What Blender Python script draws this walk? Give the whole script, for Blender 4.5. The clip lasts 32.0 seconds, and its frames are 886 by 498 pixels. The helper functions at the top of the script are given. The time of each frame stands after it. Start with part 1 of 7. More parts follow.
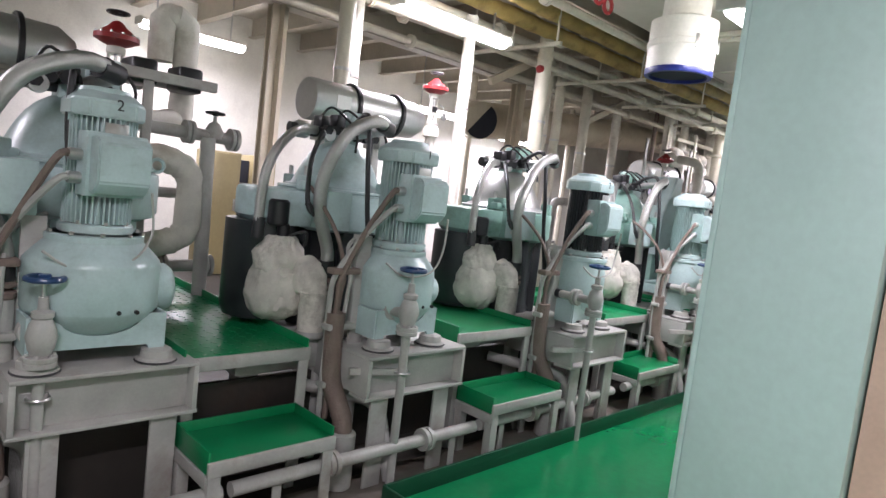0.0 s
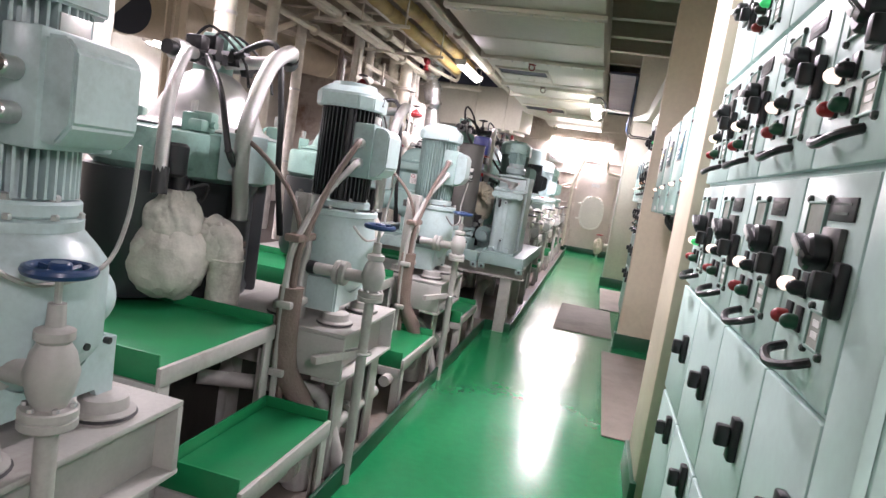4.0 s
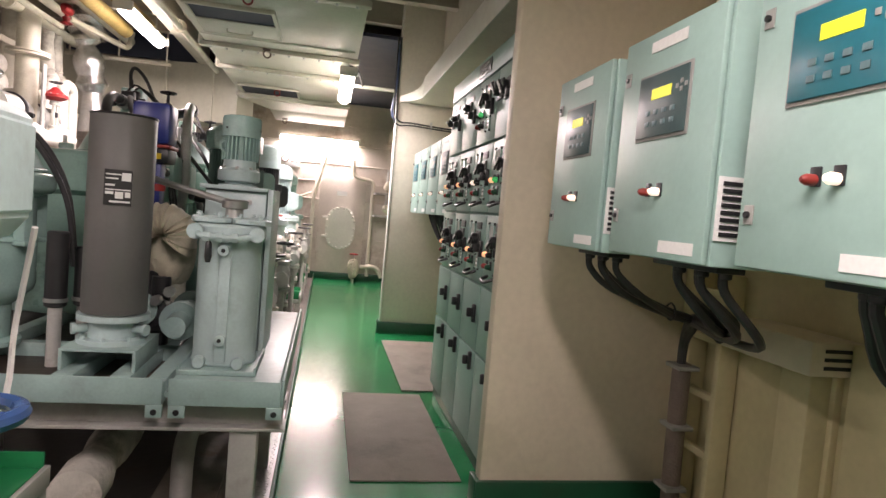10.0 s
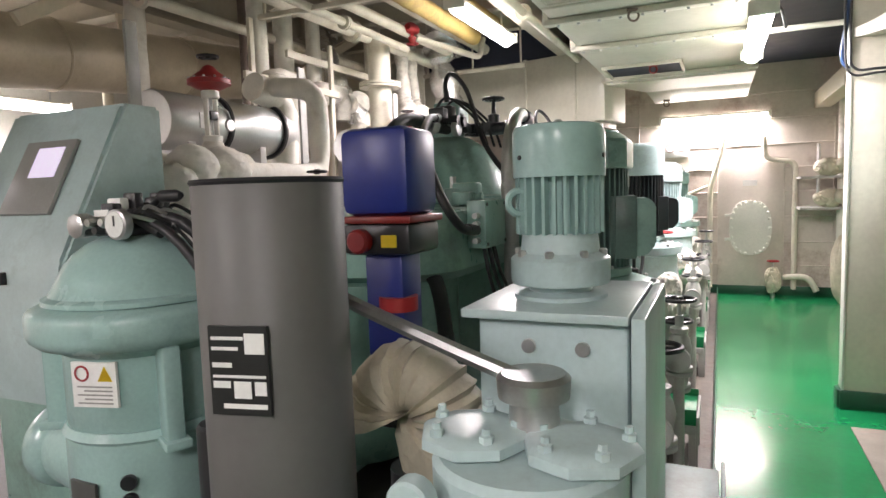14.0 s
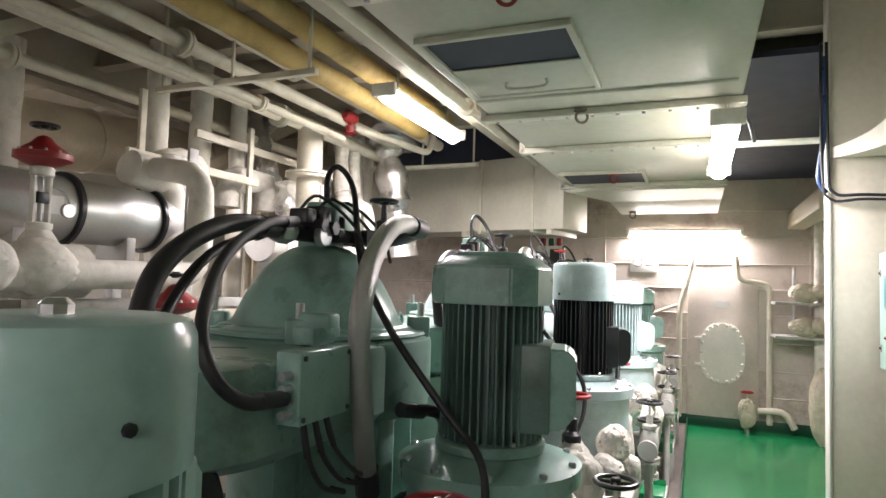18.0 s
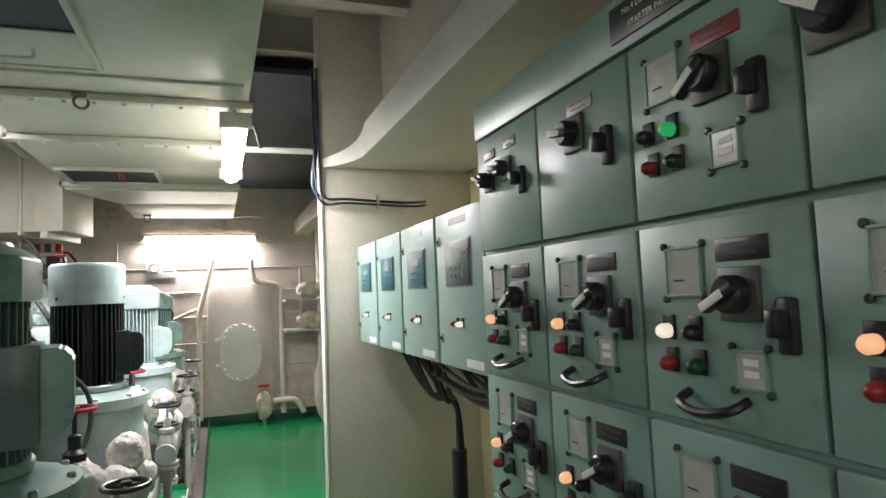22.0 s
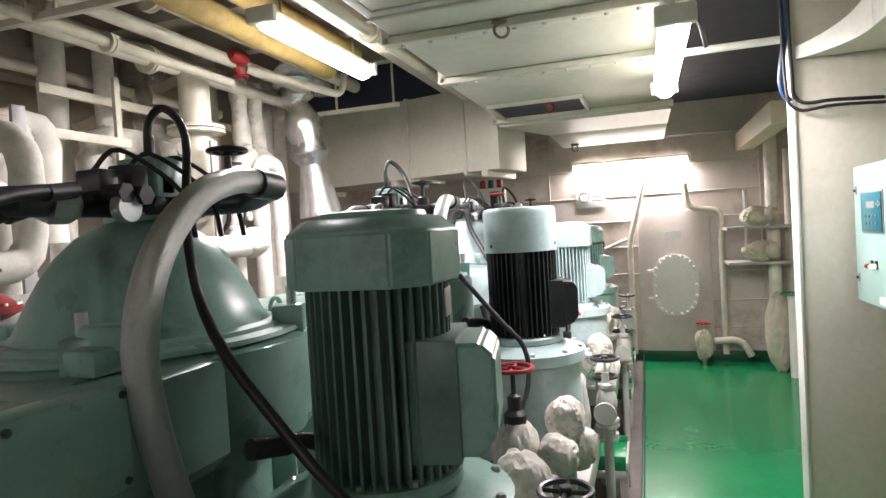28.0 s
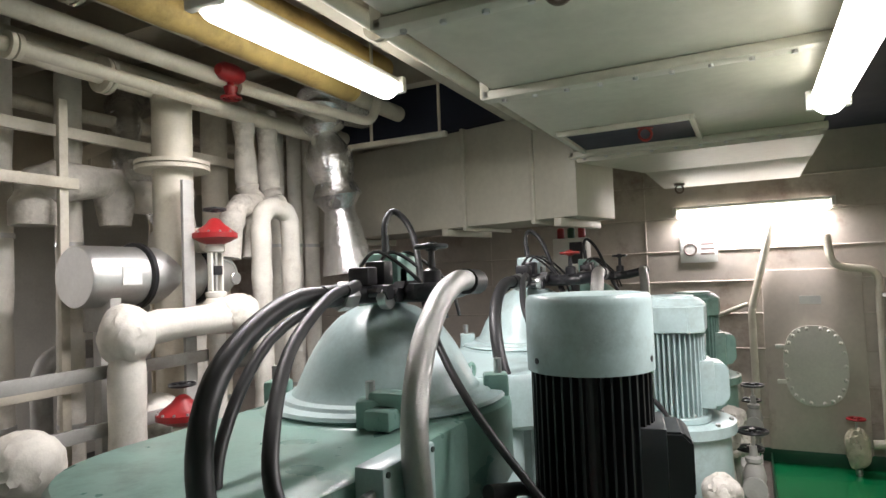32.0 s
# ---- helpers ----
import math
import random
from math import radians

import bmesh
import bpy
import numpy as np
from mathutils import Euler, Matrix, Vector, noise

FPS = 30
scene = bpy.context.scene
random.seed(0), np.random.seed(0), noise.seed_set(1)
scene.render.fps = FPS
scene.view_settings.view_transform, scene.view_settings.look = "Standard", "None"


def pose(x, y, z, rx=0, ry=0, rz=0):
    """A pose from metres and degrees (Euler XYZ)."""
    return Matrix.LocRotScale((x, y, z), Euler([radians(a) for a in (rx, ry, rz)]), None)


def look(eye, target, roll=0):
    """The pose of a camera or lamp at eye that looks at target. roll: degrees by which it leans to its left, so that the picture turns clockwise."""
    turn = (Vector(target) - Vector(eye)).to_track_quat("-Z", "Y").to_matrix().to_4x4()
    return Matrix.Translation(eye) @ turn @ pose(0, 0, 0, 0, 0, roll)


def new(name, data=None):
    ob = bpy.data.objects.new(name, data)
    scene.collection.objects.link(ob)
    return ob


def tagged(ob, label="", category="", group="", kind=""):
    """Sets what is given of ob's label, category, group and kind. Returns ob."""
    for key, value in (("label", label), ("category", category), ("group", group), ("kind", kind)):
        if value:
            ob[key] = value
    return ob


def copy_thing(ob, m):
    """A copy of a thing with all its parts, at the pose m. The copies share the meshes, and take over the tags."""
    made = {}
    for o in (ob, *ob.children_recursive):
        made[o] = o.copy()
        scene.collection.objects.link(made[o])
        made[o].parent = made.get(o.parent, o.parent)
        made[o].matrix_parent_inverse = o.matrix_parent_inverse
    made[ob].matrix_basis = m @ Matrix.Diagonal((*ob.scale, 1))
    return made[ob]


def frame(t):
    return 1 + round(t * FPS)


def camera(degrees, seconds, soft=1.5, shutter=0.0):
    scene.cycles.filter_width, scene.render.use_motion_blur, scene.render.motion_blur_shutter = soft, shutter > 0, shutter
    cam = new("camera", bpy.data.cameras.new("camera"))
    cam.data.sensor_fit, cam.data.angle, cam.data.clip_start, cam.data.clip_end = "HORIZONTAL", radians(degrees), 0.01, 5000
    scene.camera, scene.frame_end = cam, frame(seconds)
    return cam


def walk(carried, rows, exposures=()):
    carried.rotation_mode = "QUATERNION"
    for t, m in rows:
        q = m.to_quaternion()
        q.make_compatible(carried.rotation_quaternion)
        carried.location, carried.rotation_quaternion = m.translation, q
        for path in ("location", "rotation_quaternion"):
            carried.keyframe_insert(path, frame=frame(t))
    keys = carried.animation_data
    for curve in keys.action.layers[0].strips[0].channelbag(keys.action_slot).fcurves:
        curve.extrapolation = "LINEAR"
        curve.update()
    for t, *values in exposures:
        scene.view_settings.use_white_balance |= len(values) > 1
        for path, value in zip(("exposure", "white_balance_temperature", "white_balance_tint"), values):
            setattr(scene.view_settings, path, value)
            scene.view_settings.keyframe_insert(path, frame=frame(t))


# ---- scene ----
cam = camera(71.0, 32.0)
PATH = [
    (0, (1.815, 0.571, 1.405), (3.212, 1.991, 1.226), 6.8),
    (0.5, (1.852, 0.603, 1.392), (3.262, 2.01, 1.21), 6.8),
    (1, (1.923, 0.588, 1.363), (3.302, 2.023, 1.165), 7.9),
    (1.5, (1.965, 0.679, 1.322), (3.338, 2.116, 1.096), 9.9),
    (2, (1.994, 0.87, 1.28), (3.36, 2.311, 1.043), 11.1),
    (2.5, (2.093, 1.1, 1.207), (3.474, 2.532, 0.994), 13.1),
    (3, (2.331, 1.306, 1.275), (3.877, 2.555, 1.053), 13.3),
    (3.5, (2.544, 1.524, 1.292), (4.326, 2.396, 1.036), 12.6),
    (4, (2.778, 1.736, 1.321), (4.71, 2.195, 1.082), 8.9),
    (4.5, (3.068, 1.922, 1.362), (5.027, 2.256, 1.139), 6.3),
    (6.5, (4.322, 2.325, 1.358), (6.317, 2.447, 1.281), 4.4),
    (7, (4.446, 2.359, 1.346), (6.441, 2.463, 1.269), 4.3),
    (7.5, (4.646, 2.39, 1.38), (6.642, 2.295, 1.305), 3.9),
    (8, (4.864, 2.335, 1.374), (6.855, 2.155, 1.309), 3.3),
    (8.5, (5.092, 2.257, 1.366), (7.078, 2.032, 1.312), 4.0),
    (9, (5.307, 2.255, 1.353), (7.284, 1.965, 1.286), 4.2),
    (9.5, (5.58, 2.232, 1.353), (7.541, 1.854, 1.254), 4.3),
    (10, (5.851, 2.177, 1.353), (7.812, 1.799, 1.243), 4.9),
    (10.5, (6.146, 2.189, 1.358), (8.105, 1.805, 1.227), 3.9),
    (11, (6.422, 2.192, 1.368), (8.387, 1.854, 1.222), 2.1),
    (11.5, (6.801, 2.179, 1.386), (8.796, 2.212, 1.239), 0.9),
    (12, (7.023, 2.191, 1.385), (9.004, 2.419, 1.231), 1.2),
    (12.5, (7.262, 2.277, 1.434), (9.222, 2.647, 1.282), 1.1),
    (13, (7.421, 2.324, 1.497), (9.335, 2.878, 1.321), -0.0),
    (13.5, (7.544, 2.332, 1.543), (9.401, 3.048, 1.349), -1.8),
    (14, (7.632, 2.301, 1.595), (9.451, 3.113, 1.412), -1.9),
    (14.5, (7.694, 2.299, 1.658), (9.498, 3.143, 1.474), -0.9),
    (16.5, (8.337, 2.234, 1.745), (10.115, 3.149, 1.772), 1.8),
    (17, (8.456, 2.195, 1.74), (10.227, 3.122, 1.8), 2.2),
    (17.5, (8.482, 2.197, 1.747), (10.283, 3.062, 1.844), 2.2),
    (18, (8.493, 2.205, 1.733), (10.34, 2.963, 1.846), 1.7),
    (18.5, (8.478, 2.162, 1.722), (10.367, 2.809, 1.835), 0.8),
    (19, (8.51, 2.162, 1.704), (10.448, 2.641, 1.823), 0.2),
    (19.5, (8.49, 2.164, 1.697), (10.467, 2.453, 1.807), -0.3),
    (20, (8.468, 2.163, 1.682), (10.463, 2.238, 1.804), -0.8),
    (20.5, (8.433, 2.179, 1.672), (10.426, 2.068, 1.804), -1.4),
    (21, (8.448, 2.163, 1.662), (10.421, 1.867, 1.807), -2.0),
    (21.5, (8.444, 2.155, 1.658), (10.37, 1.634, 1.79), -2.9),
    (22, (8.432, 2.161, 1.65), (10.308, 1.482, 1.788), -2.4),
    (22.5, (8.454, 2.139, 1.648), (10.278, 1.331, 1.794), -1.7),
    (23, (8.46, 2.116, 1.649), (10.226, 1.191, 1.799), -1.1),
    (23.5, (8.458, 2.082, 1.645), (10.179, 1.075, 1.79), -0.5),
    (24, (8.464, 2.054, 1.65), (10.15, 0.987, 1.784), 0.4),
    (24.5, (8.473, 2.034, 1.644), (10.135, 0.931, 1.787), 1.0),
    (25, (8.48, 2.025, 1.65), (10.182, 0.981, 1.774), 0.8),
    (25.5, (8.502, 2.05, 1.657), (10.349, 1.288, 1.728), -0.4),
    (26, (8.542, 2.085, 1.656), (10.493, 1.648, 1.647), -1.4),
    (26.5, (8.608, 2.124, 1.657), (10.602, 1.984, 1.608), -2.4),
    (28.5, (9.315, 2.239, 1.81), (11.174, 2.977, 1.778), -2.5),
    (29, (9.455, 2.251, 1.811), (11.299, 3.023, 1.806), -1.5),
    (29.5, (9.669, 2.322, 1.839), (11.517, 3.087, 1.879), -1.3),
    (30, (9.837, 2.317, 1.856), (11.672, 3.109, 1.932), -1.3),
    (30.5, (10.001, 2.28, 1.906), (11.787, 3.174, 1.999), -1.4),
    (31, (10.135, 2.31, 1.919), (11.897, 3.251, 2.008), -1.3),
    (31.5, (10.274, 2.363, 1.955), (12.032, 3.316, 2.027), -1.9),
    (32, (10.435, 2.391, 1.955), (12.225, 3.279, 2.038), -2.2),
]
# ---------------- camera, light ----------------
EXPO = [(0.0, 0.2, 6000, 18), (2.5, 0.5, 6100, 22), (3.2, 0.6, 6200, 24), (4.0, 0.4, 6300, 26), (7.0, 0.02, 6700, 26), (8.0, -0.6, 7000, 24), (9.0, -0.25, 7000, 24), (11.0, 0.0, 6900, 22), (13.0, 0.05, 6600, 18), (14.0, 0.28, 6500, 16), (17.0, 0.25, 6500, 15), (19.0, -0.08, 6500, 14), (20.0, -0.25, 6450, 12), (22.0, -0.32, 6400, 10), (24.0, 0.03, 6400, 8), (26.0, -0.28, 6400, 14), (29.0, -0.1, 6400, 14), (30.0, -0.55, 6400, 14), (32.0, -1.05, 6400, 10)]
walk(cam, [(t, look(eye, target, roll)) for t, eye, target, roll in PATH], EXPO)

world = bpy.data.worlds.new("world")
scene.world = world
world.use_nodes = True
world.node_tree.nodes["Background"].inputs[0].default_value = (0.9, 0.95, 1.0, 1)
world.node_tree.nodes["Background"].inputs[1].default_value = 0.001


def tube_lamp(x, y, z, length, along, watts, colour=(1.0, 0.925, 0.94)):
    """The light of a fluorescent fitting: an area lamp just under its tubes."""
    d = bpy.data.lights.new("tube_light", "AREA")
    d.shape, d.size, d.size_y, d.energy, d.color = "RECTANGLE", length, 0.12, watts, colour
    o = new("tube_light", d)
    o.matrix_world = pose(x, y, z, 0, 0, 0 if along == "x" else 90)
    return o


# ---------------- materials ----------------
MATS = {}


def mat(name, colour, rough=0.5, metal=0.0, spot=0.12, scale=6.0, bump=0.0, bump_scale=60.0, dirt=None, dirt_amount=0.0, coat=0.0, grain=0.04, emit=0.0, random_tint=0.0):
    """A painted, coated or bare surface: two scales of mottling, a little relief, dirt patches."""
    m = bpy.data.materials.new(name)
    m.use_nodes = True
    nt = m.node_tree
    n, l = nt.nodes, nt.links
    b = n["Principled BSDF"]
    tc = n.new("ShaderNodeTexCoord")
    big = n.new("ShaderNodeTexNoise")
    big.inputs["Scale"].default_value = scale
    big.inputs["Detail"].default_value = 5
    l.new(tc.outputs["Object"], big.inputs["Vector"])
    fine = n.new("ShaderNodeTexNoise")
    fine.inputs["Scale"].default_value = scale * 14
    fine.inputs["Detail"].default_value = 3
    l.new(tc.outputs["Object"], fine.inputs["Vector"])
    ramp = n.new("ShaderNodeMapRange")
    ramp.inputs[1].default_value, ramp.inputs[2].default_value = 0.3, 0.7
    ramp.inputs[3].default_value, ramp.inputs[4].default_value = 1 - spot, 1 + spot
    l.new(big.outputs[0], ramp.inputs[0])
    ramp2 = n.new("ShaderNodeMapRange")
    ramp2.inputs[1].default_value, ramp2.inputs[2].default_value = 0.3, 0.7
    ramp2.inputs[3].default_value, ramp2.inputs[4].default_value = 1 - grain, 1 + grain
    l.new(fine.outputs[0], ramp2.inputs[0])
    mul = n.new("ShaderNodeMath")
    mul.operation = "MULTIPLY"
    l.new(ramp.outputs[0], mul.inputs[0])
    l.new(ramp2.outputs[0], mul.inputs[1])
    val = mul.outputs[0]
    if random_tint:
        info = n.new("ShaderNodeObjectInfo")
        rr = n.new("ShaderNodeMapRange")
        rr.inputs[3].default_value, rr.inputs[4].default_value = 1 - random_tint, 1 + random_tint
        l.new(info.outputs["Random"], rr.inputs[0])
        m2 = n.new("ShaderNodeMath")
        m2.operation = "MULTIPLY"
        l.new(val, m2.inputs[0])
        l.new(rr.outputs[0], m2.inputs[1])
        val = m2.outputs[0]
    mix = n.new("ShaderNodeVectorMath")
    mix.operation = "SCALE"
    mix.inputs[0].default_value = colour
    l.new(val, mix.inputs["Scale"])
    out = mix.outputs[0]
    if dirt:
        dn = n.new("ShaderNodeTexNoise")
        dn.inputs["Scale"].default_value = scale * 0.55
        dn.inputs["Detail"].default_value = 8
        dn.inputs["Roughness"].default_value = 0.7
        l.new(tc.outputs["Object"], dn.inputs["Vector"])
        dr = n.new("ShaderNodeMapRange")
        dr.inputs[1].default_value, dr.inputs[2].default_value = 0.52, 0.72
        dr.inputs[3].default_value, dr.inputs[4].default_value = 0.0, dirt_amount
        l.new(dn.outputs[0], dr.inputs[0])
        mx = n.new("ShaderNodeMix")
        mx.data_type = "RGBA"
        l.new(dr.outputs[0], mx.inputs["Factor"])
        l.new(out, mx.inputs["A"])
        mx.inputs["B"].default_value = (*dirt, 1)
        out = mx.outputs["Result"]
    l.new(out, b.inputs["Base Color"])
    b.inputs["Metallic"].default_value = metal
    rv = n.new("ShaderNodeMapRange")
    rv.inputs[3].default_value, rv.inputs[4].default_value = max(rough - 0.1, 0.02), min(rough + 0.1, 1)
    l.new(big.outputs[0], rv.inputs[0])
    l.new(rv.outputs[0], b.inputs["Roughness"])
    b.inputs["Coat Weight"].default_value = coat
    if bump:
        bn = n.new("ShaderNodeTexNoise")
        bn.inputs["Scale"].default_value = bump_scale
        bn.inputs["Detail"].default_value = 4
        l.new(tc.outputs["Object"], bn.inputs["Vector"])
        bp = n.new("ShaderNodeBump")
        bp.inputs["Strength"].default_value = bump
        bp.inputs["Distance"].default_value = 0.01
        l.new(bn.outputs[0], bp.inputs["Height"])
        l.new(bp.outputs[0], b.inputs["Normal"])
    if emit:
        b.inputs["Emission Color"].default_value = (*colour, 1)
        b.inputs["Emission Strength"].default_value = emit
    MATS[name] = m
    return m


CREAMCLOTH = mat("cream_lagging_cloth", (0.52, 0.47, 0.36), 0.6, spot=0.15, scale=9, dirt=(0.2, 0.15, 0.09), dirt_amount=0.4, bump=0.6, bump_scale=30)
PALE = mat("pale_machine_paint", (0.42, 0.535, 0.53), 0.32, spot=0.10, dirt=(0.13, 0.12, 0.095), dirt_amount=0.42, bump=0.06, bump_scale=40)
SEA = mat("sea_green_paint", (0.235, 0.39, 0.335), 0.3, spot=0.14, dirt=(0.07, 0.08, 0.06), dirt_amount=0.6, bump=0.07, bump_scale=35)
SEPM = mat("compact_separator_paint", (0.30, 0.45, 0.42), 0.24, spot=0.08, dirt=(0.10, 0.11, 0.09), dirt_amount=0.35, bump=0.04, bump_scale=40)
# Cowl green darkened for the shade and dirt between the cooling fins.
FRAMEG = mat("shaded_frame_paint", (0.11, 0.18, 0.155), 0.35, spot=0.14, dirt=(0.04, 0.045, 0.035), dirt_amount=0.6)
SKID = mat("skid_paint", (0.30, 0.42, 0.40), 0.4, spot=0.14, dirt=(0.12, 0.10, 0.08), dirt_amount=0.5)
PANEL = mat("switchboard_paint", (0.21, 0.345, 0.295), 0.38, spot=0.07, scale=3, grain=0.04, dirt=(0.16, 0.17, 0.10), dirt_amount=0.35, bump=0.03, bump_scale=25)
PANEL1 = mat("pale_switchboard_paint", (0.50, 0.66, 0.62), 0.35, spot=0.04, scale=3, grain=0.03)
BOXPAINT = mat("control_box_paint", (0.30, 0.45, 0.405), 0.35, spot=0.04, scale=4, grain=0.03)
GREY = mat("grey_steel_paint", (0.38, 0.375, 0.35), 0.45, spot=0.15, dirt=(0.16, 0.11, 0.07), dirt_amount=0.55, bump=0.1, bump_scale=30)
# Near-black that puts the shade under the machinery into the colour.
BILGESHADE = mat("bilge_shade_plate", (0.030, 0.026, 0.022), 0.5, spot=0.3, scale=2, dirt=(0.06, 0.03, 0.015), dirt_amount=0.6, bump=0.3, bump_scale=14)
BILGE = mat("bilge_plate", (0.15, 0.13, 0.11), 0.6, spot=0.2, dirt=(0.13, 0.07, 0.04), dirt_amount=0.8, bump=0.3, bump_scale=18)
FLOOR = mat("green_deck_paint", (0.004, 0.19, 0.062), 0.2, spot=0.10, scale=1.6, grain=0.05, dirt=(0.03, 0.14, 0.07), dirt_amount=0.25, coat=0.15, bump=0.05, bump_scale=12)
TRAY = mat("green_tread_paint", (0.004, 0.19, 0.065), 0.35, spot=0.12, scale=5, dirt=(0.05, 0.10, 0.06), dirt_amount=0.4)
DADO = mat("dark_green_paint", (0.006, 0.065, 0.03), 0.4, spot=0.15, dirt=(0.03, 0.03, 0.02), dirt_amount=0.5)
MAT = mat("worn_rubber_mat", (0.24, 0.21, 0.175), 0.75, spot=0.14, scale=5, bump=0.4, bump_scale=120, dirt=(0.08, 0.07, 0.06), dirt_amount=0.4)
CREAM2 = mat("pale_cream_wall_paint", (0.68, 0.64, 0.54), 0.45, spot=0.04, scale=2.0, dirt=(0.40, 0.34, 0.24), dirt_amount=0.3, bump=0.04, bump_scale=8)
CREAM = mat("cream_wall_paint", (0.60, 0.53, 0.41), 0.5, spot=0.05, scale=2.0, dirt=(0.34, 0.27, 0.18), dirt_amount=0.3, bump=0.04, bump_scale=8)
WHITE = mat("white_paint", (0.74, 0.72, 0.66), 0.4, spot=0.06, scale=3, dirt=(0.38, 0.33, 0.26), dirt_amount=0.3)
ENDW = mat("aged_white_bulkhead", (0.56, 0.50, 0.44), 0.55, spot=0.14, scale=1.8, dirt=(0.21, 0.115, 0.07), dirt_amount=1.0, bump=0.12, bump_scale=6)
CEIL = mat("ceiling_duct_paint", (0.55, 0.53, 0.44), 0.40, spot=0.06, scale=1.5, dirt=(0.3, 0.28, 0.2), dirt_amount=0.3)
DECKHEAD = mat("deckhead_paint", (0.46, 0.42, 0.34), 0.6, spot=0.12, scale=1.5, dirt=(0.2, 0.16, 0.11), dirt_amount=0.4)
LAG = mat("white_lagging", (0.72, 0.69, 0.62), 0.75, spot=0.12, scale=8, dirt=(0.30, 0.23, 0.14), dirt_amount=0.5, bump=0.45, bump_scale=16)
LAGY = mat("yellowed_lagging", (0.42, 0.30, 0.10), 0.7, spot=0.2, scale=5, dirt=(0.10, 0.06, 0.02), dirt_amount=0.8, bump=0.5, bump_scale=18)
CLOTH = mat("lagging_cloth", (0.60, 0.57, 0.51), 0.85, spot=0.22, scale=9, dirt=(0.13, 0.105, 0.075), dirt_amount=0.75, bump=1.0, bump_scale=16)
PIPE = mat("pipe_paint", (0.62, 0.58, 0.48), 0.45, spot=0.10, scale=5, dirt=(0.25, 0.18, 0.10), dirt_amount=0.5)
STEEL = mat("bare_steel", (0.55, 0.55, 0.54), 0.35, 0.9, spot=0.12, scale=10, dirt=(0.2, 0.15, 0.1), dirt_amount=0.3)
SILVER = mat("aluminium_cladding", (0.62, 0.62, 0.61), 0.38, 0.85, spot=0.06, scale=4)
FOIL = mat("crumpled_foil", (0.88, 0.88, 0.88), 0.24, 0.95, spot=0.10, scale=14, bump=1.0, bump_scale=34)
BRAID = mat("steel_braid", (0.46, 0.46, 0.44), 0.34, 0.85, spot=0.1, bump=0.45, bump_scale=420)
RUBBER = mat("black_rubber", (0.022, 0.022, 0.023), 0.45, spot=0.2, scale=12)
BLACK = mat("black_plastic", (0.018, 0.018, 0.02), 0.35, spot=0.1)
BLACKM = mat("black_motor_paint", (0.022, 0.025, 0.027), 0.35, spot=0.15)
DKGREY = mat("dark_grey_cladding", (0.115, 0.112, 0.105), 0.48, spot=0.08, scale=4, grain=0.03)
PLATEG = mat("switch_plate", (0.07, 0.072, 0.066), 0.4, spot=0.08)
PANE = mat("meter_pane", (0.44, 0.46, 0.41), 0.18, spot=0.10, scale=30)
STUD = mat("dull_stud", (0.045, 0.06, 0.05), 0.35, 0.2)
CONDUIT = mat("brown_conduit", (0.175, 0.13, 0.108), 0.6, spot=0.2, dirt=(0.12, 0.07, 0.05), dirt_amount=0.5, bump=0.5, bump_scale=90)
RED = mat("red_paint", (0.30, 0.016, 0.018), 0.4, spot=0.15)
DKRED = mat("dark_red_plastic", (0.22, 0.02, 0.015), 0.4)
BLUE = mat("blue_paint", (0.012, 0.022, 0.16), 0.35, spot=0.08)
BLUEW = mat("blue_handwheel", (0.02, 0.05, 0.13), 0.3)
TAN = mat("tan_locker_paint", (0.40, 0.33, 0.17), 0.45, spot=0.06, scale=2, dirt=(0.2, 0.15, 0.08), dirt_amount=0.3)
OLIVE = mat("olive_wall_paint", (0.60, 0.53, 0.32), 0.5, spot=0.05, scale=2, dirt=(0.3, 0.24, 0.12), dirt_amount=0.3)
YELLOW = mat("yellow_paint", (0.70, 0.50, 0.02), 0.4)
LABELW = mat("white_label", (0.75, 0.75, 0.72), 0.5, spot=0.02)
NAMEP = mat("dark_nameplate", (0.025, 0.025, 0.024), 0.35, spot=0.05)
KEY = mat("keypad_key", (0.10, 0.17, 0.18), 0.4, spot=0.04)
BEZEL = mat("grey_bezel", (0.28, 0.28, 0.26), 0.4, spot=0.05)
DISPLAY = mat("teal_keypad", (0.012, 0.13, 0.165), 0.3, spot=0.05)
DISPLAYG = mat("dark_keypad", (0.05, 0.09, 0.09), 0.35, spot=0.05)
LCD = mat("lit_lcd", (0.62, 0.62, 0.03), 0.4, emit=0.7)
LAMPW = mat("lit_white_lamp", (1.0, 0.86, 0.70), 0.3, emit=0.9)
LAMPO = mat("lit_orange_lamp", (1.0, 0.50, 0.26), 0.3, emit=0.9)
LAMPG = mat("lit_green_lamp", (0.03, 0.50, 0.14), 0.3, emit=0.5)
TUBE = mat("lit_tube", (1.0, 0.97, 0.90), 0.3, emit=24.0)
SCREEN = mat("lit_screen", (0.55, 0.50, 0.62), 0.3, emit=0.8)
GAUGE = mat("gauge_face", (0.70, 0.68, 0.60), 0.3, spot=0.03)
DARK = mat("dark_void", (0.012, 0.014, 0.02), 0.8)
# Dark blue for sheets that stand in for shaded voids and gaps.
NAVY = mat("dark_blue_shade", (0.02, 0.025, 0.045), 0.6, spot=0.1)
DUCT = mat("cream_duct_paint", (0.50, 0.44, 0.33), 0.4, 0.1, spot=0.12, scale=3, dirt=(0.22, 0.17, 0.10), dirt_amount=0.4)
PEACH = mat("peach_wall_paint", (0.62, 0.44, 0.34), 0.5, spot=0.05)
GLASS = bpy.data.materials.new("clear_glass")
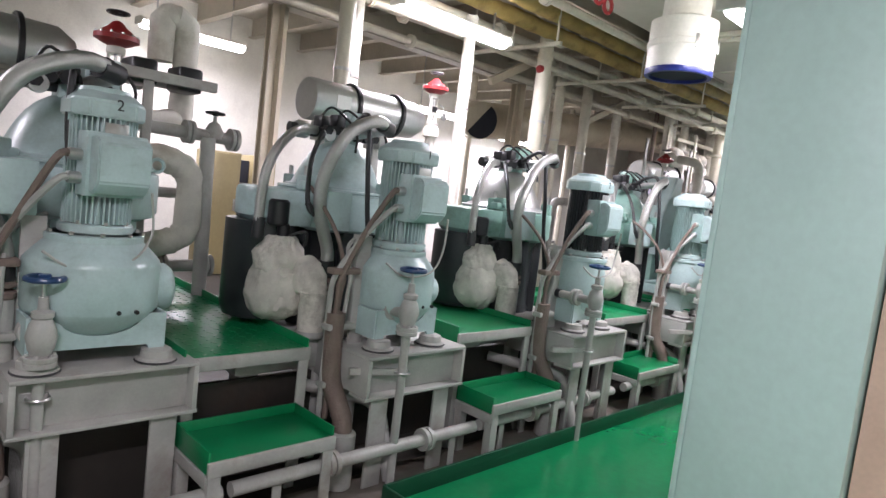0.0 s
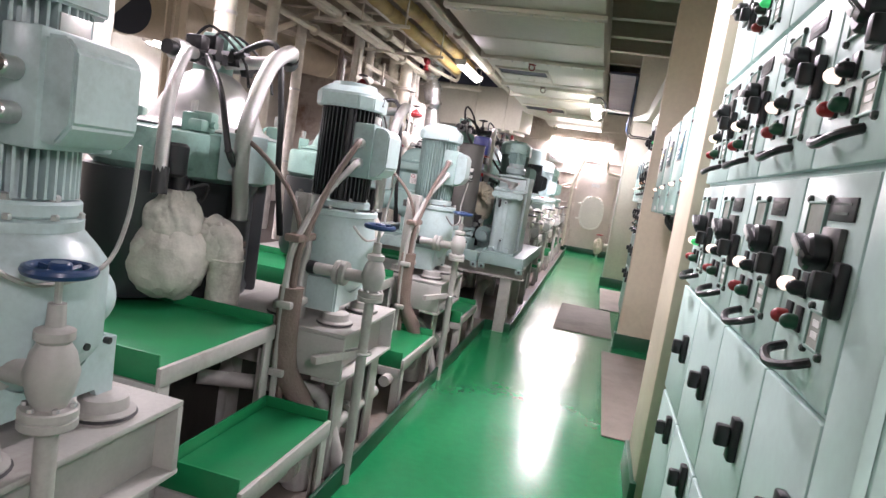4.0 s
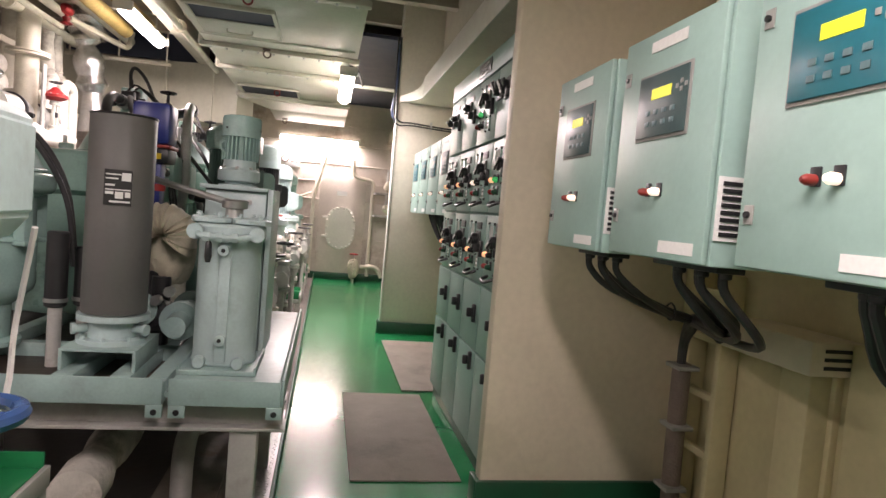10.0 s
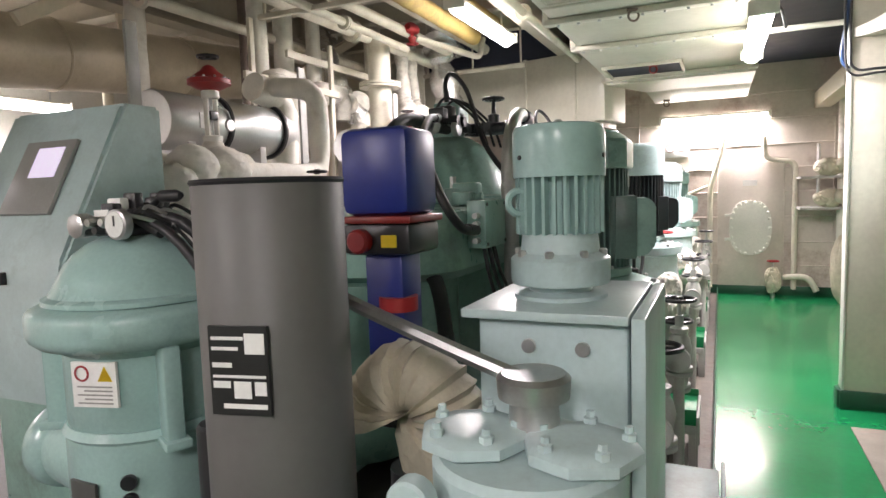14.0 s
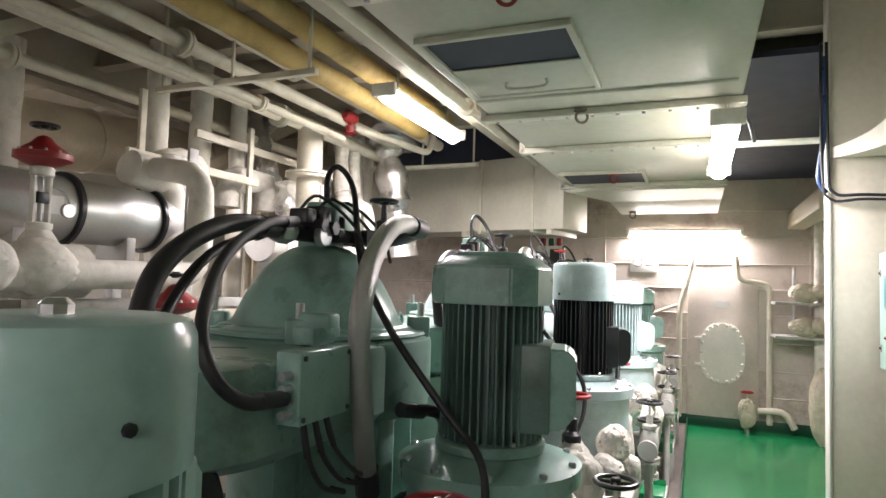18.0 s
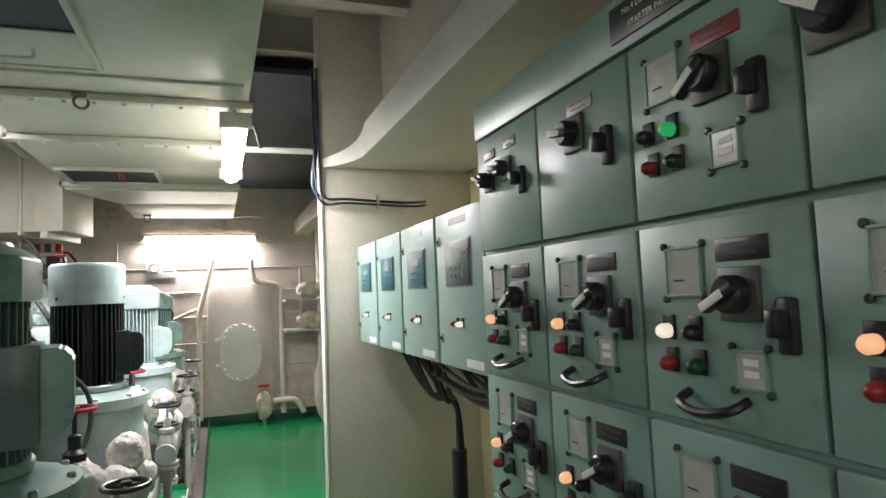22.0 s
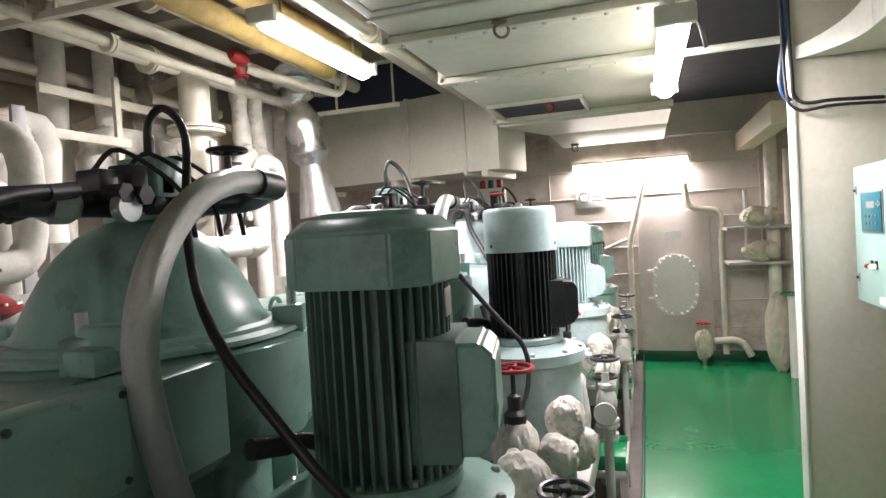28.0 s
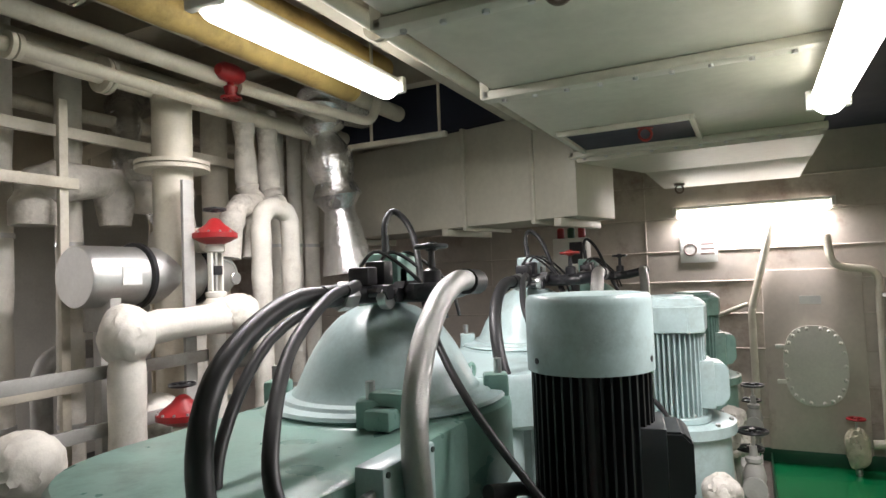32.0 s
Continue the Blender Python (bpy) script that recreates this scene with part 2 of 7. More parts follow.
GLASS.use_nodes = True
_g = GLASS.node_tree.nodes["Principled BSDF"]
_g.inputs["Base Color"].default_value, _g.inputs["Roughness"].default_value = (0.9, 0.93, 0.92, 1), 0.06
_g.inputs["Transmission Weight"].default_value = 1.0


# ---------------- mesh helpers ----------------
def merge(bm, other, m=None):
    if m is not None:
        bmesh.ops.transform(other, matrix=m, verts=other.verts)
    me = bpy.data.meshes.new("scratch")
    other.to_mesh(me)
    other.free()
    bm.from_mesh(me)
    bpy.data.meshes.remove(me)
    return bm


def box(x0, x1, y0, y1, z0, z1, bevel=0.0, bm=None, m=None):
    b = bmesh.new()
    bmesh.ops.create_cube(b, size=1, matrix=Matrix.Translation(((x0 + x1) / 2, (y0 + y1) / 2, (z0 + z1) / 2)) @ Matrix.Diagonal((x1 - x0, y1 - y0, z1 - z0, 1)))
    if bevel:
        bmesh.ops.bevel(b, geom=b.edges[:], offset=bevel, segments=2, profile=0.5, affect="EDGES")
    if bm is None and m is None:
        return b
    return merge(bm if bm is not None else bmesh.new(), b, m)


def lathe(profile, seg=28, at=(0, 0, 0), axis="z", bm=None, squash=1.0):
    """A turned body from (radius, height) pairs, closed at both ends."""
    b = bmesh.new()
    rings = []
    for r, z in profile:
        rings.append([b.verts.new((r * math.cos(2 * math.pi * i / seg), squash * r * math.sin(2 * math.pi * i / seg), z)) for i in range(seg)])
    for a, c in zip(rings, rings[1:]):
        for i in range(seg):
            j = (i + 1) % seg
            b.faces.new((a[i], a[j], c[j], c[i]))
    b.faces.new(list(reversed(rings[0])))
    b.faces.new(rings[-1])
    turn = {"z": Matrix.Identity(4), "x": Matrix.Rotation(radians(90), 4, "Y"), "y": Matrix.Rotation(radians(-90), 4, "X")}[axis]
    out = merge(bm if bm is not None else bmesh.new(), b, Matrix.Translation(at) @ turn)
    return out


def cyl(r, h, at=(0, 0, 0), axis="z", seg=24, bm=None, bevel=0.0):
    e = min(bevel, r * 0.4, h * 0.4)
    prof = [(r - e, 0), (r, e), (r, h - e), (r - e, h)] if e else [(r, 0), (r, h)]
    return lathe(prof, seg, at, axis, bm)


def smooth_path(points, step=5):
    p = [Vector(q) for q in points]
    if len(p) < 3:
        return p
    out = []
    for i in range(len(p) - 1):
        a, b, c, d = p[max(i - 1, 0)], p[i], p[i + 1], p[min(i + 2, len(p) - 1)]
        for k in range(step):
            t = k / step
            out.append(0.5 * (2 * b + (c - a) * t + (2 * a - 5 * b + 4 * c - d) * t * t + (3 * b - a - 3 * c + d) * t ** 3))
    return out + [p[-1]]


def hose(points, r, seg=10, bm=None, step=5, curved=True, wobble=0.0):
    """A round section swept along a line."""
    p = smooth_path(points, step) if curved else [Vector(q) for q in points]
    b = bm if bm is not None else bmesh.new()
    rings, up = [], None
    for i, q in enumerate(p):
        d = (p[min(i + 1, len(p) - 1)] - p[max(i - 1, 0)]).normalized()
        if up is None:
            up = d.orthogonal().normalized()
        up = (up - d * up.dot(d)).normalized()
        side = d.cross(up)
        rr = r * (1 + wobble * math.sin(i * 2.3) + wobble * 0.6 * math.sin(i * 5.1 + 1)) if wobble else r
        rings.append([b.verts.new(q + rr * (math.cos(2 * math.pi * k / seg) * up + math.sin(2 * math.pi * k / seg) * side)) for k in range(seg)])
    for a, c in zip(rings, rings[1:]):
        for k in range(seg):
            j = (k + 1) % seg
            b.faces.new((a[k], a[j], c[j], c[k]))
    b.faces.new(list(reversed(rings[0])))
    b.faces.new(rings[-1])
    return b


def bend(points, r_bend, n=5):
    """Straight runs with rounded elbows."""
    p = [Vector(q) for q in points]
    out = [p[0]]
    for a, b, c in zip(p, p[1:], p[2:]):
        r = min(r_bend, (a - b).length * 0.49, (c - b).length * 0.49)
        s, e = b + (a - b).normalized() * r, b + (c - b).normalized() * r
        for k in range(n + 1):
            t = k / n
            out.append((1 - t) ** 2 * s + 2 * t * (1 - t) * b + t * t * e)
    return out + [p[-1]]


def pipe(points, r, r_bend=None, seg=14, bm=None):
    return hose(bend(points, r_bend if r_bend else r * 3), r, seg, bm, curved=False)


def ring(R, r, at=(0, 0, 0), seg=28, tube=8, bm=None, turn=None):
    b = bmesh.new()
    vs = [[b.verts.new(((R + r * math.cos(2 * math.pi * j / tube)) * math.cos(2 * math.pi * i / seg), (R + r * math.cos(2 * math.pi * j / tube)) * math.sin(2 * math.pi * i / seg), r * math.sin(2 * math.pi * j / tube))) for j in range(tube)] for i in range(seg)]
    for i in range(seg):
        for j in range(tube):
            b.faces.new((vs[i][j], vs[(i + 1) % seg][j], vs[(i + 1) % seg][(j + 1) % tube], vs[i][(j + 1) % tube]))
    return merge(bm if bm is not None else bmesh.new(), b, Matrix.Translation(at) @ (turn if turn is not None else Matrix.Identity(4)))


def part(name, bm, material, parent=None, label=""):
    me = bpy.data.meshes.new(name)
    bmesh.ops.recalc_face_normals(bm, faces=bm.faces)
    bm.to_mesh(me)
    bm.free()
    for p in me.polygons:
        p.use_smooth = True
    me.set_sharp_from_angle(angle=radians(38))
    me.materials.append(material)
    o = new(name, me)
    if parent is not None:
        o.parent = parent
    if label:
        o["label"] = label
    return o


def again(name, mesh, parent, m):
    """One more piece on a mesh that exists."""
    o = new(name, mesh)
    o.parent = parent
    o.matrix_local = m
    return o


def thing(name, at, label, category, group="", kind="", rz=0):
    o = new(name)
    o.matrix_world = pose(*at, 0, 0, rz)
    return tagged(o, label, category, group, kind)


def solid(name, bm, material, label, category, group="", kind=""):
    return tagged(part(name, bm, material), label, category, group, kind)


def structure(name, bm, material, label, category="structure"):
    return tagged(part(name, bm, material), label, category, kind="structure")


# ---------------- setting ----------------
YW = 0.42      # back wall of the two recesses
structure("floor", box(-1.6, 17.45, -1.4, 2.56, -0.12, 0.0), FLOOR, "glossy green painted steel deck of the walkway", "floor")
structure("bilge_floor", box(-1.6, 17.45, 2.56, 9.6, -0.12, -0.004), BILGESHADE, "steel plating under the machinery, near-black for the shade there", "floor")
structure("bilge_edge", box(-1.6, 17.38, 2.565, 2.84, -0.003, 0.003), BILGE, "stained grey plating along the coaming", "floor")
structure("ceiling", box(-1.6, 17.45, -1.4, 9.6, 3.62, 3.75), DECKHEAD, "cream painted steel deckhead", "ceiling")
structure("wall_west", box(-1.75, -1.6, -1.4, 9.6, -0.1, 3.7), WHITE, "white painted steel bulkhead", "wall")
structure("wall_north", box(-1.7, 17.5, 9.6, 9.75, -0.1, 3.7), WHITE, "white painted steel bulkhead behind the machinery", "wall")
structure("wall_south", box(-1.7, 3.7, -1.55, -1.4, -0.1, 3.7), WHITE, "white painted steel bulkhead", "wall")
structure("wall_east", box(17.4, 17.55, -1.5, 9.7, -0.1, 3.7), ENDW, "stained off-white end bulkhead with welded seams", "wall")
structure("wall_peach", box(3.72, 3.86, -1.4, 0.9, 0, 3.7), PEACH, "peach painted partition beside the switchboard", "wall")
structure("wall_recess_south", box(3.8, 12.7, YW - 0.12, YW, -0.05, 3.7), OLIVE, "olive cream painted wall of the recess", "wall")
structure("wall_far_south", box(12.7, 17.45, 0.28, 0.4, -0.05, 3.7), CREAM, "cream painted side wall near the end bulkhead", "wall")
structure("wall_post", box(5.52, 5.98, YW, 1.38, 0.0, 3.7, 0.012), CREAM, "cream wall pier at the end of the pale switchboard", "wall")
structure("wall_partition_1", box(8.60, 8.69, YW, 1.38, 0.0, 3.7, 0.012), CREAM, "cream partition between the control boxes and the starter panel", "wall")
structure("wall_partition_2", box(12.6, 12.7, YW, 1.50, 0.0, 3.7, 0.01), CREAM2, "cream partition with a white edge", "wall")
structure("trim_partition", box(12.588, 12.712, 1.50, 1.515, 0.13, 3.6, 0.003), WHITE, "white painted edge of the partition", "trim")
# coamings and painted skirtings
bm = bmesh.new()
for a in [(5.5, 6.0, 1.37, 1.40), (6.06, 8.6, YW, YW + 0.03), (8.575, 8.602, YW, 1.40), (8.59, 8.70, 1.38, 1.405), (10.45, 12.6, YW, YW + 0.03), (12.575, 12.602, YW, 1.525), (12.59, 12.72, 1.515, 1.54), (12.7, 12.73, 0.4, 1.52), (12.72, 17.4, 0.4, 0.43), (17.37, 17.4, 0.4, 2.6), (5.97, 6.0, YW, 1.39)]:
    box(a[0], a[1], a[2], a[3], -0.01, 0.13, 0.004, bm)
structure("baseboard", bm, DADO, "dark green painted skirting", "baseboard")
bm = bmesh.new()
box(-1.6, 3.58, 2.24, 2.255, -0.01, 0.09, 0.003, bm)
box(3.572, 3.587, 2.24, 2.56, -0.01, 0.09, 0.003, bm)
box(3.58, 8.24, 2.548, 2.563, -0.01, 0.09, 0.003, bm)
box(8.232, 8.247, 2.31, 2.56, -0.01, 0.09, 0.003, bm)
box(8.24, 17.38, 2.31, 2.325, -0.01, 0.09, 0.003, bm)
structure("coaming", bm, DADO, "dark green steel coaming along the walkway edge", "coaming")
bm = bmesh.new()
box(-1.6, 3.572, 2.256, 2.56, 0.0, 0.006, 0, bm)
box(8.248, 17.38, 2.326, 2.56, 0.0, 0.006, 0, bm)
structure("bilge_margin", bm, BILGE, "stained grey plating behind the coaming", "floor")
for i, (x0, x1, y0, y1) in enumerate([(8.86, 10.33, 1.40, 1.965), (10.42, 12.2, 0.62, 1.52), (6.3, 8.3, 0.75, 1.50)]):
    solid("floor_mat", box(x0, x1, y0, y1, 0.001, 0.012, 0.004), MAT, "worn brown rubber mat on the green deck", "mat", "rubber mats")

# added, unseen webs: near-black plates for the shade under the machine beds
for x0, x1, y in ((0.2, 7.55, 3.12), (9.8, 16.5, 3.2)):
    structure("bed_web", box(x0, x1, y, y + 0.02, 0.0, 0.46), BILGESHADE, "added near-black plate for the shade under the machine beds", "plate")

# deckhead beams
bm = bmesh.new()
for k in range(23):
    x = -1.2 + 0.82 * k
    box(x, x + 0.012, -1.4, 9.6, 3.36, 3.62, 0, bm)
    box(x - 0.05, x + 0.062, -1.4, 9.6, 3.345, 3.36, 0, bm)
structure("deck_beams", bm, DECKHEAD, "cream painted deck beams", "beam")
for y in (3.9, 6.6):
    bm = box(-1.6, 17.4, y, y + 0.014, 3.12, 3.62)
    box(-1.6, 17.4, y - 0.09, y + 0.1, 3.10, 3.12, 0, bm)
    structure("deck_girder", bm, DECKHEAD, "cream painted longitudinal deck girder", "beam")
for x in (5.0, 8.9, 13.9):
    bm = box(x - 0.09, x + 0.09, 6.55, 6.57, 0, 3.1)
    box(x - 0.006, x + 0.006, 6.46, 6.66, 0, 3.1, 0, bm)
    box(x - 0.09, x + 0.09, 6.65, 6.67, 0, 3.1, 0, bm)
    structure("steel_column", bm, CREAM, "cream painted steel column", "column")

# supply trunk above the walkway
trunk = thing("ventilation_trunk", (0, 0, 0), "cream painted sheet steel ventilation trunk hung above the walkway", "duct")
SEGS = [(4.2, 7.0, 2.98), (7.0, 8.6, 2.90), (8.6, 10.5, 2.84), (10.5, 12.18, 2.80), (12.18, 13.10, 2.79), (13.10, 14.6, 2.75)]
for x0, x1, z in SEGS:
    bm = box(x0 + 0.004, x1 - 0.004, 1.98, 3.42, z, 3.36, 0.012)
    part("trunk_section", bm, CEIL, trunk)
    bm = box(x1 - 0.05, x1 + 0.03, 1.96, 3.46, z - 0.045, z - 0.002, 0.006)
    box(x1 - 0.05, x1 + 0.03, 3.425, 3.47, z - 0.04, 3.3, 0.005, bm)
    part("flange", bm, CEIL, trunk)
    me = None
    for k in range(10):
        if me is None:
            me = part("bolt", lathe([(0.004, -0.014), (0.012, -0.012), (0.012, 0.0)], 6), STEEL, trunk)
            me.location, me = (x1 - 0.01, 2.06, z - 0.045), me.data
        else:
            again("bolt", me, trunk, Matrix.Translation((x1 - 0.01, 2.06 + 0.145 * k, z - 0.045)))
for x, z in [(8.0, 2.90), (9.5, 2.84), (11.85, 2.80)]:
    part("stiffener", hose([(x, 2.02, z), (x, 2.7, z - 0.002), (x, 3.4, z)], 0.014, 6), CEIL, trunk)
bm = box(15.4, 16.6, 1.98, 3.1, 2.68, 3.3, 0.012)
part("trunk_end", bm, CEIL, trunk)
v = bmesh.new()
pts = [(14.6, 3.42), (14.6, 1.98), (15.4, 1.98), (15.4, 3.1)]
lo = [v.verts.new((x, y, 2.68)) for x, y in pts]
hi = [v.verts.new((x, y, 3.3)) for x, y in pts]
v.faces.new(lo)
v.faces.new(hi)
for i in range(4):
    v.faces.new((lo[i], lo[(i + 1) % 4], hi[(i + 1) % 4], hi[i]))
part("taper", v, CEIL, trunk)
# access hatches in the trunk
for x0, x1, y0, y1, z, half in [(10.92, 11.70, 2.70, 3.33, 2.80, True), (13.94, 14.5, 2.65, 3.33, 2.75, False)]:
    # A dark sheet stands in for the unlit inside of the open hatch.
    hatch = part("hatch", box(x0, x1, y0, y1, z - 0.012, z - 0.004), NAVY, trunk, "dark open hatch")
    bm = bmesh.new()
    for a in [(x0 - 0.03, x1 + 0.03, y0 - 0.03, y0), (x0 - 0.03, x1 + 0.03, y1, y1 + 0.03), (x0 - 0.03, x0, y0, y1), (x1, x1 + 0.03, y0, y1)]:
        box(a[0], a[1], a[2], a[3], z - 0.03, z - 0.001, 0.004, bm)
    part("hatch_frame", bm, CEIL, hatch)
    if half:
        part("hatch_cover", box((x0 + x1) / 2 - 0.02, x1, y0, y1, z - 0.024, z - 0.014, 0.003), CEIL, hatch)
        part("handle", hose([(11.5, 2.91, z - 0.02), (11.5, 2.92, z - 0.06), (11.5, 3.10, z - 0.06), (11.5, 3.11, z - 0.02)], 0.007, 6), CEIL, hatch)
ringm = ring(0.035, 0.008, turn=Matrix.Rotation(radians(90), 4, "Y"))
box(-0.012, 0.012, -0.045, 0.045, 0.03, 0.05, 0.004, ringm)
for i, (x, y, z, mt) in enumerate([(12.13, 2.84, 2.74, CONDUIT), (10.53, 2.83, 2.75, DKRED), (14.05, 2.89, 2.70, DKRED), (16.26, 2.93, 2.63, CONDUIT)]):
    e = solid("lifting_eye", ringm.copy(), mt, "painted lifting eye welded under the ventilation trunk", "lifting eye", "lifting eyes")
    e.matrix_world = pose(x, y, z, 0, 0, 25)
ringm.free()

# rectangular duct across the far end
duct = thing("box_duct", (14.72, 3.46, 2.33), "cream rectangular air duct crossing the far end", "duct", rz=-14)
for a in [(0.0, 0.34), (0.36, 0.98), (1.0, 3.2)]:
    part("duct_section", box(0, 0.6, a[0], a[1], 0, 0.78, 0.008), CEIL, duct)
    part("seam", box(-0.025, 0.62, a[1] - 0.005, a[1] + 0.025, -0.03, 0.79, 0.004), CEIL, duct)
for y in (0.15, 1.2, 2.4):
    part("bracket", box(-0.02, 0.6, y - 0.03, y + 0.03, -0.06, -0.002, 0.004), CEIL, duct)
# Two dark sheets put where the deckhead void and duct gap lie in shade.
structure("dark_void_ceiling", box(12.74, 17.38, 0.45, 1.94, 3.20, 3.24), NAVY, "dark blue sheet standing in for the shaded void beside the trunk", "ceiling")
structure("dark_gap", box(15.0, 15.05, 3.48, 5.7, 3.12, 3.62), NAVY, "dark blue plate standing in for the shaded gap above the box duct", "beam")

# ledge over the starter panel
ledge = thing("cable_ledge", (8.70, 1.30, 2.52), "cream steel cable ledge fixed over the starter panel", "ledge")
part("soffit", box(0.0, 3.45, -0.86, -0.012, 0.0, 0.02), CREAM2, ledge)
part("face", box(0.0, 3.45, -0.014, 0.0, 0.0, 0.20, 0.004), WHITE, ledge)
bm = bmesh.new()
rows = []
for k in range(13):
    u = k / 12
    x, y, h = 3.45 + 0.44 * u, 0.195 * u ** 2.2, 0.20 - 0.14 * u ** 0.6
    rows.append([bm.verts.new(p) for p in ((x, y, 0.0), (x, y, h), (x, y - 0.014, h), (x, y - 0.014, 0.0))])
for p, q in zip(rows, rows[1:]):
    for i in range(4):
        bm.faces.new((p[i], p[(i + 1) % 4], q[(i + 1) % 4], q[i]))
bm.faces.new(rows[0])
bm.faces.new(rows[-1][::-1])
bmesh.ops.recalc_face_normals(bm, faces=bm.faces[:])
part("gusset", bm, WHITE, ledge, "white curved end plate")
bm = bmesh.new()
front = [(3.45 + 0.44 * k / 12, 0.195 * (k / 12) ** 2.2 - 0.015) for k in range(13)] + [(3.89, -0.86), (3.45, -0.86)]
lo = [bm.verts.new((x, y, 0.0)) for x, y in front]
hi = [bm.verts.new((x, y, 0.02)) for x, y in front]
bm.faces.new(lo[::-1])
bm.faces.new(hi)
for i in range(len(front)):
    bm.faces.new((lo[i], lo[(i + 1) % len(front)], hi[(i + 1) % len(front)], hi[i]))
part("end_soffit", bm, CREAM2, ledge)
# Shade above the ledge goes into the colour: deckhead cream, darker than the walls.
structure("dark_wall_over_ledge", box(8.69, 12.6, 1.0, 1.06, 2.74, 3.6), DECKHEAD, "panelling above the cable ledge, in darker cream for its shade", "wall")


# ---------------- fluorescent fittings ----------------
def fluorescent(x, y, z, length, along, watts, tilt=0, hang=0.0, n="fluorescent fittings"):
    f = thing("fluorescent_light", (x, y, z), "lit white fluorescent batten fitting under the deckhead", "light fitting", n, rz=0 if along == "x" else 90)
    h = length / 2
    part("housing", box(-h, h, -0.06, 0.06, 0.015, 0.055, 0.015), WHITE, f)
    bm = bmesh.new()
    bm = lathe([(0.001, -h + 0.01), (0.06, -h + 0.02), (0.07, -h + 0.05), (0.07, h - 0.05), (0.06, h - 0.02), (0.001, h - 0.01)], 16, (0, 0, -0.012), "x", bm, 1.0)
    for vtx in bm.verts:
        vtx.co.z = 0.014 + min(0.0, vtx.co.z + 0.012) * 1.15
    part("diffuser", bm, TUBE, f, "lit frosted diffuser")
    for s in (-1, 1):
        part("end_cap", box(s * h - 0.02, s * h + 0.02, -0.087, 0.087, -0.03, 0.058, 0.01), WHITE, f)
        if hang:
            part("hanger", cyl(0.009, hang, (s * h * 0.7, 0, 0.05), seg=8), STEEL, f)
    tube_lamp(x, y, z - 0.08, length * 0.9, along, watts)
    return f


fluorescent(12.69, 4.11, 2.98, 1.30, "x", 80, hang=0.59)
fluorescent(12.8, 2.06, 2.64, 1.55, "x", 95, hang=0.1)
fluorescent(17.312, 2.38, 2.50, 1.40, "y", 70)
fluorescent(5.55, 4.52, 2.84, 1.3, "x", 60, hang=0.73)
fluorescent(4.9, 8.46, 2.95, 1.3, "x", 68, hang=0.62)
fluorescent(8.9, 8.2, 2.7, 1.3, "x", 100, hang=0.87)
fluorescent(11.5, 8.6, 2.6, 1.3, "x", 90, hang=0.97)
fluorescent(5.95, 2.07, 2.60, 1.4, "x", 48, hang=0.36)
# Unseen fitting behind the starting point, added to brighten the pale switchboard's end.
fluorescent(1.2, 0.1, 2.90, 1.2, "x", 70, hang=0.68)
# Unseen fitting added to brighten the background left of the first pumps.
fluorescent(0.5, 5.5, 2.95, 1.3, "x", 58, hang=0.62)
arm = thing("lamp_arm", (12.6, 1.50, 2.62), "white pipe arm carrying the fluorescent fitting", "bracket")
part("tube", pipe([(0.05, 0.0, 0.02), (0.05, 0.55, 0.02), (0.1, 0.6, 0.03)], 0.02), WHITE, arm)
part("cable", hose([(0.0, 0.03, 0.5), (-0.01, 0.03, 0.1), (0.0, 0.06, -0.2), (0.0, 0.02, -0.3)], 0.014), BLUEW, arm)
part("flex", hose([(-0.1, 0.4, 0.0), (-0.25, 0.45, 0.1), (-0.2, 0.55, 0.16), (-0.05, 0.55, 0.05)], 0.011), RUBBER, arm)


# ---------------- switchboards ----------------
def knob(parent, x, y, z, s=1.0, turn=35, plate=True):
    k = part("rotary_switch", box(x - 0.055 * s, x + 0.055 * s, y, y + 0.012, z - 0.06 * s, z + 0.06 * s, 0.003) if plate else cyl(0.03 * s, 0.012, (x, y, z), "y"), PLATEG if plate else BLACK, parent, "dark rotary switch")
    part("hub", cyl(0.042 * s, 0.035, (x, y + 0.01, z), "y", 20, bevel=0.006), BLACK, k)
    bm = box(-0.014 * s, 0.014 * s, 0.03, 0.054, -0.042 * s, 0.070 * s, 0.008)
    part("grip", merge(bmesh.new(), bm, Matrix.Translation((x, y, z)) @ Matrix.Rotation(radians(turn), 4, "Y")), BLACK, k)
    bm = box(-0.010 * s, 0.010 * s, 0.053, 0.056, -0.010 * s, 0.064 * s, 0.001)
    part("pointer", merge(bmesh.new(), bm, Matrix.Translation((x, y, z)) @ Matrix.Rotation(radians(turn), 4, "Y")), LABELW, k)
    return k


def button(parent, x, y, z, material, s=1.0, name="push_button"):
    b = part(name, box(x - 0.02 * s, x + 0.02 * s, y, y + 0.006, z - 0.026 * s, z + 0.034 * s, 0.002), BLACK, parent)
    part("cap", lathe([(0.018 * s, 0), (0.018 * s, 0.018), (0.012 * s, 0.026), (0.004, 0.029)], 16, (x, y + 0.004, z - 0.004), "y"), material, b)
    return b


def screws(parent, pts, y, r=0.008):
    for x, z in pts:
        part("screw", lathe([(r, 0), (r, 0.006), (r * 0.6, 0.009)], 8, (x, y, z), "y"), STUD, parent)


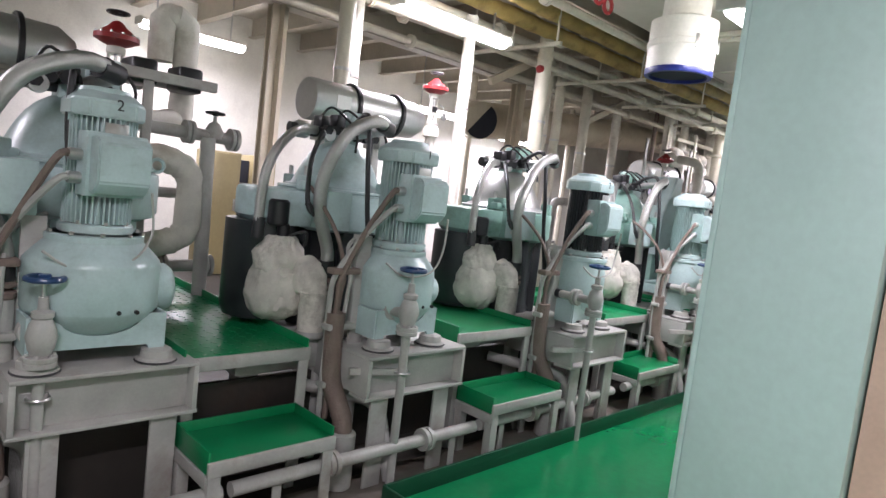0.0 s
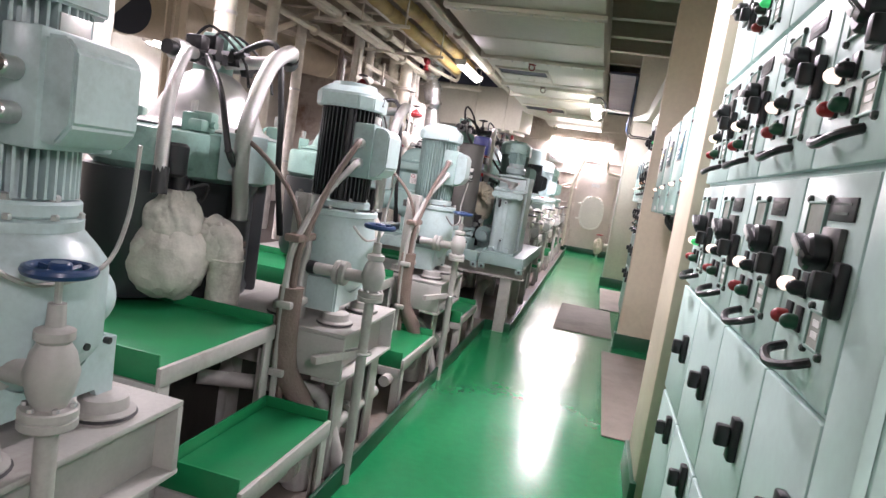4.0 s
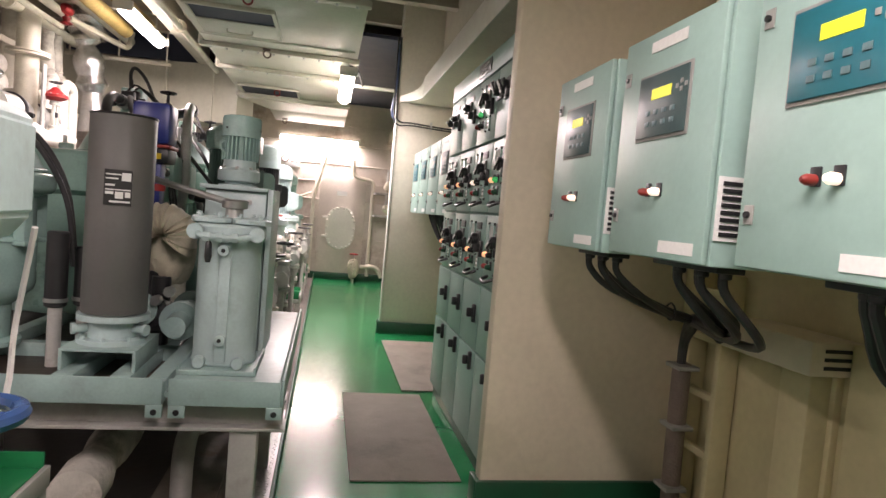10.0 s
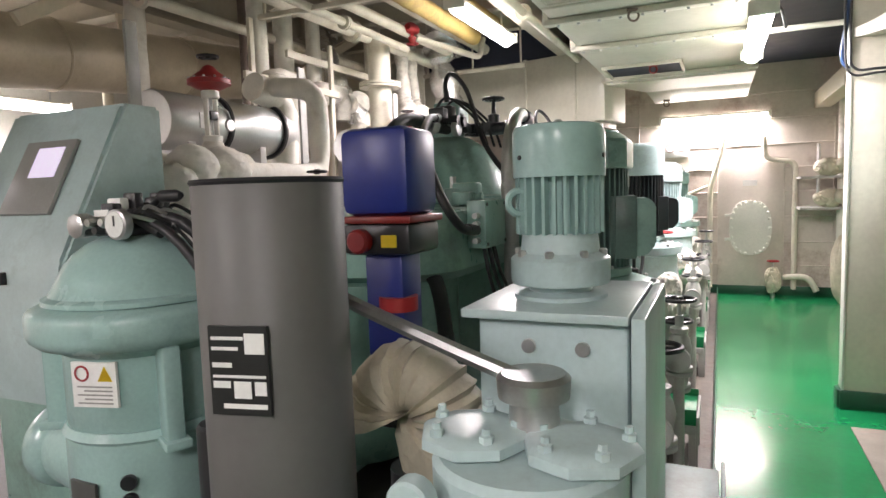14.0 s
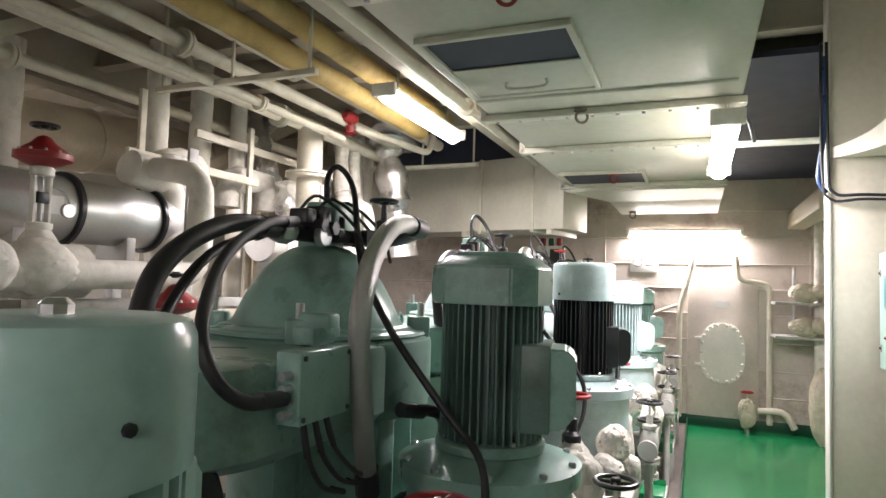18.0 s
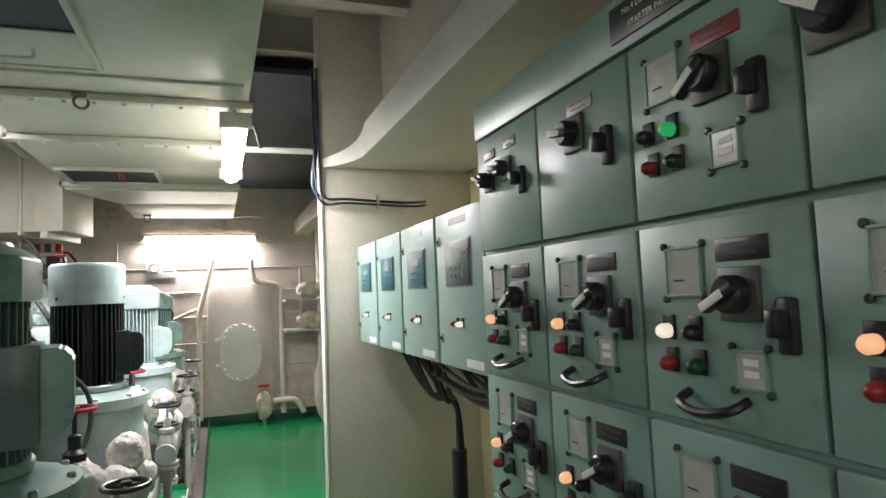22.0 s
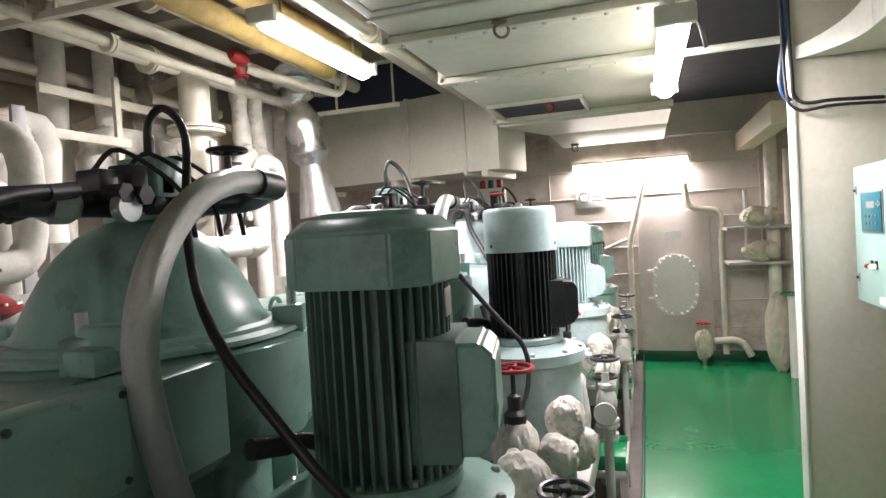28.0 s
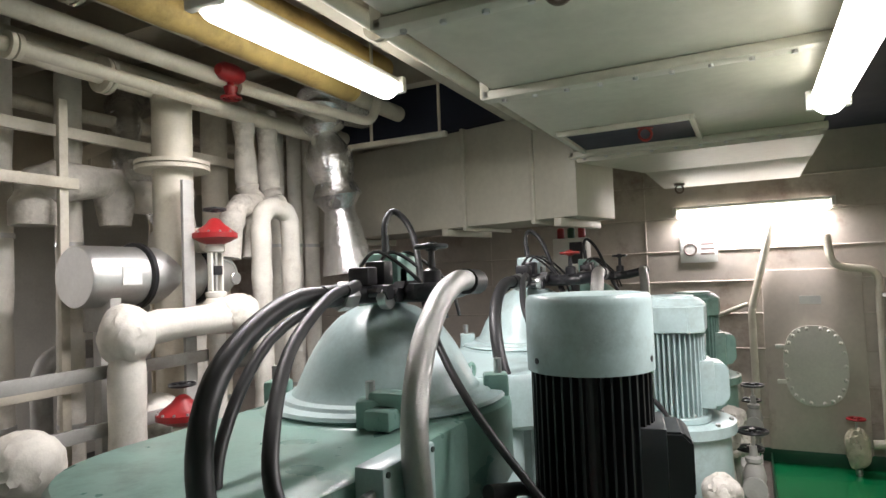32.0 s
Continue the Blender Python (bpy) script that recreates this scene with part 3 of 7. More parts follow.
def meter(parent, x, y, z, w, face=PANE):
    f = part("meter", box(x - w / 2, x + w / 2, y, y + 0.004, z - w / 2, z + w / 2), face, parent, "analogue meter behind a pane")
    bm = bmesh.new()
    t = 0.005
    for a in [(x - w / 2 - t, x + w / 2 + t, z + w / 2, z + w / 2 + t), (x - w / 2 - t, x + w / 2 + t, z - w / 2 - t, z - w / 2), (x - w / 2 - t, x - w / 2, z - w / 2, z + w / 2), (x + w / 2, x + w / 2 + t, z - w / 2, z + w / 2)]:
        box(a[0], a[1], y, y + 0.007, a[2], a[3], 0.001, bm)
    part("frame", bm, PANEL, f)
    if face is PANE and w < 0.08:
        for k in (-0.22, 0.12):
            part("counter", box(x - w * 0.32, x + w * 0.22, y + 0.0045, y + 0.0055, z + w * k, z + w * (k + 0.2)), LABELW, f)
    else:
        part("needle", box(x - 0.002, x + w * 0.3, y + 0.005, y + 0.006, z - w * 0.2, z - w * 0.2 + 0.003), BLACK, f)
    d = w / 2 + t + 0.004
    screws(f, [(x - d, z - d), (x + d, z - d), (x - d, z + d), (x + d, z + d)], y, 0.0075)
    return f


def plate(parent, x, y, z, w, h, material=NAMEP, name="nameplate", bars=2):
    p = part(name, box(x - w / 2, x + w / 2, y, y + 0.004, z - h / 2, z + h / 2, 0.001), material, parent)
    ink = BEZEL if material is LABELW else STUD
    for k in range(bars):
        zz = z + h * 0.22 - k * h * 0.4
        part("lettering", box(x - w * (0.36 - 0.07 * k), x + w * (0.34 - 0.05 * k), y + 0.0042, y + 0.005, zz - h * 0.055, zz + h * 0.055), ink, p)
    return p


def pull(parent, x, y, z, w=0.14):
    return part("pull_handle", hose([(x - w / 2, y, z + 0.02), (x - w / 2 + 0.01, y + 0.035, z + 0.005), (x, y + 0.045, z - 0.006), (x + w / 2 - 0.01, y + 0.035, z + 0.005), (x + w / 2, y, z + 0.02)], 0.009, 8), BLACK, parent)


def latch(parent, x, y, z, s=1.0):
    l = part("latch", box(x - 0.018 * s, x + 0.018 * s, y, y + 0.02, z - 0.05 * s, z + 0.05 * s, 0.006), BLACK, parent)
    part("lever", box(x - 0.012 * s, x + 0.012 * s, y + 0.02, y + 0.05, z - 0.02 * s, z + 0.03 * s, 0.006), BLACK, l)
    return l


def cell(board, x0, x1, z0, z1, y, kind, paint, lamps=(LAMPO, BLACK), turn=35):
    """One withdrawable starter cell. The door is a part, what sits on it its pieces. x runs away from the viewer's right."""
    g = 0.0055
    d = part("cell_door", box(x0 + g, x1 - g, y - 0.02, y, z0 + g, z1 - g, 0.004), paint, board)
    w, h = x1 - x0, z1 - z0
    X = lambda u: x1 - u * w          # u from the far side
    Z = lambda v: z1 - v * h
    if kind == "starter":
        meter(d, X(0.33), y, Z(0.26), 0.086)
        plate(d, X(0.67), y, Z(0.17), 0.115, 0.040)
        knob(d, X(0.66), y, Z(0.37), 0.78, turn)
        button(d, X(0.21), y, Z(0.54), lamps[0], 0.8, "lamp")
        button(d, X(0.385), y, Z(0.54), lamps[1], 0.8, "lamp")
        button(d, X(0.22), y, Z(0.70), RED, 0.8)
        button(d, X(0.40), y, Z(0.70), DADO, 0.8)
        meter(d, X(0.68), y, Z(0.70), 0.058)
        latch(d, X(0.89), y, Z(0.50), 0.9)
        pull(d, X(0.48), y, Z(0.89))
    elif kind == "top_pair":
        knob(d, X(0.25), y, Z(0.40), 0.6, 70)
        knob(d, X(0.55), y, Z(0.36), 0.6, 80)
        plate(d, X(0.25), y, Z(0.18), 0.08, 0.03, BEZEL)
        plate(d, X(0.60), y, Z(0.16), 0.08, 0.03, BEZEL)
        latch(d, X(0.80), y, Z(0.50), 0.8)
    elif kind == "top_one":
        knob(d, X(0.48), y, Z(0.34), 0.75, 80)
        plate(d, X(0.54), y, Z(0.17), 0.11, 0.035, BEZEL)
        latch(d, X(0.82), y, Z(0.50), 0.9)
    elif kind == "top_full":
        meter(d, X(0.27), y, Z(0.27), 0.086)
        plate(d, X(0.61), y, Z(0.17), 0.115, 0.036, DKRED)
        knob(d, X(0.58), y, Z(0.36), 0.8, 125)
        latch(d, X(0.83), y, Z(0.50), 0.9)
        button(d, X(0.15), y, Z(0.54), NAMEP, 0.8, "lamp")
        button(d, X(0.32), y, Z(0.54), LAMPG, 0.8, "lamp")
        button(d, X(0.175), y, Z(0.71), DKRED, 0.8)
        button(d, X(0.345), y, Z(0.71), NAMEP, 0.8)
        meter(d, X(0.63), y, Z(0.72), 0.058)
    elif kind == "top_wide":
        knob(d, X(0.18), y, Z(0.33), 0.9, 55)
        knob(d, X(0.53), y, Z(0.37), 0.9, 55)
        latch(d, X(0.80), y, Z(0.50))
    elif kind == "blank":
        latch(d, X(0.82), y, Z(0.45))
    elif kind == "low":
        latch(d, X(0.82), y, Z(0.12))
    return d


def starter_panel(name, cols, y, paint, label, rows, top, bottom=0.08, low=0.42):
    """A row of columns, each with cells one above the other. cols: edges from the near end to the far end."""
    x0, x1 = cols[0], cols[-1]
    b = thing(name, (0, 0, 0), label, "switchboard")
    part("plinth", box(x0 + 0.01, x1 - 0.01, y - 0.42, y - 0.03, 0.0, bottom, 0.004), DADO, b)
    part("carcass", box(x0, x1, y - 0.44, y - 0.021, bottom, top, 0.004), paint, b)
    part("top_strip", box(x0 + 0.004, x1 - 0.004, y - 0.02, y, rows[0][1] + 0.004, top - 0.004, 0.003), paint, b)
    return b


P1 = starter_panel("pale_starter_panel", [3.68, 5.46], 1.35, PANEL1, "pale mint steel starter panel with rotary switches and lamps", [(1.75, 2.16)], 2.3)
part("end_strip", box(3.684, 3.816, 1.33, 1.35, 0.10, 2.16, 0.004), PANEL1, P1)
c1 = [3.82, 4.16, 4.60, 5.02, 5.44]
for k in range(4):
    cell(P1, c1[k], c1[k + 1], 1.825, 2.16, 1.35, "top_one" if k % 2 else "top_full", PANEL1)
    cell(P1, c1[k], c1[k + 1], 1.435, 1.82, 1.35, "starter", PANEL1, (LAMPW, BLACK), 60 + 10 * k)
    cell(P1, c1[k], c1[k + 1], 1.04, 1.43, 1.35, "starter", PANEL1, (LAMPW, LAMPG if k == 3 else BLACK), 65)
    cell(P1, c1[k], c1[k + 1], 0.60, 1.035, 1.35, "blank", PANEL1)
    cell(P1, c1[k], c1[k + 1], 0.10, 0.595, 1.35, "low", PANEL1)
P2 = starter_panel("starter_panel", [8.70, 10.39], 1.32, PANEL, "sea green steel group starter panel with lit lamps", [(1.77, 2.16)], 2.29)
c2 = [8.715, 9.12, 9.535, 9.95, 10.375]
kinds = ["top_wide", "top_full", "top_one", "top_pair"]
lamps = [(LAMPO, LAMPG), (LAMPW, BLACK), (LAMPO, BLACK), (LAMPO, BLACK)]
for k in range(4):
    cell(P2, c2[k], c2[k + 1], 1.775, 2.16, 1.32, kinds[k], PANEL)
    cell(P2, c2[k], c2[k + 1], 1.38, 1.77, 1.32, "starter", PANEL, lamps[k], -62 if k == 0 else 118)
    cell(P2, c2[k], c2[k + 1], 0.99, 1.375, 1.32, "starter", PANEL, (LAMPO, BLACK), 118)
    cell(P2, c2[k], c2[k + 1], 0.62, 0.985, 1.32, "blank", PANEL)
    cell(P2, c2[k], c2[k + 1], 0.10, 0.615, 1.32, "low", PANEL)
sign = part("sign_plate", box(9.30, 9.58, 1.3205, 1.325, 2.185, 2.265, 0.001), NAMEP, P2, "black plate lettered in white")
for i, word in enumerate(["No.4 LOCAL GROUP", "STARTER PANEL"]):
    cu = bpy.data.curves.new("sign_text", "FONT")
    cu.body, cu.size, cu.align_x, cu.align_y, cu.extrude = word, 0.020, "CENTER", "CENTER", 0.0006
    tmp = new("sign_text", cu)
    me = bpy.data.meshes.new_from_object(tmp)
    bpy.data.objects.remove(tmp)
    me.materials.append(LABELW)
    t = new("sign_text", me)
    t.parent = sign
    t.matrix_local = pose(9.44, 1.3262, 2.242 - 0.035 * i, 90, 0, 180)


# ---------------- wall control boxes ----------------
def control_box(x0, x1, z0, z1, y, lit=True, teal=True, depth=0.26, lamp=LAMPW):
    """A steel box with a keypad; the front looks along +y."""
    b = thing("control_box", ((x0 + x1) / 2, y - depth, z0), "sea green steel control box with keypad and lamp on the wall", "control box", "purifier control boxes")
    w, h = x1 - x0, z1 - z0
    part("body", box(-w / 2, w / 2, 0.0, depth - 0.02, 0.0, h, 0.006), BOXPAINT, b)
    d = part("door", box(-w / 2 + 0.003, w / 2 - 0.003, depth - 0.017, depth, 0.003, h - 0.003, 0.005), BOXPAINT, b)
    kx, kz = 0.0, h * 0.66
    kw, kh = w * 0.50, h * 0.27
    part("bezel", box(kx - kw / 2 - 0.008, kx + kw / 2 + 0.008, depth, depth + 0.004, kz - kh / 2 - 0.008, kz + kh / 2 + 0.008, 0.001), BEZEL, d)
    k = part("keypad", box(kx - kw / 2, kx + kw / 2, depth + 0.004, depth + 0.009, kz - kh / 2, kz + kh / 2, 0.002), DISPLAY if teal else DISPLAYG, d)
    part("lcd", box(kx - kw * 0.2, kx + kw * 0.2, depth + 0.009, depth + 0.0105, kz + kh * 0.10, kz + kh * 0.27), LCD if lit else BEZEL, k)
    for r in range(2):
        for c in range(4):
            part("key", box(kx - kw * 0.3 + c * kw * 0.17, kx - kw * 0.3 + c * kw * 0.17 + kw * 0.085, depth + 0.009, depth + 0.0115, kz - kh * (0.15 + 0.18 * r), kz - kh * (0.07 + 0.18 * r), 0.001), KEY, k)
    for dx, dz in [(0, 0.06), (0.02, 0), (-0.02, 0), (0, -0.06)]:
        part("key", box(kx - kw * 0.4 + dx - 0.006, kx - kw * 0.4 + dx + 0.006, depth + 0.009, depth + 0.0115, kz + kh * 0.2 + dz * kh - 0.006, kz + kh * 0.2 + dz * kh + 0.006, 0.001), BEZEL, k)
    button(d, 0.026, depth, h * 0.29, DKRED, 0.6)
    button(d, -0.026, depth, h * 0.29, lamp, 0.6, "lamp")
    part("label", box(-w * 0.18, w * 0.18, depth, depth + 0.002, h - 0.06, h - 0.03), LABELW, d)
    part("label", box(-w * 0.42, -w * 0.1, depth, depth + 0.002, 0.02, 0.05), LABELW, d)
    for z in (h * 0.18, h * 0.82):
        lk = part("lock", box(w / 2 - 0.05, w / 2 - 0.022, depth, depth + 0.004, z - 0.02, z + 0.02, 0.002), BEZEL, d)
        part("barrel", cyl(0.007, 0.008, (w / 2 - 0.036, depth + 0.003, z), "y", 10), BLACK, lk)
    v = part("side_vent", box(-w / 2 - 0.005, -w / 2 - 0.001, depth * 0.25, depth * 0.92, h * 0.10, h * 0.34), LABELW, b, "white louvred vent")
    for s in range(8):
        part("slat", box(-w / 2 - 0.008, -w / 2 - 0.004, depth * 0.29, depth * 0.88, h * (0.117 + 0.027 * s), h * (0.133 + 0.027 * s)), BLACK, v)
    return b


for x0, x1, z0, z1, teal in [(7.70, 8.14, 1.275, 1.89, False), (7.13, 7.61, 1.285, 1.90, False), (6.56, 7.02, 1.295, 1.91, True), (6.0, 6.46, 1.305, 1.92, True)]:
    control_box(x0, x1, z0, z1, 1.33, True, teal)
for k, (x0, x1) in enumerate([(10.43, 10.94), (10.965, 11.485), (11.51, 12.015), (12.04, 12.54)]):
    control_box(x0, x1, 1.345, 1.975, 1.285, False, k > 0)

# frames that carry the boxes, and their cables
for x0, x1, n in [(6.06, 8.5, "a"), (10.45, 12.55, "b")]:
    fr = thing("box_support_frame", (0, 0, 0), "cream steel frame carrying the control boxes", "support frame")
    for z in (1.36, 1.82):
        part("rail", box(x0, x1, 1.02, 1.055, z - 0.025, z + 0.025, 0.004), CREAM, fr)
    for x in (x0 + 0.15, (x0 + x1) / 2, x1 - 0.12):
        part("stay", box(x - 0.02, x + 0.02, YW, 1.02, 1.34, 1.38, 0.004), CREAM, fr)
        part("stay", box(x - 0.02, x + 0.02, YW, 1.02, 1.80, 1.84, 0.004), CREAM, fr)


def cables(x_from, x_to, n, ytop, ztop, trunk_x, trunk_y, zj, label, foot=0.0):
    c = thing("cable_bundle", (trunk_x, trunk_y, 0), label, "cable")
    rnd = random.Random(int(trunk_x * 100))
    for k in range(n):
        x = x_from + (x_to - x_from) * (k + 0.5) / n
        sag = 0.20 + 0.09 * rnd.random()
        mid = trunk_x + (x - trunk_x) * 0.55
        part("cable", hose([(x - trunk_x, ytop - trunk_y, ztop), (x - trunk_x, ytop - trunk_y, ztop - 0.06), (mid - trunk_x + 0.02, (ytop + trunk_y) / 2 - trunk_y, ztop - sag), (0.03 * rnd.random(), 0.02 * rnd.random(), zj), (0.012 * (k % 4) - 0.02, 0.012 * (k // 4) - 0.01, zj - 0.2), (0.012 * (k % 4) - 0.02, 0.012 * (k // 4) - 0.01, 0.03)], 0.012, 8), RUBBER, c)
    part("wrap", hose([(0, 0, zj - 0.25), (0.004, 0, 0.4), (0, 0, 0.02)], 0.042, 10), RUBBER, c)
    part("collar", lathe([(0.09, 0), (0.1, 0.01), (0.07, 0.05), (0.05, 0.06)], 16), WHITE, c, "white deck collar")
    return c


def grouped_cables(label, groups, via, trunk, foot, material=RUBBER):
    """Four or five cables from each box gathered by a tie, then led through via into one upright run."""
    c = thing("cable_bundle", (trunk[0], trunk[1], 0), label, "cable")
    o = Vector((trunk[0], trunk[1], 0))
    rnd = random.Random(int(trunk[0] * 100))
    for x, n, z, tie in groups:
        part("grommet_strip", box(x - 0.05 - o.x, x + 0.05 * n - o.x, 1.16 - o.y, 1.24 - o.y, z - 0.018, z, 0.003), BLACK, c)
        for k in range(n):
            xs, ys = x + 0.052 * k, 1.18 + 0.03 * (k % 2)
            off = Vector((0.013 * (k % 3), 0.010 * (k % 2), 0.014 * (k // 2) - 0.014))
            t = Vector(tie) + off
            pts = [Vector((xs, ys, z - 0.01)), Vector((xs, ys - 0.005, z - 0.07)), Vector((xs - 0.01, ys - 0.10 - 0.02 * rnd.random(), t.z + 0.05 + 0.03 * rnd.random())), t]
            pts += [Vector(q) + off for q in via] + [Vector((trunk[0], trunk[1], trunk[2])) + off]
            if foot:
                pts += [Vector((trunk[0], trunk[1], trunk[2] - 0.2)) + off * 0.8, Vector((trunk[0], trunk[1] - 0.02, 0.05)) + off * 0.8]
            part("cable", hose([q - o for q in pts], 0.0125, 8), material, c)
            part("gland", cyl(0.018, 0.03, (xs - o.x, ys - o.y, z - 0.035), seg=10, bevel=0.003), BLACK, c)
        part("tie", ring(0.032, 0.004, tuple(Vector(tie) - o + Vector((0.012, 0.005, 0))), 14, 5, None, Matrix.Rotation(radians(90), 4, "X")), BLACK, c)
    return c


gc = grouped_cables("black cables gathered under the control boxes into the deck", [(7.84, 4, 1.275, (7.98, 0.86, 1.06)), (7.25, 5, 1.285, (7.62, 0.90, 1.05))], [(8.05, 0.72, 1.02)], (8.25, 0.62, 0.90), True)
part("wrap", hose([(0.01, 0.0, 0.80), (0.012, -0.005, 0.4), (0.006, -0.01, 0.04)], 0.040, 12), CONDUIT, gc, "dark brown wrapping")
for z in (0.25, 0.52, 0.78):
    part("strap", box(-0.05, 0.06, -0.05, 0.05, z, z + 0.02, 0.006), BEZEL, gc)
part("collar", lathe([(0.10, 0), (0.105, 0.012), (0.09, 0.05), (0.055, 0.07)], 20, (0.005, -0.01, 0)), WHITE, gc, "white deck collar")
grouped_cables("black cables looping under the control boxes towards the pier", [(6.62, 5, 1.295, (6.55, 0.88, 1.02)), (6.08, 5, 1.305, (6.25, 0.92, 1.00))], [(6.12, 0.72, 0.98)], (6.05, 0.62, 0.97), False)
cables(11.25, 12.05, 7, 1.15, 1.37, 11.60, 0.97, 1.06, "black cables gathered under the control boxes")
side = thing("cable_bundle", (10.6, 1.1, 1.37), "slack black cables sagging towards the starter panel", "cable")
srnd = random.Random(71)
for k in range(13):
    x = 0.0 + 0.105 * k
    dy, dz = srnd.uniform(-0.05, 0.04), srnd.uniform(-0.05, 0.05)
    part("cable", hose([(x, 0.04 + dy * 0.4, 0.0), (x - 0.01, 0.04 + dy * 0.4, -0.05), (x - 0.10 - 0.05 * srnd.random(), dy, -0.14 + dz), (x * 0.55 - 0.12, dy, -0.19 + dz), (x * 0.2 - 0.2, dy - 0.02, -0.16 + dz * 0.8), (-0.36, dy - 0.02, -0.13 + dz * 0.8)], 0.012, 8), RUBBER, side)
chan = thing("wall_channel", (7.72, 0.42, 0), "olive cream steel channel post carrying a slotted bracket", "post")
part("channel", box(-0.07, 0.07, 0.0, 0.11, 0.02, 0.93, 0.006), OLIVE, chan)
part("lip", box(-0.095, -0.071, 0.0, 0.03, 0.02, 0.93, 0.004), OLIVE, chan)
part("bracket", box(-0.16, 0.30, 0.0, 0.20, 0.935, 1.05, 0.006), CREAM, chan)
for k in range(3):
    part("slot", box(-0.163, -0.158, 0.05, 0.15, 0.958 + 0.028 * k, 0.970 + 0.028 * k), BLACK, chan)
for x, y in [(8.28, 0.50), (6.75, 0.5), (10.75, 0.55)]:
    tr = thing("cable_tray", (x, y, 0), "cream vertical cable tray on the wall", "cable tray")
    for s in (-0.11, 0.11):
        part("side", box(s - 0.018, s + 0.018, -0.07, 0.02, 0.0, 1.2, 0.004), OLIVE, tr)
    for z in (0.15, 0.4, 0.65, 0.9, 1.1):
        part("rung", box(-0.1, 0.1, -0.02, 0.012, z, z + 0.03, 0.003), OLIVE, tr)
structure("recess_panel", box(6.1, 7.55, YW, YW + 0.06, 0.13, 1.05, 0.008), OLIVE, "olive cream plating in the recess", "wall")
wc = thing("wall_cable_run", (12.58, 1.43, 2.30), "black cables clipped along the partition", "cable")
part("cable", hose([(0.01, 0.09, 0.9), (0.0, 0.085, 0.2), (0.0, 0.06, 0.02), (-0.03, -0.1, 0.0), (-0.03, -0.5, -0.02), (-0.1, -0.62, -0.02)], 0.009), RUBBER, wc)
part("cable", hose([(0.01, 0.12, 0.9), (0.0, 0.115, 0.15), (0.0, 0.07, -0.02), (-0.035, -0.1, -0.025), (-0.035, -0.5, -0.045), (-0.1, -0.62, -0.045)], 0.008), RUBBER, wc)
part("clip", box(-0.04, -0.01, -0.31, -0.29, -0.06, 0.03), STEEL, wc)


# ---------------- machinery kinds ----------------
def octagon(r, z0, z1, chamfer, bm=None, crown=0.0):
    """An eight-sided cowl with a sloped shoulder; long flats, short corners."""
    a = r * 0.62
    base = [(r, -a), (r, a), (a, r), (-a, r), (-r, a), (-r, -a), (-a, -r), (a, -r)]
    b = bmesh.new()
    rings = []
    for s, z in [(1, z0), (1, z1 - chamfer), (1 - chamfer * 1.1 / r, z1), ]:
        rings.append([b.verts.new((x * s, y * s, z)) for x, y in base])
    for p, q in zip(rings, rings[1:]):
        for i in range(8):
            b.faces.new((p[i], p[(i + 1) % 8], q[(i + 1) % 8], q[i]))
    b.faces.new(list(reversed(rings[0])))
    b.faces.new(rings[-1])
    bmesh.ops.bevel(b, geom=b.edges[:], offset=0.006, segments=2, affect="EDGES")
    return merge(bm if bm is not None else bmesh.new(), b)


def finned(r, z0, z1, n=44, depth=0.02, bm=None):
    """A motor frame: a core with upright cooling fins in four quadrants and flats between."""
    w = min(0.0034, math.pi * r / n * 0.30)
    depth = r * 0.27
    b = lathe([(r - depth, z0), (r - depth, z1)], 40)
    for k in range(n):
        a = 2 * math.pi * (k + 0.5) / n
        if abs(math.sin(2 * a)) < 0.12 and k % 2:
            continue
        fin = box(r - depth - 0.01, r, -w, w, z0 + 0.004, z1 - 0.002)
        merge(b, fin, Matrix.Rotation(a, 4, "Z"))
    return merge(bm, b) if bm is not None else b


def bolts(parent, r, z, n, size=0.011, h=0.014, mt=None, start=0.0, name="bolt"):
    me = None
    for k in range(n):
        a = 2 * math.pi * k / n + start
        if me is None:
            o = part(name, lathe([(size, 0), (size, h * 0.8), (size * 0.7, h)], 6), mt or STEEL, parent)
            me = o.data
            o.matrix_local = Matrix.Translation((r * math.cos(a), r * math.sin(a), z))
        else:
            again(name, me, parent, Matrix.Translation((r * math.cos(a), r * math.sin(a), z)))


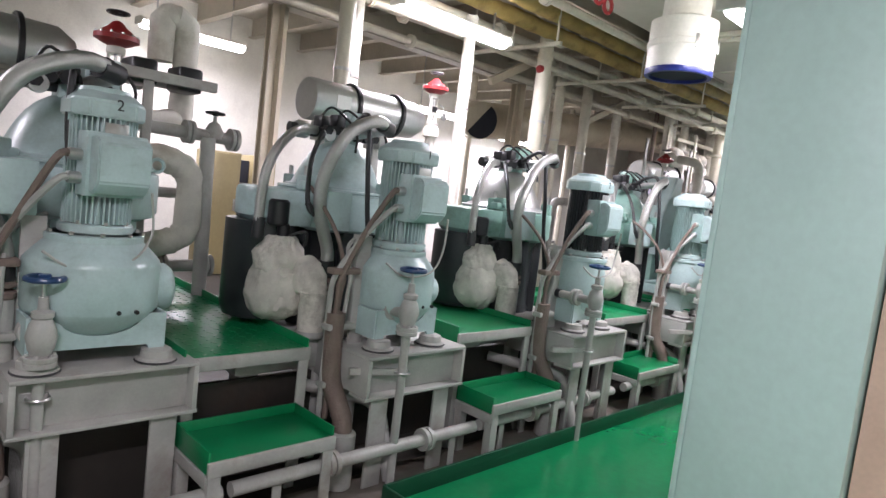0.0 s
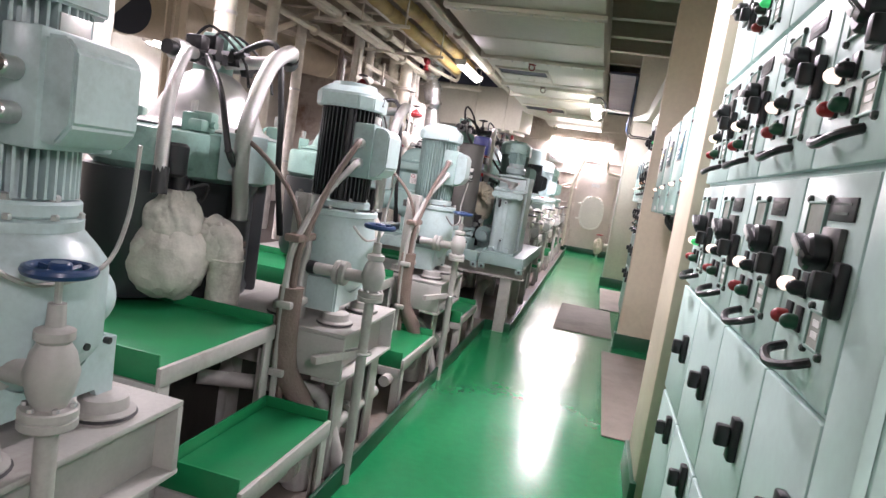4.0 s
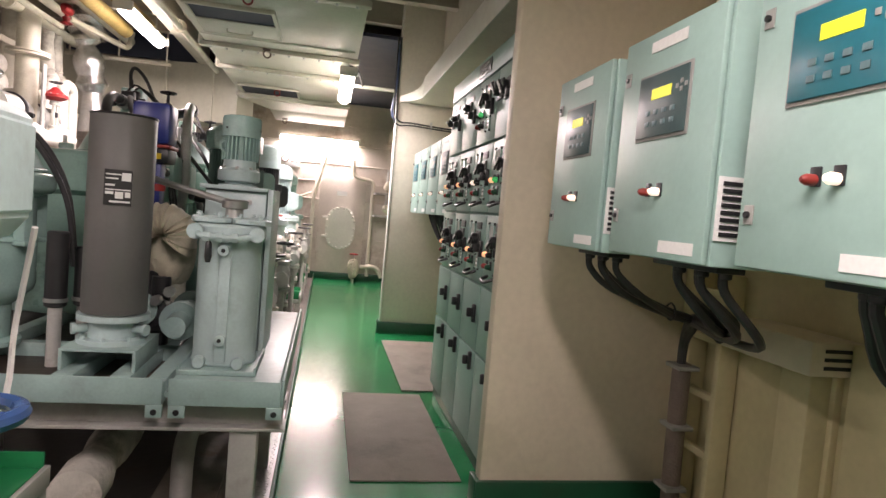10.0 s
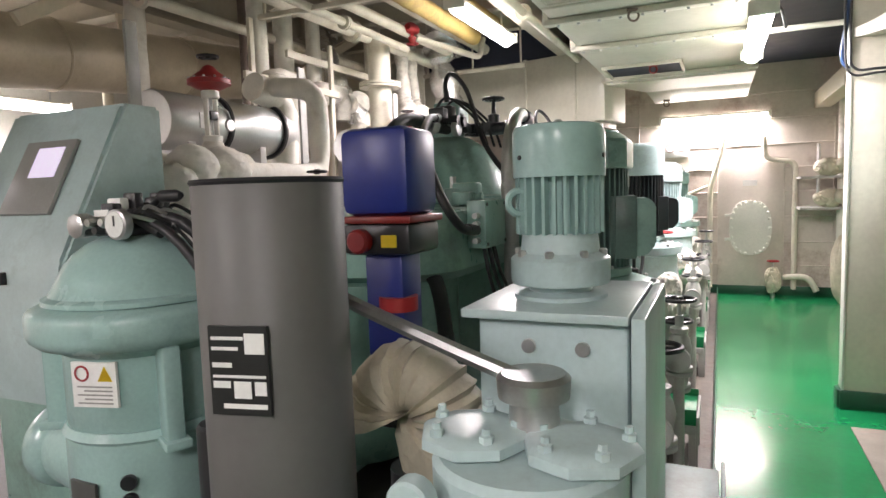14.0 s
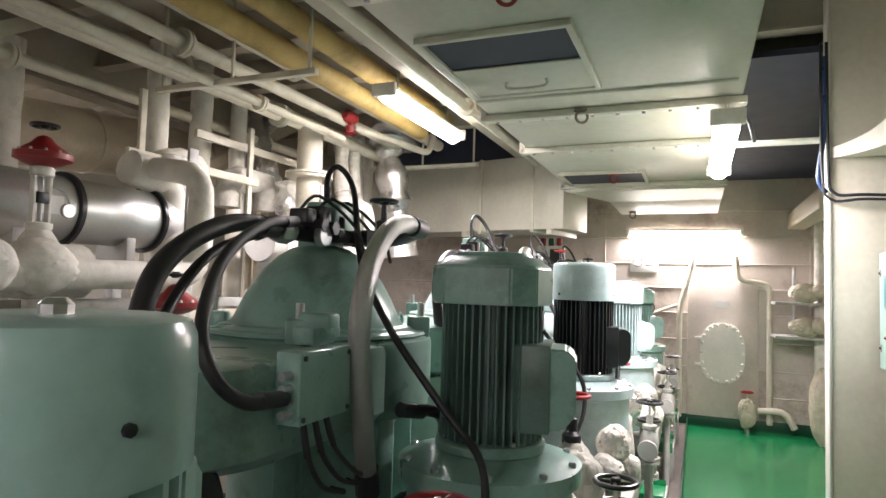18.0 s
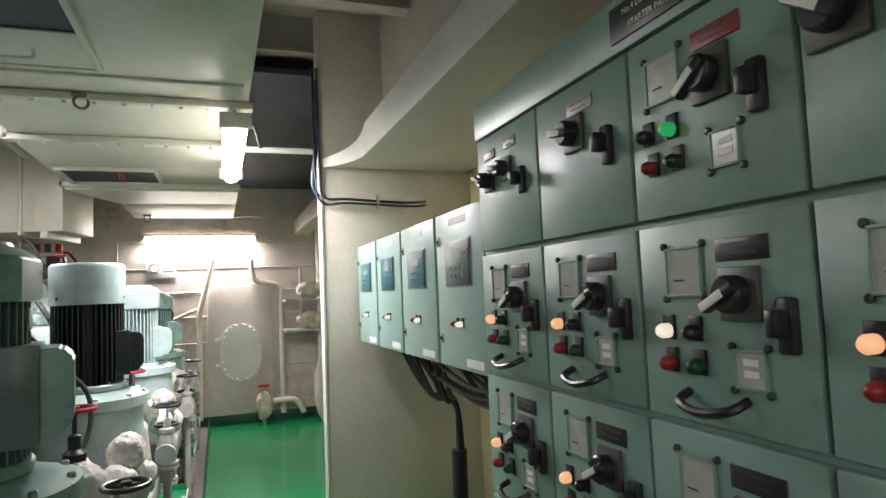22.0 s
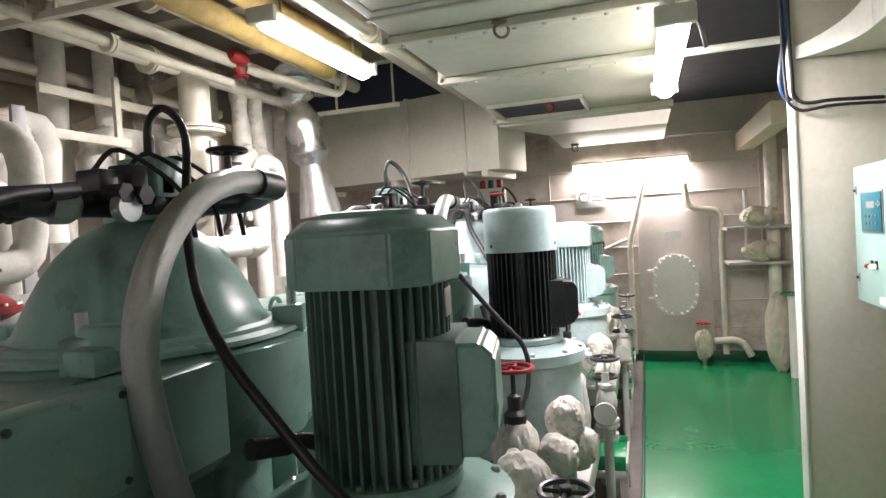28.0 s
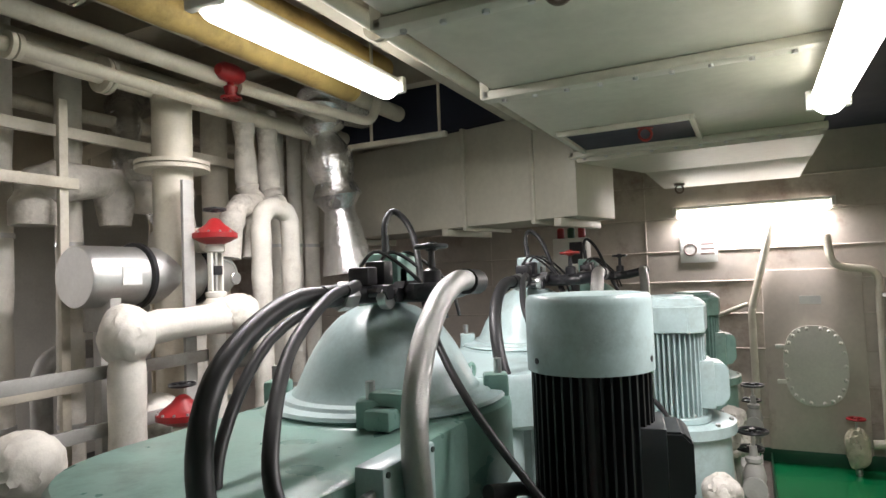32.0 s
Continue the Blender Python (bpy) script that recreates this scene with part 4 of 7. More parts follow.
def motor(at, r, z0, z1, zc, zt, style, body, cowl, label, group="pump motors", box_turn=0, number="", box_size=1.0, boxmat=None, flange=True, glands=True, low=0.30):
    """An upright electric motor standing on z0: finned frame z0..z1, cowl zc..zt."""
    m = thing("electric_motor", at, label, "motor", group)
    part("frame", finned(r * 0.95, z0 + 0.035, z1, 26 if r < 0.1 else 40), body, m)
    if flange:
        part("flange", cyl(r * 1.02, 0.035, (0, 0, z0), seg=32, bevel=0.006), cowl, m)
        bolts(m, r * 0.88, z0 + 0.035, 8)
    if style == "oct":
        c = part("fan_cowl", octagon(r, zc, zt - 0.012, 0.035), cowl, m)
        part("cap", lathe([(r * 0.74, zt - 0.016), (r * 0.70, zt), (r * 0.5, zt + 0.004)], 28), cowl, c)
        for a in (45, 135, 225, 315):
            part("screw", lathe([(0.009, 0), (0.009, 0.008)], 8, (0, 0, 0), "x"), BLACK, c).matrix_local = Matrix.Rotation(radians(a + 22), 4, "Z") @ Matrix.Translation((r * 0.98, 0, zc + 0.03))
    else:
        c = part("fan_cowl", lathe([(r, zc), (r, zt - 0.03), (r * 0.985, zt - 0.012), (r * 0.94, zt - 0.003), (r * 0.8, zt)], 36), cowl, m)
        for a in (20, 140, 260):
            part("screw", lathe([(r * 0.05, 0), (r * 0.05, 0.004)], 8, (0, 0, 0), "x"), BLACK, c).matrix_local = Matrix.Rotation(radians(a), 4, "Z") @ Matrix.Translation((r * 0.985, 0, zc + 0.035))
    h = z1 - z0
    s = box_size
    T = Matrix.Rotation(radians(box_turn), 4, "Z")
    zb = z0 + h * low
    v = bmesh.new()
    w, hh, d0, d1 = 0.115 * s, 0.25 * s, -r * 0.8, -r - 0.10 * s
    prof = [(d0, zb), (d1 + 0.04 * s, zb), (d1, zb + 0.05 * s), (d1, zb + hh - 0.03 * s), (d1 + 0.03 * s, zb + hh), (d0, zb + hh)]
    P = [v.verts.new((-w, y, z)) for y, z in prof]
    Q = [v.verts.new((w, y, z)) for y, z in prof]
    v.faces.new(P)
    v.faces.new(Q)
    for q in range(6):
        v.faces.new((P[q], P[(q + 1) % 6], Q[(q + 1) % 6], Q[q]))
    bmesh.ops.bevel(v, geom=v.edges[:], offset=0.008 * s, segments=2, affect="EDGES")
    jb = part("terminal_box", merge(bmesh.new(), v, T), boxmat or cowl, m)
    part("saddle", merge(bmesh.new(), box(-w - 0.012, w + 0.012, -r - 0.02 * s, -r * 0.45, zb - 0.012, zb + hh + 0.012, 0.006), T), SKID if body is BLACKM and boxmat is None else body, m)
    part("data_plate", merge(bmesh.new(), box(-0.04, 0.04, -r * 0.955, -r * 0.93, z1 - 0.085, z1 - 0.02, 0.001), T), STEEL, m)
    if number:
        numeral(jb, number, T @ pose(0.01, -r - 0.1215 * s, zb + 0.15 * s, 90, 0, 0), 0.07)
    part("lifting_lug", merge(bmesh.new(), ring(0.02, 0.007, (0, -r * 0.96, z1 - 0.05), 14, 6, None, Matrix.Rotation(radians(90), 4, "Y")), Matrix.Rotation(radians(box_turn + 120), 4, "Z")), body, m)
    for gz in (0.06, 0.16) if glands else ():
        g = merge(bmesh.new(), cyl(0.021, 0.045, (-w - 0.055, -r * 0.76, zb + gz * s), "x", 12, bevel=0.004), T)
        part("cable_gland", g, STEEL, jb)
    return m


def numeral(parent, text, m, size):
    cu = bpy.data.curves.new("numeral", "FONT")
    cu.body, cu.size, cu.align_x, cu.align_y, cu.extrude = text, size, "CENTER", "CENTER", 0.0006
    tmp = new("numeral", cu)
    me = bpy.data.meshes.new_from_object(tmp)
    bpy.data.objects.remove(tmp)
    me.materials.append(NAMEP)
    o = new("numeral", me)
    o.parent = parent
    o.matrix_local = m
    return o


def pump_casing(at, r, z0, z1, paint, label, group="pump casings", wide=False):
    """The bell-shaped casing under a motor, on four feet."""
    p = thing("pump_casing", at, label, "pump", group)
    h = z1 - z0
    m = 0.66 if wide else 0.93
    part("bowl", lathe([(r * 0.12, z0 + h * 0.17), (r * 0.34, z0 + h * 0.185), (r * 0.56, z0 + h * 0.225), (r * 0.76, z0 + h * 0.29), (r * 0.92, z0 + h * 0.37), (r * 0.985, z0 + h * 0.415), (r, z0 + h * 0.43), (r, z0 + h * 0.76), (r * 0.985, z0 + h * 0.80), (r * (0.86 if wide else 0.95), z0 + h * 0.87), (r * (0.70 if wide else 0.93), z0 + h * 0.945), (r * m, z1)], 48), paint, p)
    part("rim", lathe([(r * m, z1 - 0.03), (r * (m + 0.06), z1 - 0.026), (r * (m + 0.06), z1 - 0.006), (r * m, z1), (r * 0.3, z1)], 36), paint, p)
    for sy in (-1, 1):
        yy = sy * r * 0.62
        web = bmesh.new()
        arch = [(-0.62 + 1.24 * k / 12) for k in range(13)]
        line = [(-0.98 * r, z0 + 0.05), (-0.98 * r, z0 + h * 0.40)] + [(u * r, z0 + h * (0.40 - 0.16 * math.sqrt(max(0.0, 1 - (u / 0.62) ** 2)))) for u in arch] + [(0.98 * r, z0 + h * 0.40), (0.98 * r, z0 + 0.05), (0.74 * r, z0 + 0.05), (0.70 * r, z0 + h * 0.15), (-0.70 * r, z0 + h * 0.15), (-0.74 * r, z0 + 0.05)]
        fr = [web.verts.new((x, yy - 0.008, z)) for x, z in line]
        bk = [web.verts.new((x, yy + 0.008, z)) for x, z in line]
        web.faces.new(fr)
        web.faces.new(bk[::-1])
        for k in range(len(line)):
            web.faces.new((fr[k], fr[(k + 1) % len(line)], bk[(k + 1) % len(line)], bk[k]))
        bmesh.ops.recalc_face_normals(web, faces=web.faces[:])
        part("cradle", web, paint, p)
        for sx in (-1, 1):
            part("foot", lathe([(0.072, z0 - 0.001), (0.074, z0 + 0.006), (0.072, z0 + 0.016), (0.058, z0 + 0.022), (0.054, z0 + 0.05), (0.046, z0 + 0.054)], 24, (sx * r * 0.86, sy * r * 0.66, 0)), GREY, p)
            part("rubber_ring", lathe([(0.073, z0 + 0.004), (0.077, z0 + 0.008), (0.073, z0 + 0.013)], 24, (sx * r * 0.86, sy * r * 0.66, 0)), RUBBER, p)
    for sx in (-1, 1):
        part("side_cheek", box(sx * r * 0.97 - 0.008, sx * r * 0.97 + 0.008, -r * 0.62, r * 0.62, z0 + 0.05, z0 + h * 0.40, 0.004), paint, p)
    part("side_flange", lathe([(r * 0.42, 0.0), (r * 0.42, 0.05), (r * 0.36, 0.07), (r * 0.30, 0.075)], 24, (r * 0.9, 0, z0 + h * 0.55), "x"), paint, p)
    for dx in (-0.03, 0.03):
        part("drain_hole", cyl(0.008, 0.012, (dx + 0.06, -r - 0.003, z0 + h * 0.45), "y", 10), BLACK, p)
    bolts(p, r * (m + 0.03), z1, 10, 0.009, 0.012, STEEL, 0.2)
    return p


def hand_wheel(parent, at, R, material, turn=None, r=0.010):
    T = Matrix.Translation(at) @ (turn if turn is not None else Matrix.Identity(4))
    w = part("handwheel", merge(bmesh.new(), ring(R, r), T), material, parent)
    for k in range(4):
        sp = hose([(0, 0, -0.004), (R * 0.5 * math.cos(k * math.pi / 2), R * 0.5 * math.sin(k * math.pi / 2), -0.002), (R * math.cos(k * math.pi / 2), R * math.sin(k * math.pi / 2), 0)], 0.007, 6, step=2)
        part("spoke", merge(bmesh.new(), sp, T), material, w)
    part("hub", merge(bmesh.new(), cyl(0.02, 0.03, (0, 0, -0.015), seg=10, bevel=0.004), T), material, w)
    return w


def globe_valve(at, base=0.0, wheel=BLUEW, body=GREY, R=0.075, label="", s=1.0, axis="x", group="globe valves"):
    """A hand valve on a standing pipe: pipe, flanges, round body, yoke, wheel. at is the wheel's centre."""
    x, y, z = at
    v = thing("globe_valve", (x, y, base), label or "grey painted globe valve with a handwheel on a standing pipe", "valve", group)
    H = z - base
    zb = H - 0.30 * s
    part("stand_pipe", cyl(0.026 * s, max(zb - 0.06, 0.02), (0, 0, 0), seg=14), body, v)
    for dz in (-0.085, -0.06):
        part("flange", cyl(0.066 * s, 0.02, (0, 0, zb + dz * s), seg=20, bevel=0.003), body, v)
    part("valve_body", lathe([(0.035 * s, zb - 0.045 * s), (0.052 * s, zb), (0.062 * s, zb + 0.05 * s), (0.05 * s, zb + 0.10 * s), (0.036 * s, zb + 0.125 * s), (0.045 * s, zb + 0.135 * s), (0.045 * s, zb + 0.155 * s), (0.022 * s, zb + 0.165 * s), (0.02 * s, zb + 0.22 * s)], 18), body, v)
    part("stem", cyl(0.009 * s, 0.12 * s, (0, 0, zb + 0.19 * s), seg=8), STEEL, v)
    if axis == "x":
        part("side_branch", cyl(0.032 * s, 0.12 * s, (-0.15 * s, 0, zb + 0.03 * s), "x", 14), body, v)
        part("side_flange", cyl(0.062 * s, 0.022, (-0.165 * s, 0, zb + 0.03 * s), "x", 18, bevel=0.003), body, v)
    else:
        part("side_branch", cyl(0.032 * s, 0.12, (0, 0.03, zb + 0.03 * s), "y", 14), body, v)
        for q in (0.112, 0.138):
            part("side_flange", cyl(0.064 * s, 0.022, (0, q, zb + 0.03 * s), "y", 18, bevel=0.003), body, v)
        part("side_pipe", cyl(0.024, 0.16, (0, 0.16, zb + 0.03 * s), "y", 14), body, v)
        part("pipe_joint", cyl(0.027, 0.03, (0, 0.25, zb + 0.03 * s), "y", 14), BLACK, v)
    hand_wheel(v, (0, 0, H), R * s, wheel)
    me = None
    bolts(v, 0.052 * s, zb - 0.04 * s, 6, 0.007, 0.012)
    return v


def separator(at, r, z0, zr0, zr1, zt, paint, label, dome=None, arm=0.0, lower=None, armw=0.90):
    """A centrifugal separator: frame z0..zr0, wide band zr0..zr1, bell-shaped hood to zt. arm: how far the band runs out along -x."""
    s = thing("centrifugal_separator", at, label, "separator", "centrifugal separators")
    part("frame", lathe([(r * 0.72, z0), (r * 0.74, z0 + 0.03), (r * 0.70, z0 + 0.06), (r * 0.70, zr0 - 0.06), (r * 0.78, zr0)], 36), lower or paint, s)
    part("band", lathe([(r * 0.80, zr0 - 0.01), (r * 0.97, zr0 + 0.01), (r, zr0 + 0.03), (r, zr1 - 0.03), (r * 0.99, zr1 - 0.01), (r * 0.93, zr1)], 44), paint, s)
    if arm:
        half = r * armw
        line = [(0.0, -half)] + [(-(arm - half * 0.8) - half * 0.8 * math.sin(q), -half * math.cos(q)) for q in [math.pi * k / 20 for k in range(21)]] + [(0.0, half)]
        tub = bmesh.new()
        rings = [[tub.verts.new((x * f, y * f, z)) for x, y in line] for f, z in ((0.93, zr0 + 0.012), (1.0, zr0 + 0.045), (1.0, zr1 - 0.035), (0.985, zr1 - 0.016), (0.95, zr1 - 0.010))]
        for p, q in zip(rings, rings[1:]):
            for k in range(len(line)):
                tub.faces.new((p[k], p[(k + 1) % len(line)], q[(k + 1) % len(line)], q[k]))
        tub.faces.new(rings[0][::-1])
        tub.faces.new(rings[-1])
        part("band_arm", tub, paint, s)
        part("arm_drum", lathe([(r * 0.5, z0 + 0.05), (r * 0.55, z0 + 0.1), (r * 0.55, zr0 + 0.02)], 28, (-arm + r * 0.4, 0, 0)), lower or paint, s)
    hd = zt - zr1
    prof = [(0.93, 0.002), (0.95, 0.02), (0.93, 0.05), (0.84, 0.065), (0.82, 0.095), (0.75, 0.11), (0.715, 0.16), (0.68, 0.26), (0.63, 0.40), (0.565, 0.55), (0.48, 0.71), (0.37, 0.85), (0.25, 0.945), (0.13, 0.988), (0.05, 1.0)]
    part("hood", lathe([(r * p, zr1 + hd * q) for p, q in prof], 44), dome or paint, s)
    for k in range(4):
        q = radians(25 + 90 * k)
        cl = part("hood_clamp", merge(bmesh.new(), box(r * 0.78, r * 0.98, -0.04, 0.04, zr1 - 0.01, zr1 + 0.07, 0.01), Matrix.Rotation(q, 4, "Z")), paint, s)
        part("clamp_bolt", merge(bmesh.new(), cyl(0.014, 0.1, (r * 0.9, 0, zr1 + 0.02), seg=8), Matrix.Rotation(q, 4, "Z")), STEEL, cl)
    for k in range(3):
        q = radians(200 + 55 * k)
        part("pillar", merge(bmesh.new(), box(r * 0.60, r * 0.86, -0.04, 0.04, z0, zr0 + 0.02, 0.015), Matrix.Rotation(q, 4, "Z")), lower or paint, s)
    hg = part("hinge_block", box(-r * 0.98, -r * 0.62, -r * 0.62, -r * 0.42, zr1 - 0.005, zr1 + hd * 0.16, 0.012), paint, s)
    part("hinge_pin", cyl(0.016, r * 0.34, (-r * 0.80, -r * 0.69, zr1 + hd * 0.10), "y", 12), paint, hg)
    part("hinge_ear", box(-r * 0.86, -r * 0.70, -r * 0.66, -r * 0.38, zr1 + hd * 0.12, zr1 + hd * 0.28, 0.012), paint, hg)
    eye = part("lifting_eye", ring(0.028, 0.008, (r * 0.9, -r * 0.35, zr1 + 0.035), 16, 6, None, Matrix.Rotation(radians(90), 4, "X")), paint, s)
    head = part("inlet_head", box(-0.07, 0.07, -0.06, 0.06, zt - 0.03, zt + 0.05, 0.01), paint, s)
    part("inlet_pipe", cyl(0.03, 0.40, (-0.34, -0.02, zt + 0.03), "x", 14), BLACK, head)
    part("inlet_union", lathe([(0.042, 0), (0.046, 0.01), (0.046, 0.06), (0.042, 0.07)], 8, (-0.30, -0.02, zt + 0.03), "x"), STEEL, head)
    part("head_tower", box(0.02, 0.16, -0.05, 0.09, zt + 0.02, zt + 0.17, 0.012), paint, head)
    part("gauge", lathe([(0.036, 0), (0.04, 0.01), (0.038, 0.028)], 18, (-0.15, -0.12, zt + 0.02), "y"), STEEL, head)
    rnd = random.Random(int(at[0] * 10))
    for k in range(7):
        x, z = -0.16 + 0.05 * k, zt + 0.01 + 0.05 * rnd.random()
        part("fitting", cyl(0.015, 0.10, (x, -0.10, z), "y", 10), STEEL if k % 2 else BLACK, head)
        part("coupling", lathe([(0.026, 0), (0.026, 0.04)], 6, (x, -0.115 - 0.02 * rnd.random(), z), "y"), BLACK, head)
    for k in range(3):
        part("solenoid", box(-0.17 + 0.10 * k, -0.11 + 0.10 * k, -0.05, 0.03, zt + 0.06, zt + 0.12 + 0.02 * (k % 2), 0.008), BLACK, head)
        part("thin_cable", hose([(-0.14 + 0.1 * k, 0, zt + 0.12), (-0.10 + 0.1 * k, -0.05, zt + 0.17), (-0.02 + 0.1 * k, -0.16, zt + 0.06), (-0.05 + 0.1 * k, -0.22, zt - 0.06)], 0.007, 6), RUBBER, head)
    return s


def braided_hose(points, r, label, a=RUBBER, b=BRAID, group="hoses"):
    h = thing("flexible_hose", points[0], label, "hose", group)
    o = Vector(points[0])
    p = [Vector(q) - o for q in points]
    part("braid", hose(p, r, 12), b, h)
    for q, n in ((p[0], p[1]), (p[-1], p[-2])):
        d = (n - q).normalized()
        part("ferrule", hose([q - d * 0.01, q + d * 0.09], r * 1.22, 12, curved=False), a, h)
    return h


def lagged(points, r, label, material=LAG, group="lagged pipes", wob=0.05, flanges=()):
    h = thing("lagged_pipe", points[0], label, "pipe", group)
    o = Vector(points[0])
    q = bend([Vector(p) - o for p in points], r * 2.2)
    dense = []
    for a, b in zip(q, q[1:]):
        n = max(1, int((b - a).length / (r * 1.6)))
        dense += [a + (b - a) * k / n for k in range(n)]
    dense.append(q[-1])
    part("lagging", hose(dense, r, 14, curved=False, wobble=wob), material, h)
    for f in flanges:
        i = min(range(len(dense) - 1), key=lambda j: (dense[j] - (Vector(f) - o)).length)
        d = (dense[i + 1] - dense[i]).normalized()
        part("band", hose([dense[i] - d * 0.012, dense[i] + d * 0.012], r * 1.1, 14, curved=False), STEEL, h)
    return h


def steel_pipe(points, r, label, material=PIPE, joints=(), group="pipes", name="pipe"):
    h = thing(name, points[0], label, "pipe", group)
    o = Vector(points[0])
    p = [Vector(q) - o for q in points]
    part("run", pipe(p, r), material, h)
    for f, d in joints:
        f = Vector(f) - o
        d = Vector(d).normalized()
        part("flange", hose([f - d * 0.024, f - d * 0.004], r * 1.85, 18, curved=False), material, h)
        part("flange", hose([f + d * 0.004, f + d * 0.024], r * 1.85, 18, curved=False), material, h)
    return h


def crumpled(rx, ry, rz, at, seed, amount=0.09, flat=0.0):
    """A lump wrapped in cloth: a rounded body with creases that run down from the top."""
    bm = bmesh.new()
    bmesh.ops.create_icosphere(bm, subdivisions=4, radius=1.0)
    for v in bm.verts:
        d = v.co.normalized()
        ang = math.atan2(d.y, d.x)
        crease = abs(noise.noise(Vector((math.cos(ang) * 4.2 + seed, math.sin(ang) * 4.2, d.z * 1.3)))) * 1.6
        lump = noise.noise(d * 1.2 + Vector((seed * 3.1, 0, 0)))
        fine = abs(noise.noise(d * 4.5 + Vector((0, seed, 0)))) * 1.5
        k = 1 + amount * lump * 1.3 - amount * 0.9 * (0.35 - min(crease, 0.35)) / 0.35 - amount * 0.45 * fine
        z = max(d.z, -1 + flat)
        v.co = Vector((d.x * k * rx, d.y * k * ry, z * k * rz)) + Vector(at)
    return bm


def sack(rx, ry, h, at, seed, gather=0.45):
    """A cloth cover drawn in at the top: slack and round below, with folds that fan out from the gather."""
    bm = bmesh.new()
    seg, rows = 96, 40
    shape = [(0.0, 0.62), (0.08, 0.86), (0.2, 0.97), (0.38, 1.0), (0.55, 0.97), (0.7, 0.86), (0.84, 0.66), (0.94, gather), (1.0, gather * 0.8)]
    grid = []
    for j in range(rows + 1):
        u = j / rows
        k = max(q for q in range(len(shape) - 1) if shape[q][0] <= u)
        (u0, r0), (u1, r1) = shape[k], shape[k + 1]
        rad = r0 + (r1 - r0) * (u - u0) / (u1 - u0)
        line = []
        for i in range(seg):
            an = 2 * math.pi * i / seg
            cx, cy = math.cos(an), math.sin(an)
            twist = an + 0.5 * u * math.sin(seed)
            fold = abs(noise.noise(Vector((math.cos(twist) * 3.4 + seed * 2.7, math.sin(twist) * 3.4, u * 0.9)))) * 2 - 0.5
            swag = math.sin(u * 9 + 1.7 * noise.noise(Vector((cx * 1.3, cy * 1.3, seed)))) * noise.noise(Vector((cx * 1.6 + seed, cy * 1.6, 3)))
            lump = noise.noise(Vector((cx * 0.9 + seed * 1.9, cy * 0.9, u * 1.6)))
            fine = noise.noise(Vector((cx * 7, cy * 7 + seed, u * 6)))
            rr = rad * (1 + (0.02 + 0.10 * u * u) * fold + 0.10 * swag + 0.16 * lump + 0.03 * fine)
            line.append(bm.verts.new((at[0] + rx * rr * cx, at[1] + ry * rr * cy, at[2] + h * (u + 0.04 * lump * u + 0.02 * fine * u))))
        grid.append(line)
    for j in range(rows):
        for i in range(seg):
            bm.faces.new((grid[j][i], grid[j][(i + 1) % seg], grid[j + 1][(i + 1) % seg], grid[j + 1][i]))
    bm.faces.new(grid[0][::-1])
    bm.faces.new(grid[-1])
    return bm


def lagged_pump(at, label, s=1.0, seed=1):
    """A pump wrapped in creased white lagging cloth, with its elbow."""
    p = thing("lagged_pump", at, label, "pump", "lagged pumps")
    part("cloth_wrap", crumpled(0.165 * s, 0.175 * s, 0.185, (0.0, 0, 0.18), seed, 0.10, 0.06), CLOTH, p)
    part("cloth_collar", sack(0.13 * s, 0.12 * s, 0.20, (0.0, -0.01, 0.24), seed + 2, 0.62), CLOTH, p)
    part("elbow", sack(0.085, 0.10, 0.17, (0.085, -0.15, 0.17), seed + 4, 0.7), CLOTH, p)
    part("drop_leg", hose([(0.085, -0.12, 0.30), (0.085, -0.19, 0.27), (0.088, -0.205, 0.2), (0.09, -0.205, 0.1), (0.09, -0.205, -0.03)], 0.066, 20, step=5, wobble=0.03), CLOTH, p)
    part("neck_tie", ring(0.068, 0.005, (0.089, -0.205, 0.19), 20, 6), CLOTH, p)
    part("collar", lathe([(0.075, -0.03), (0.078, -0.02), (0.07, 0.0)], 20, (0.09, -0.205, 0)), GREY, p)
    part("actuator", cyl(0.03, 0.10, (0.0, -0.02, 0.40), seg=12, bevel=0.005), BLACK, p)
    part("actuator_cap", cyl(0.052, 0.13, (-0.03, -0.01, 0.49), seg=20, bevel=0.012), BLACK, p)
    part("lead", hose([(0.03, -0.03, 0.44), (0.09, -0.08, 0.47), (0.11, -0.05, 0.40), (0.05, -0.02, 0.38)], 0.008, 8), RUBBER, p)
    return p


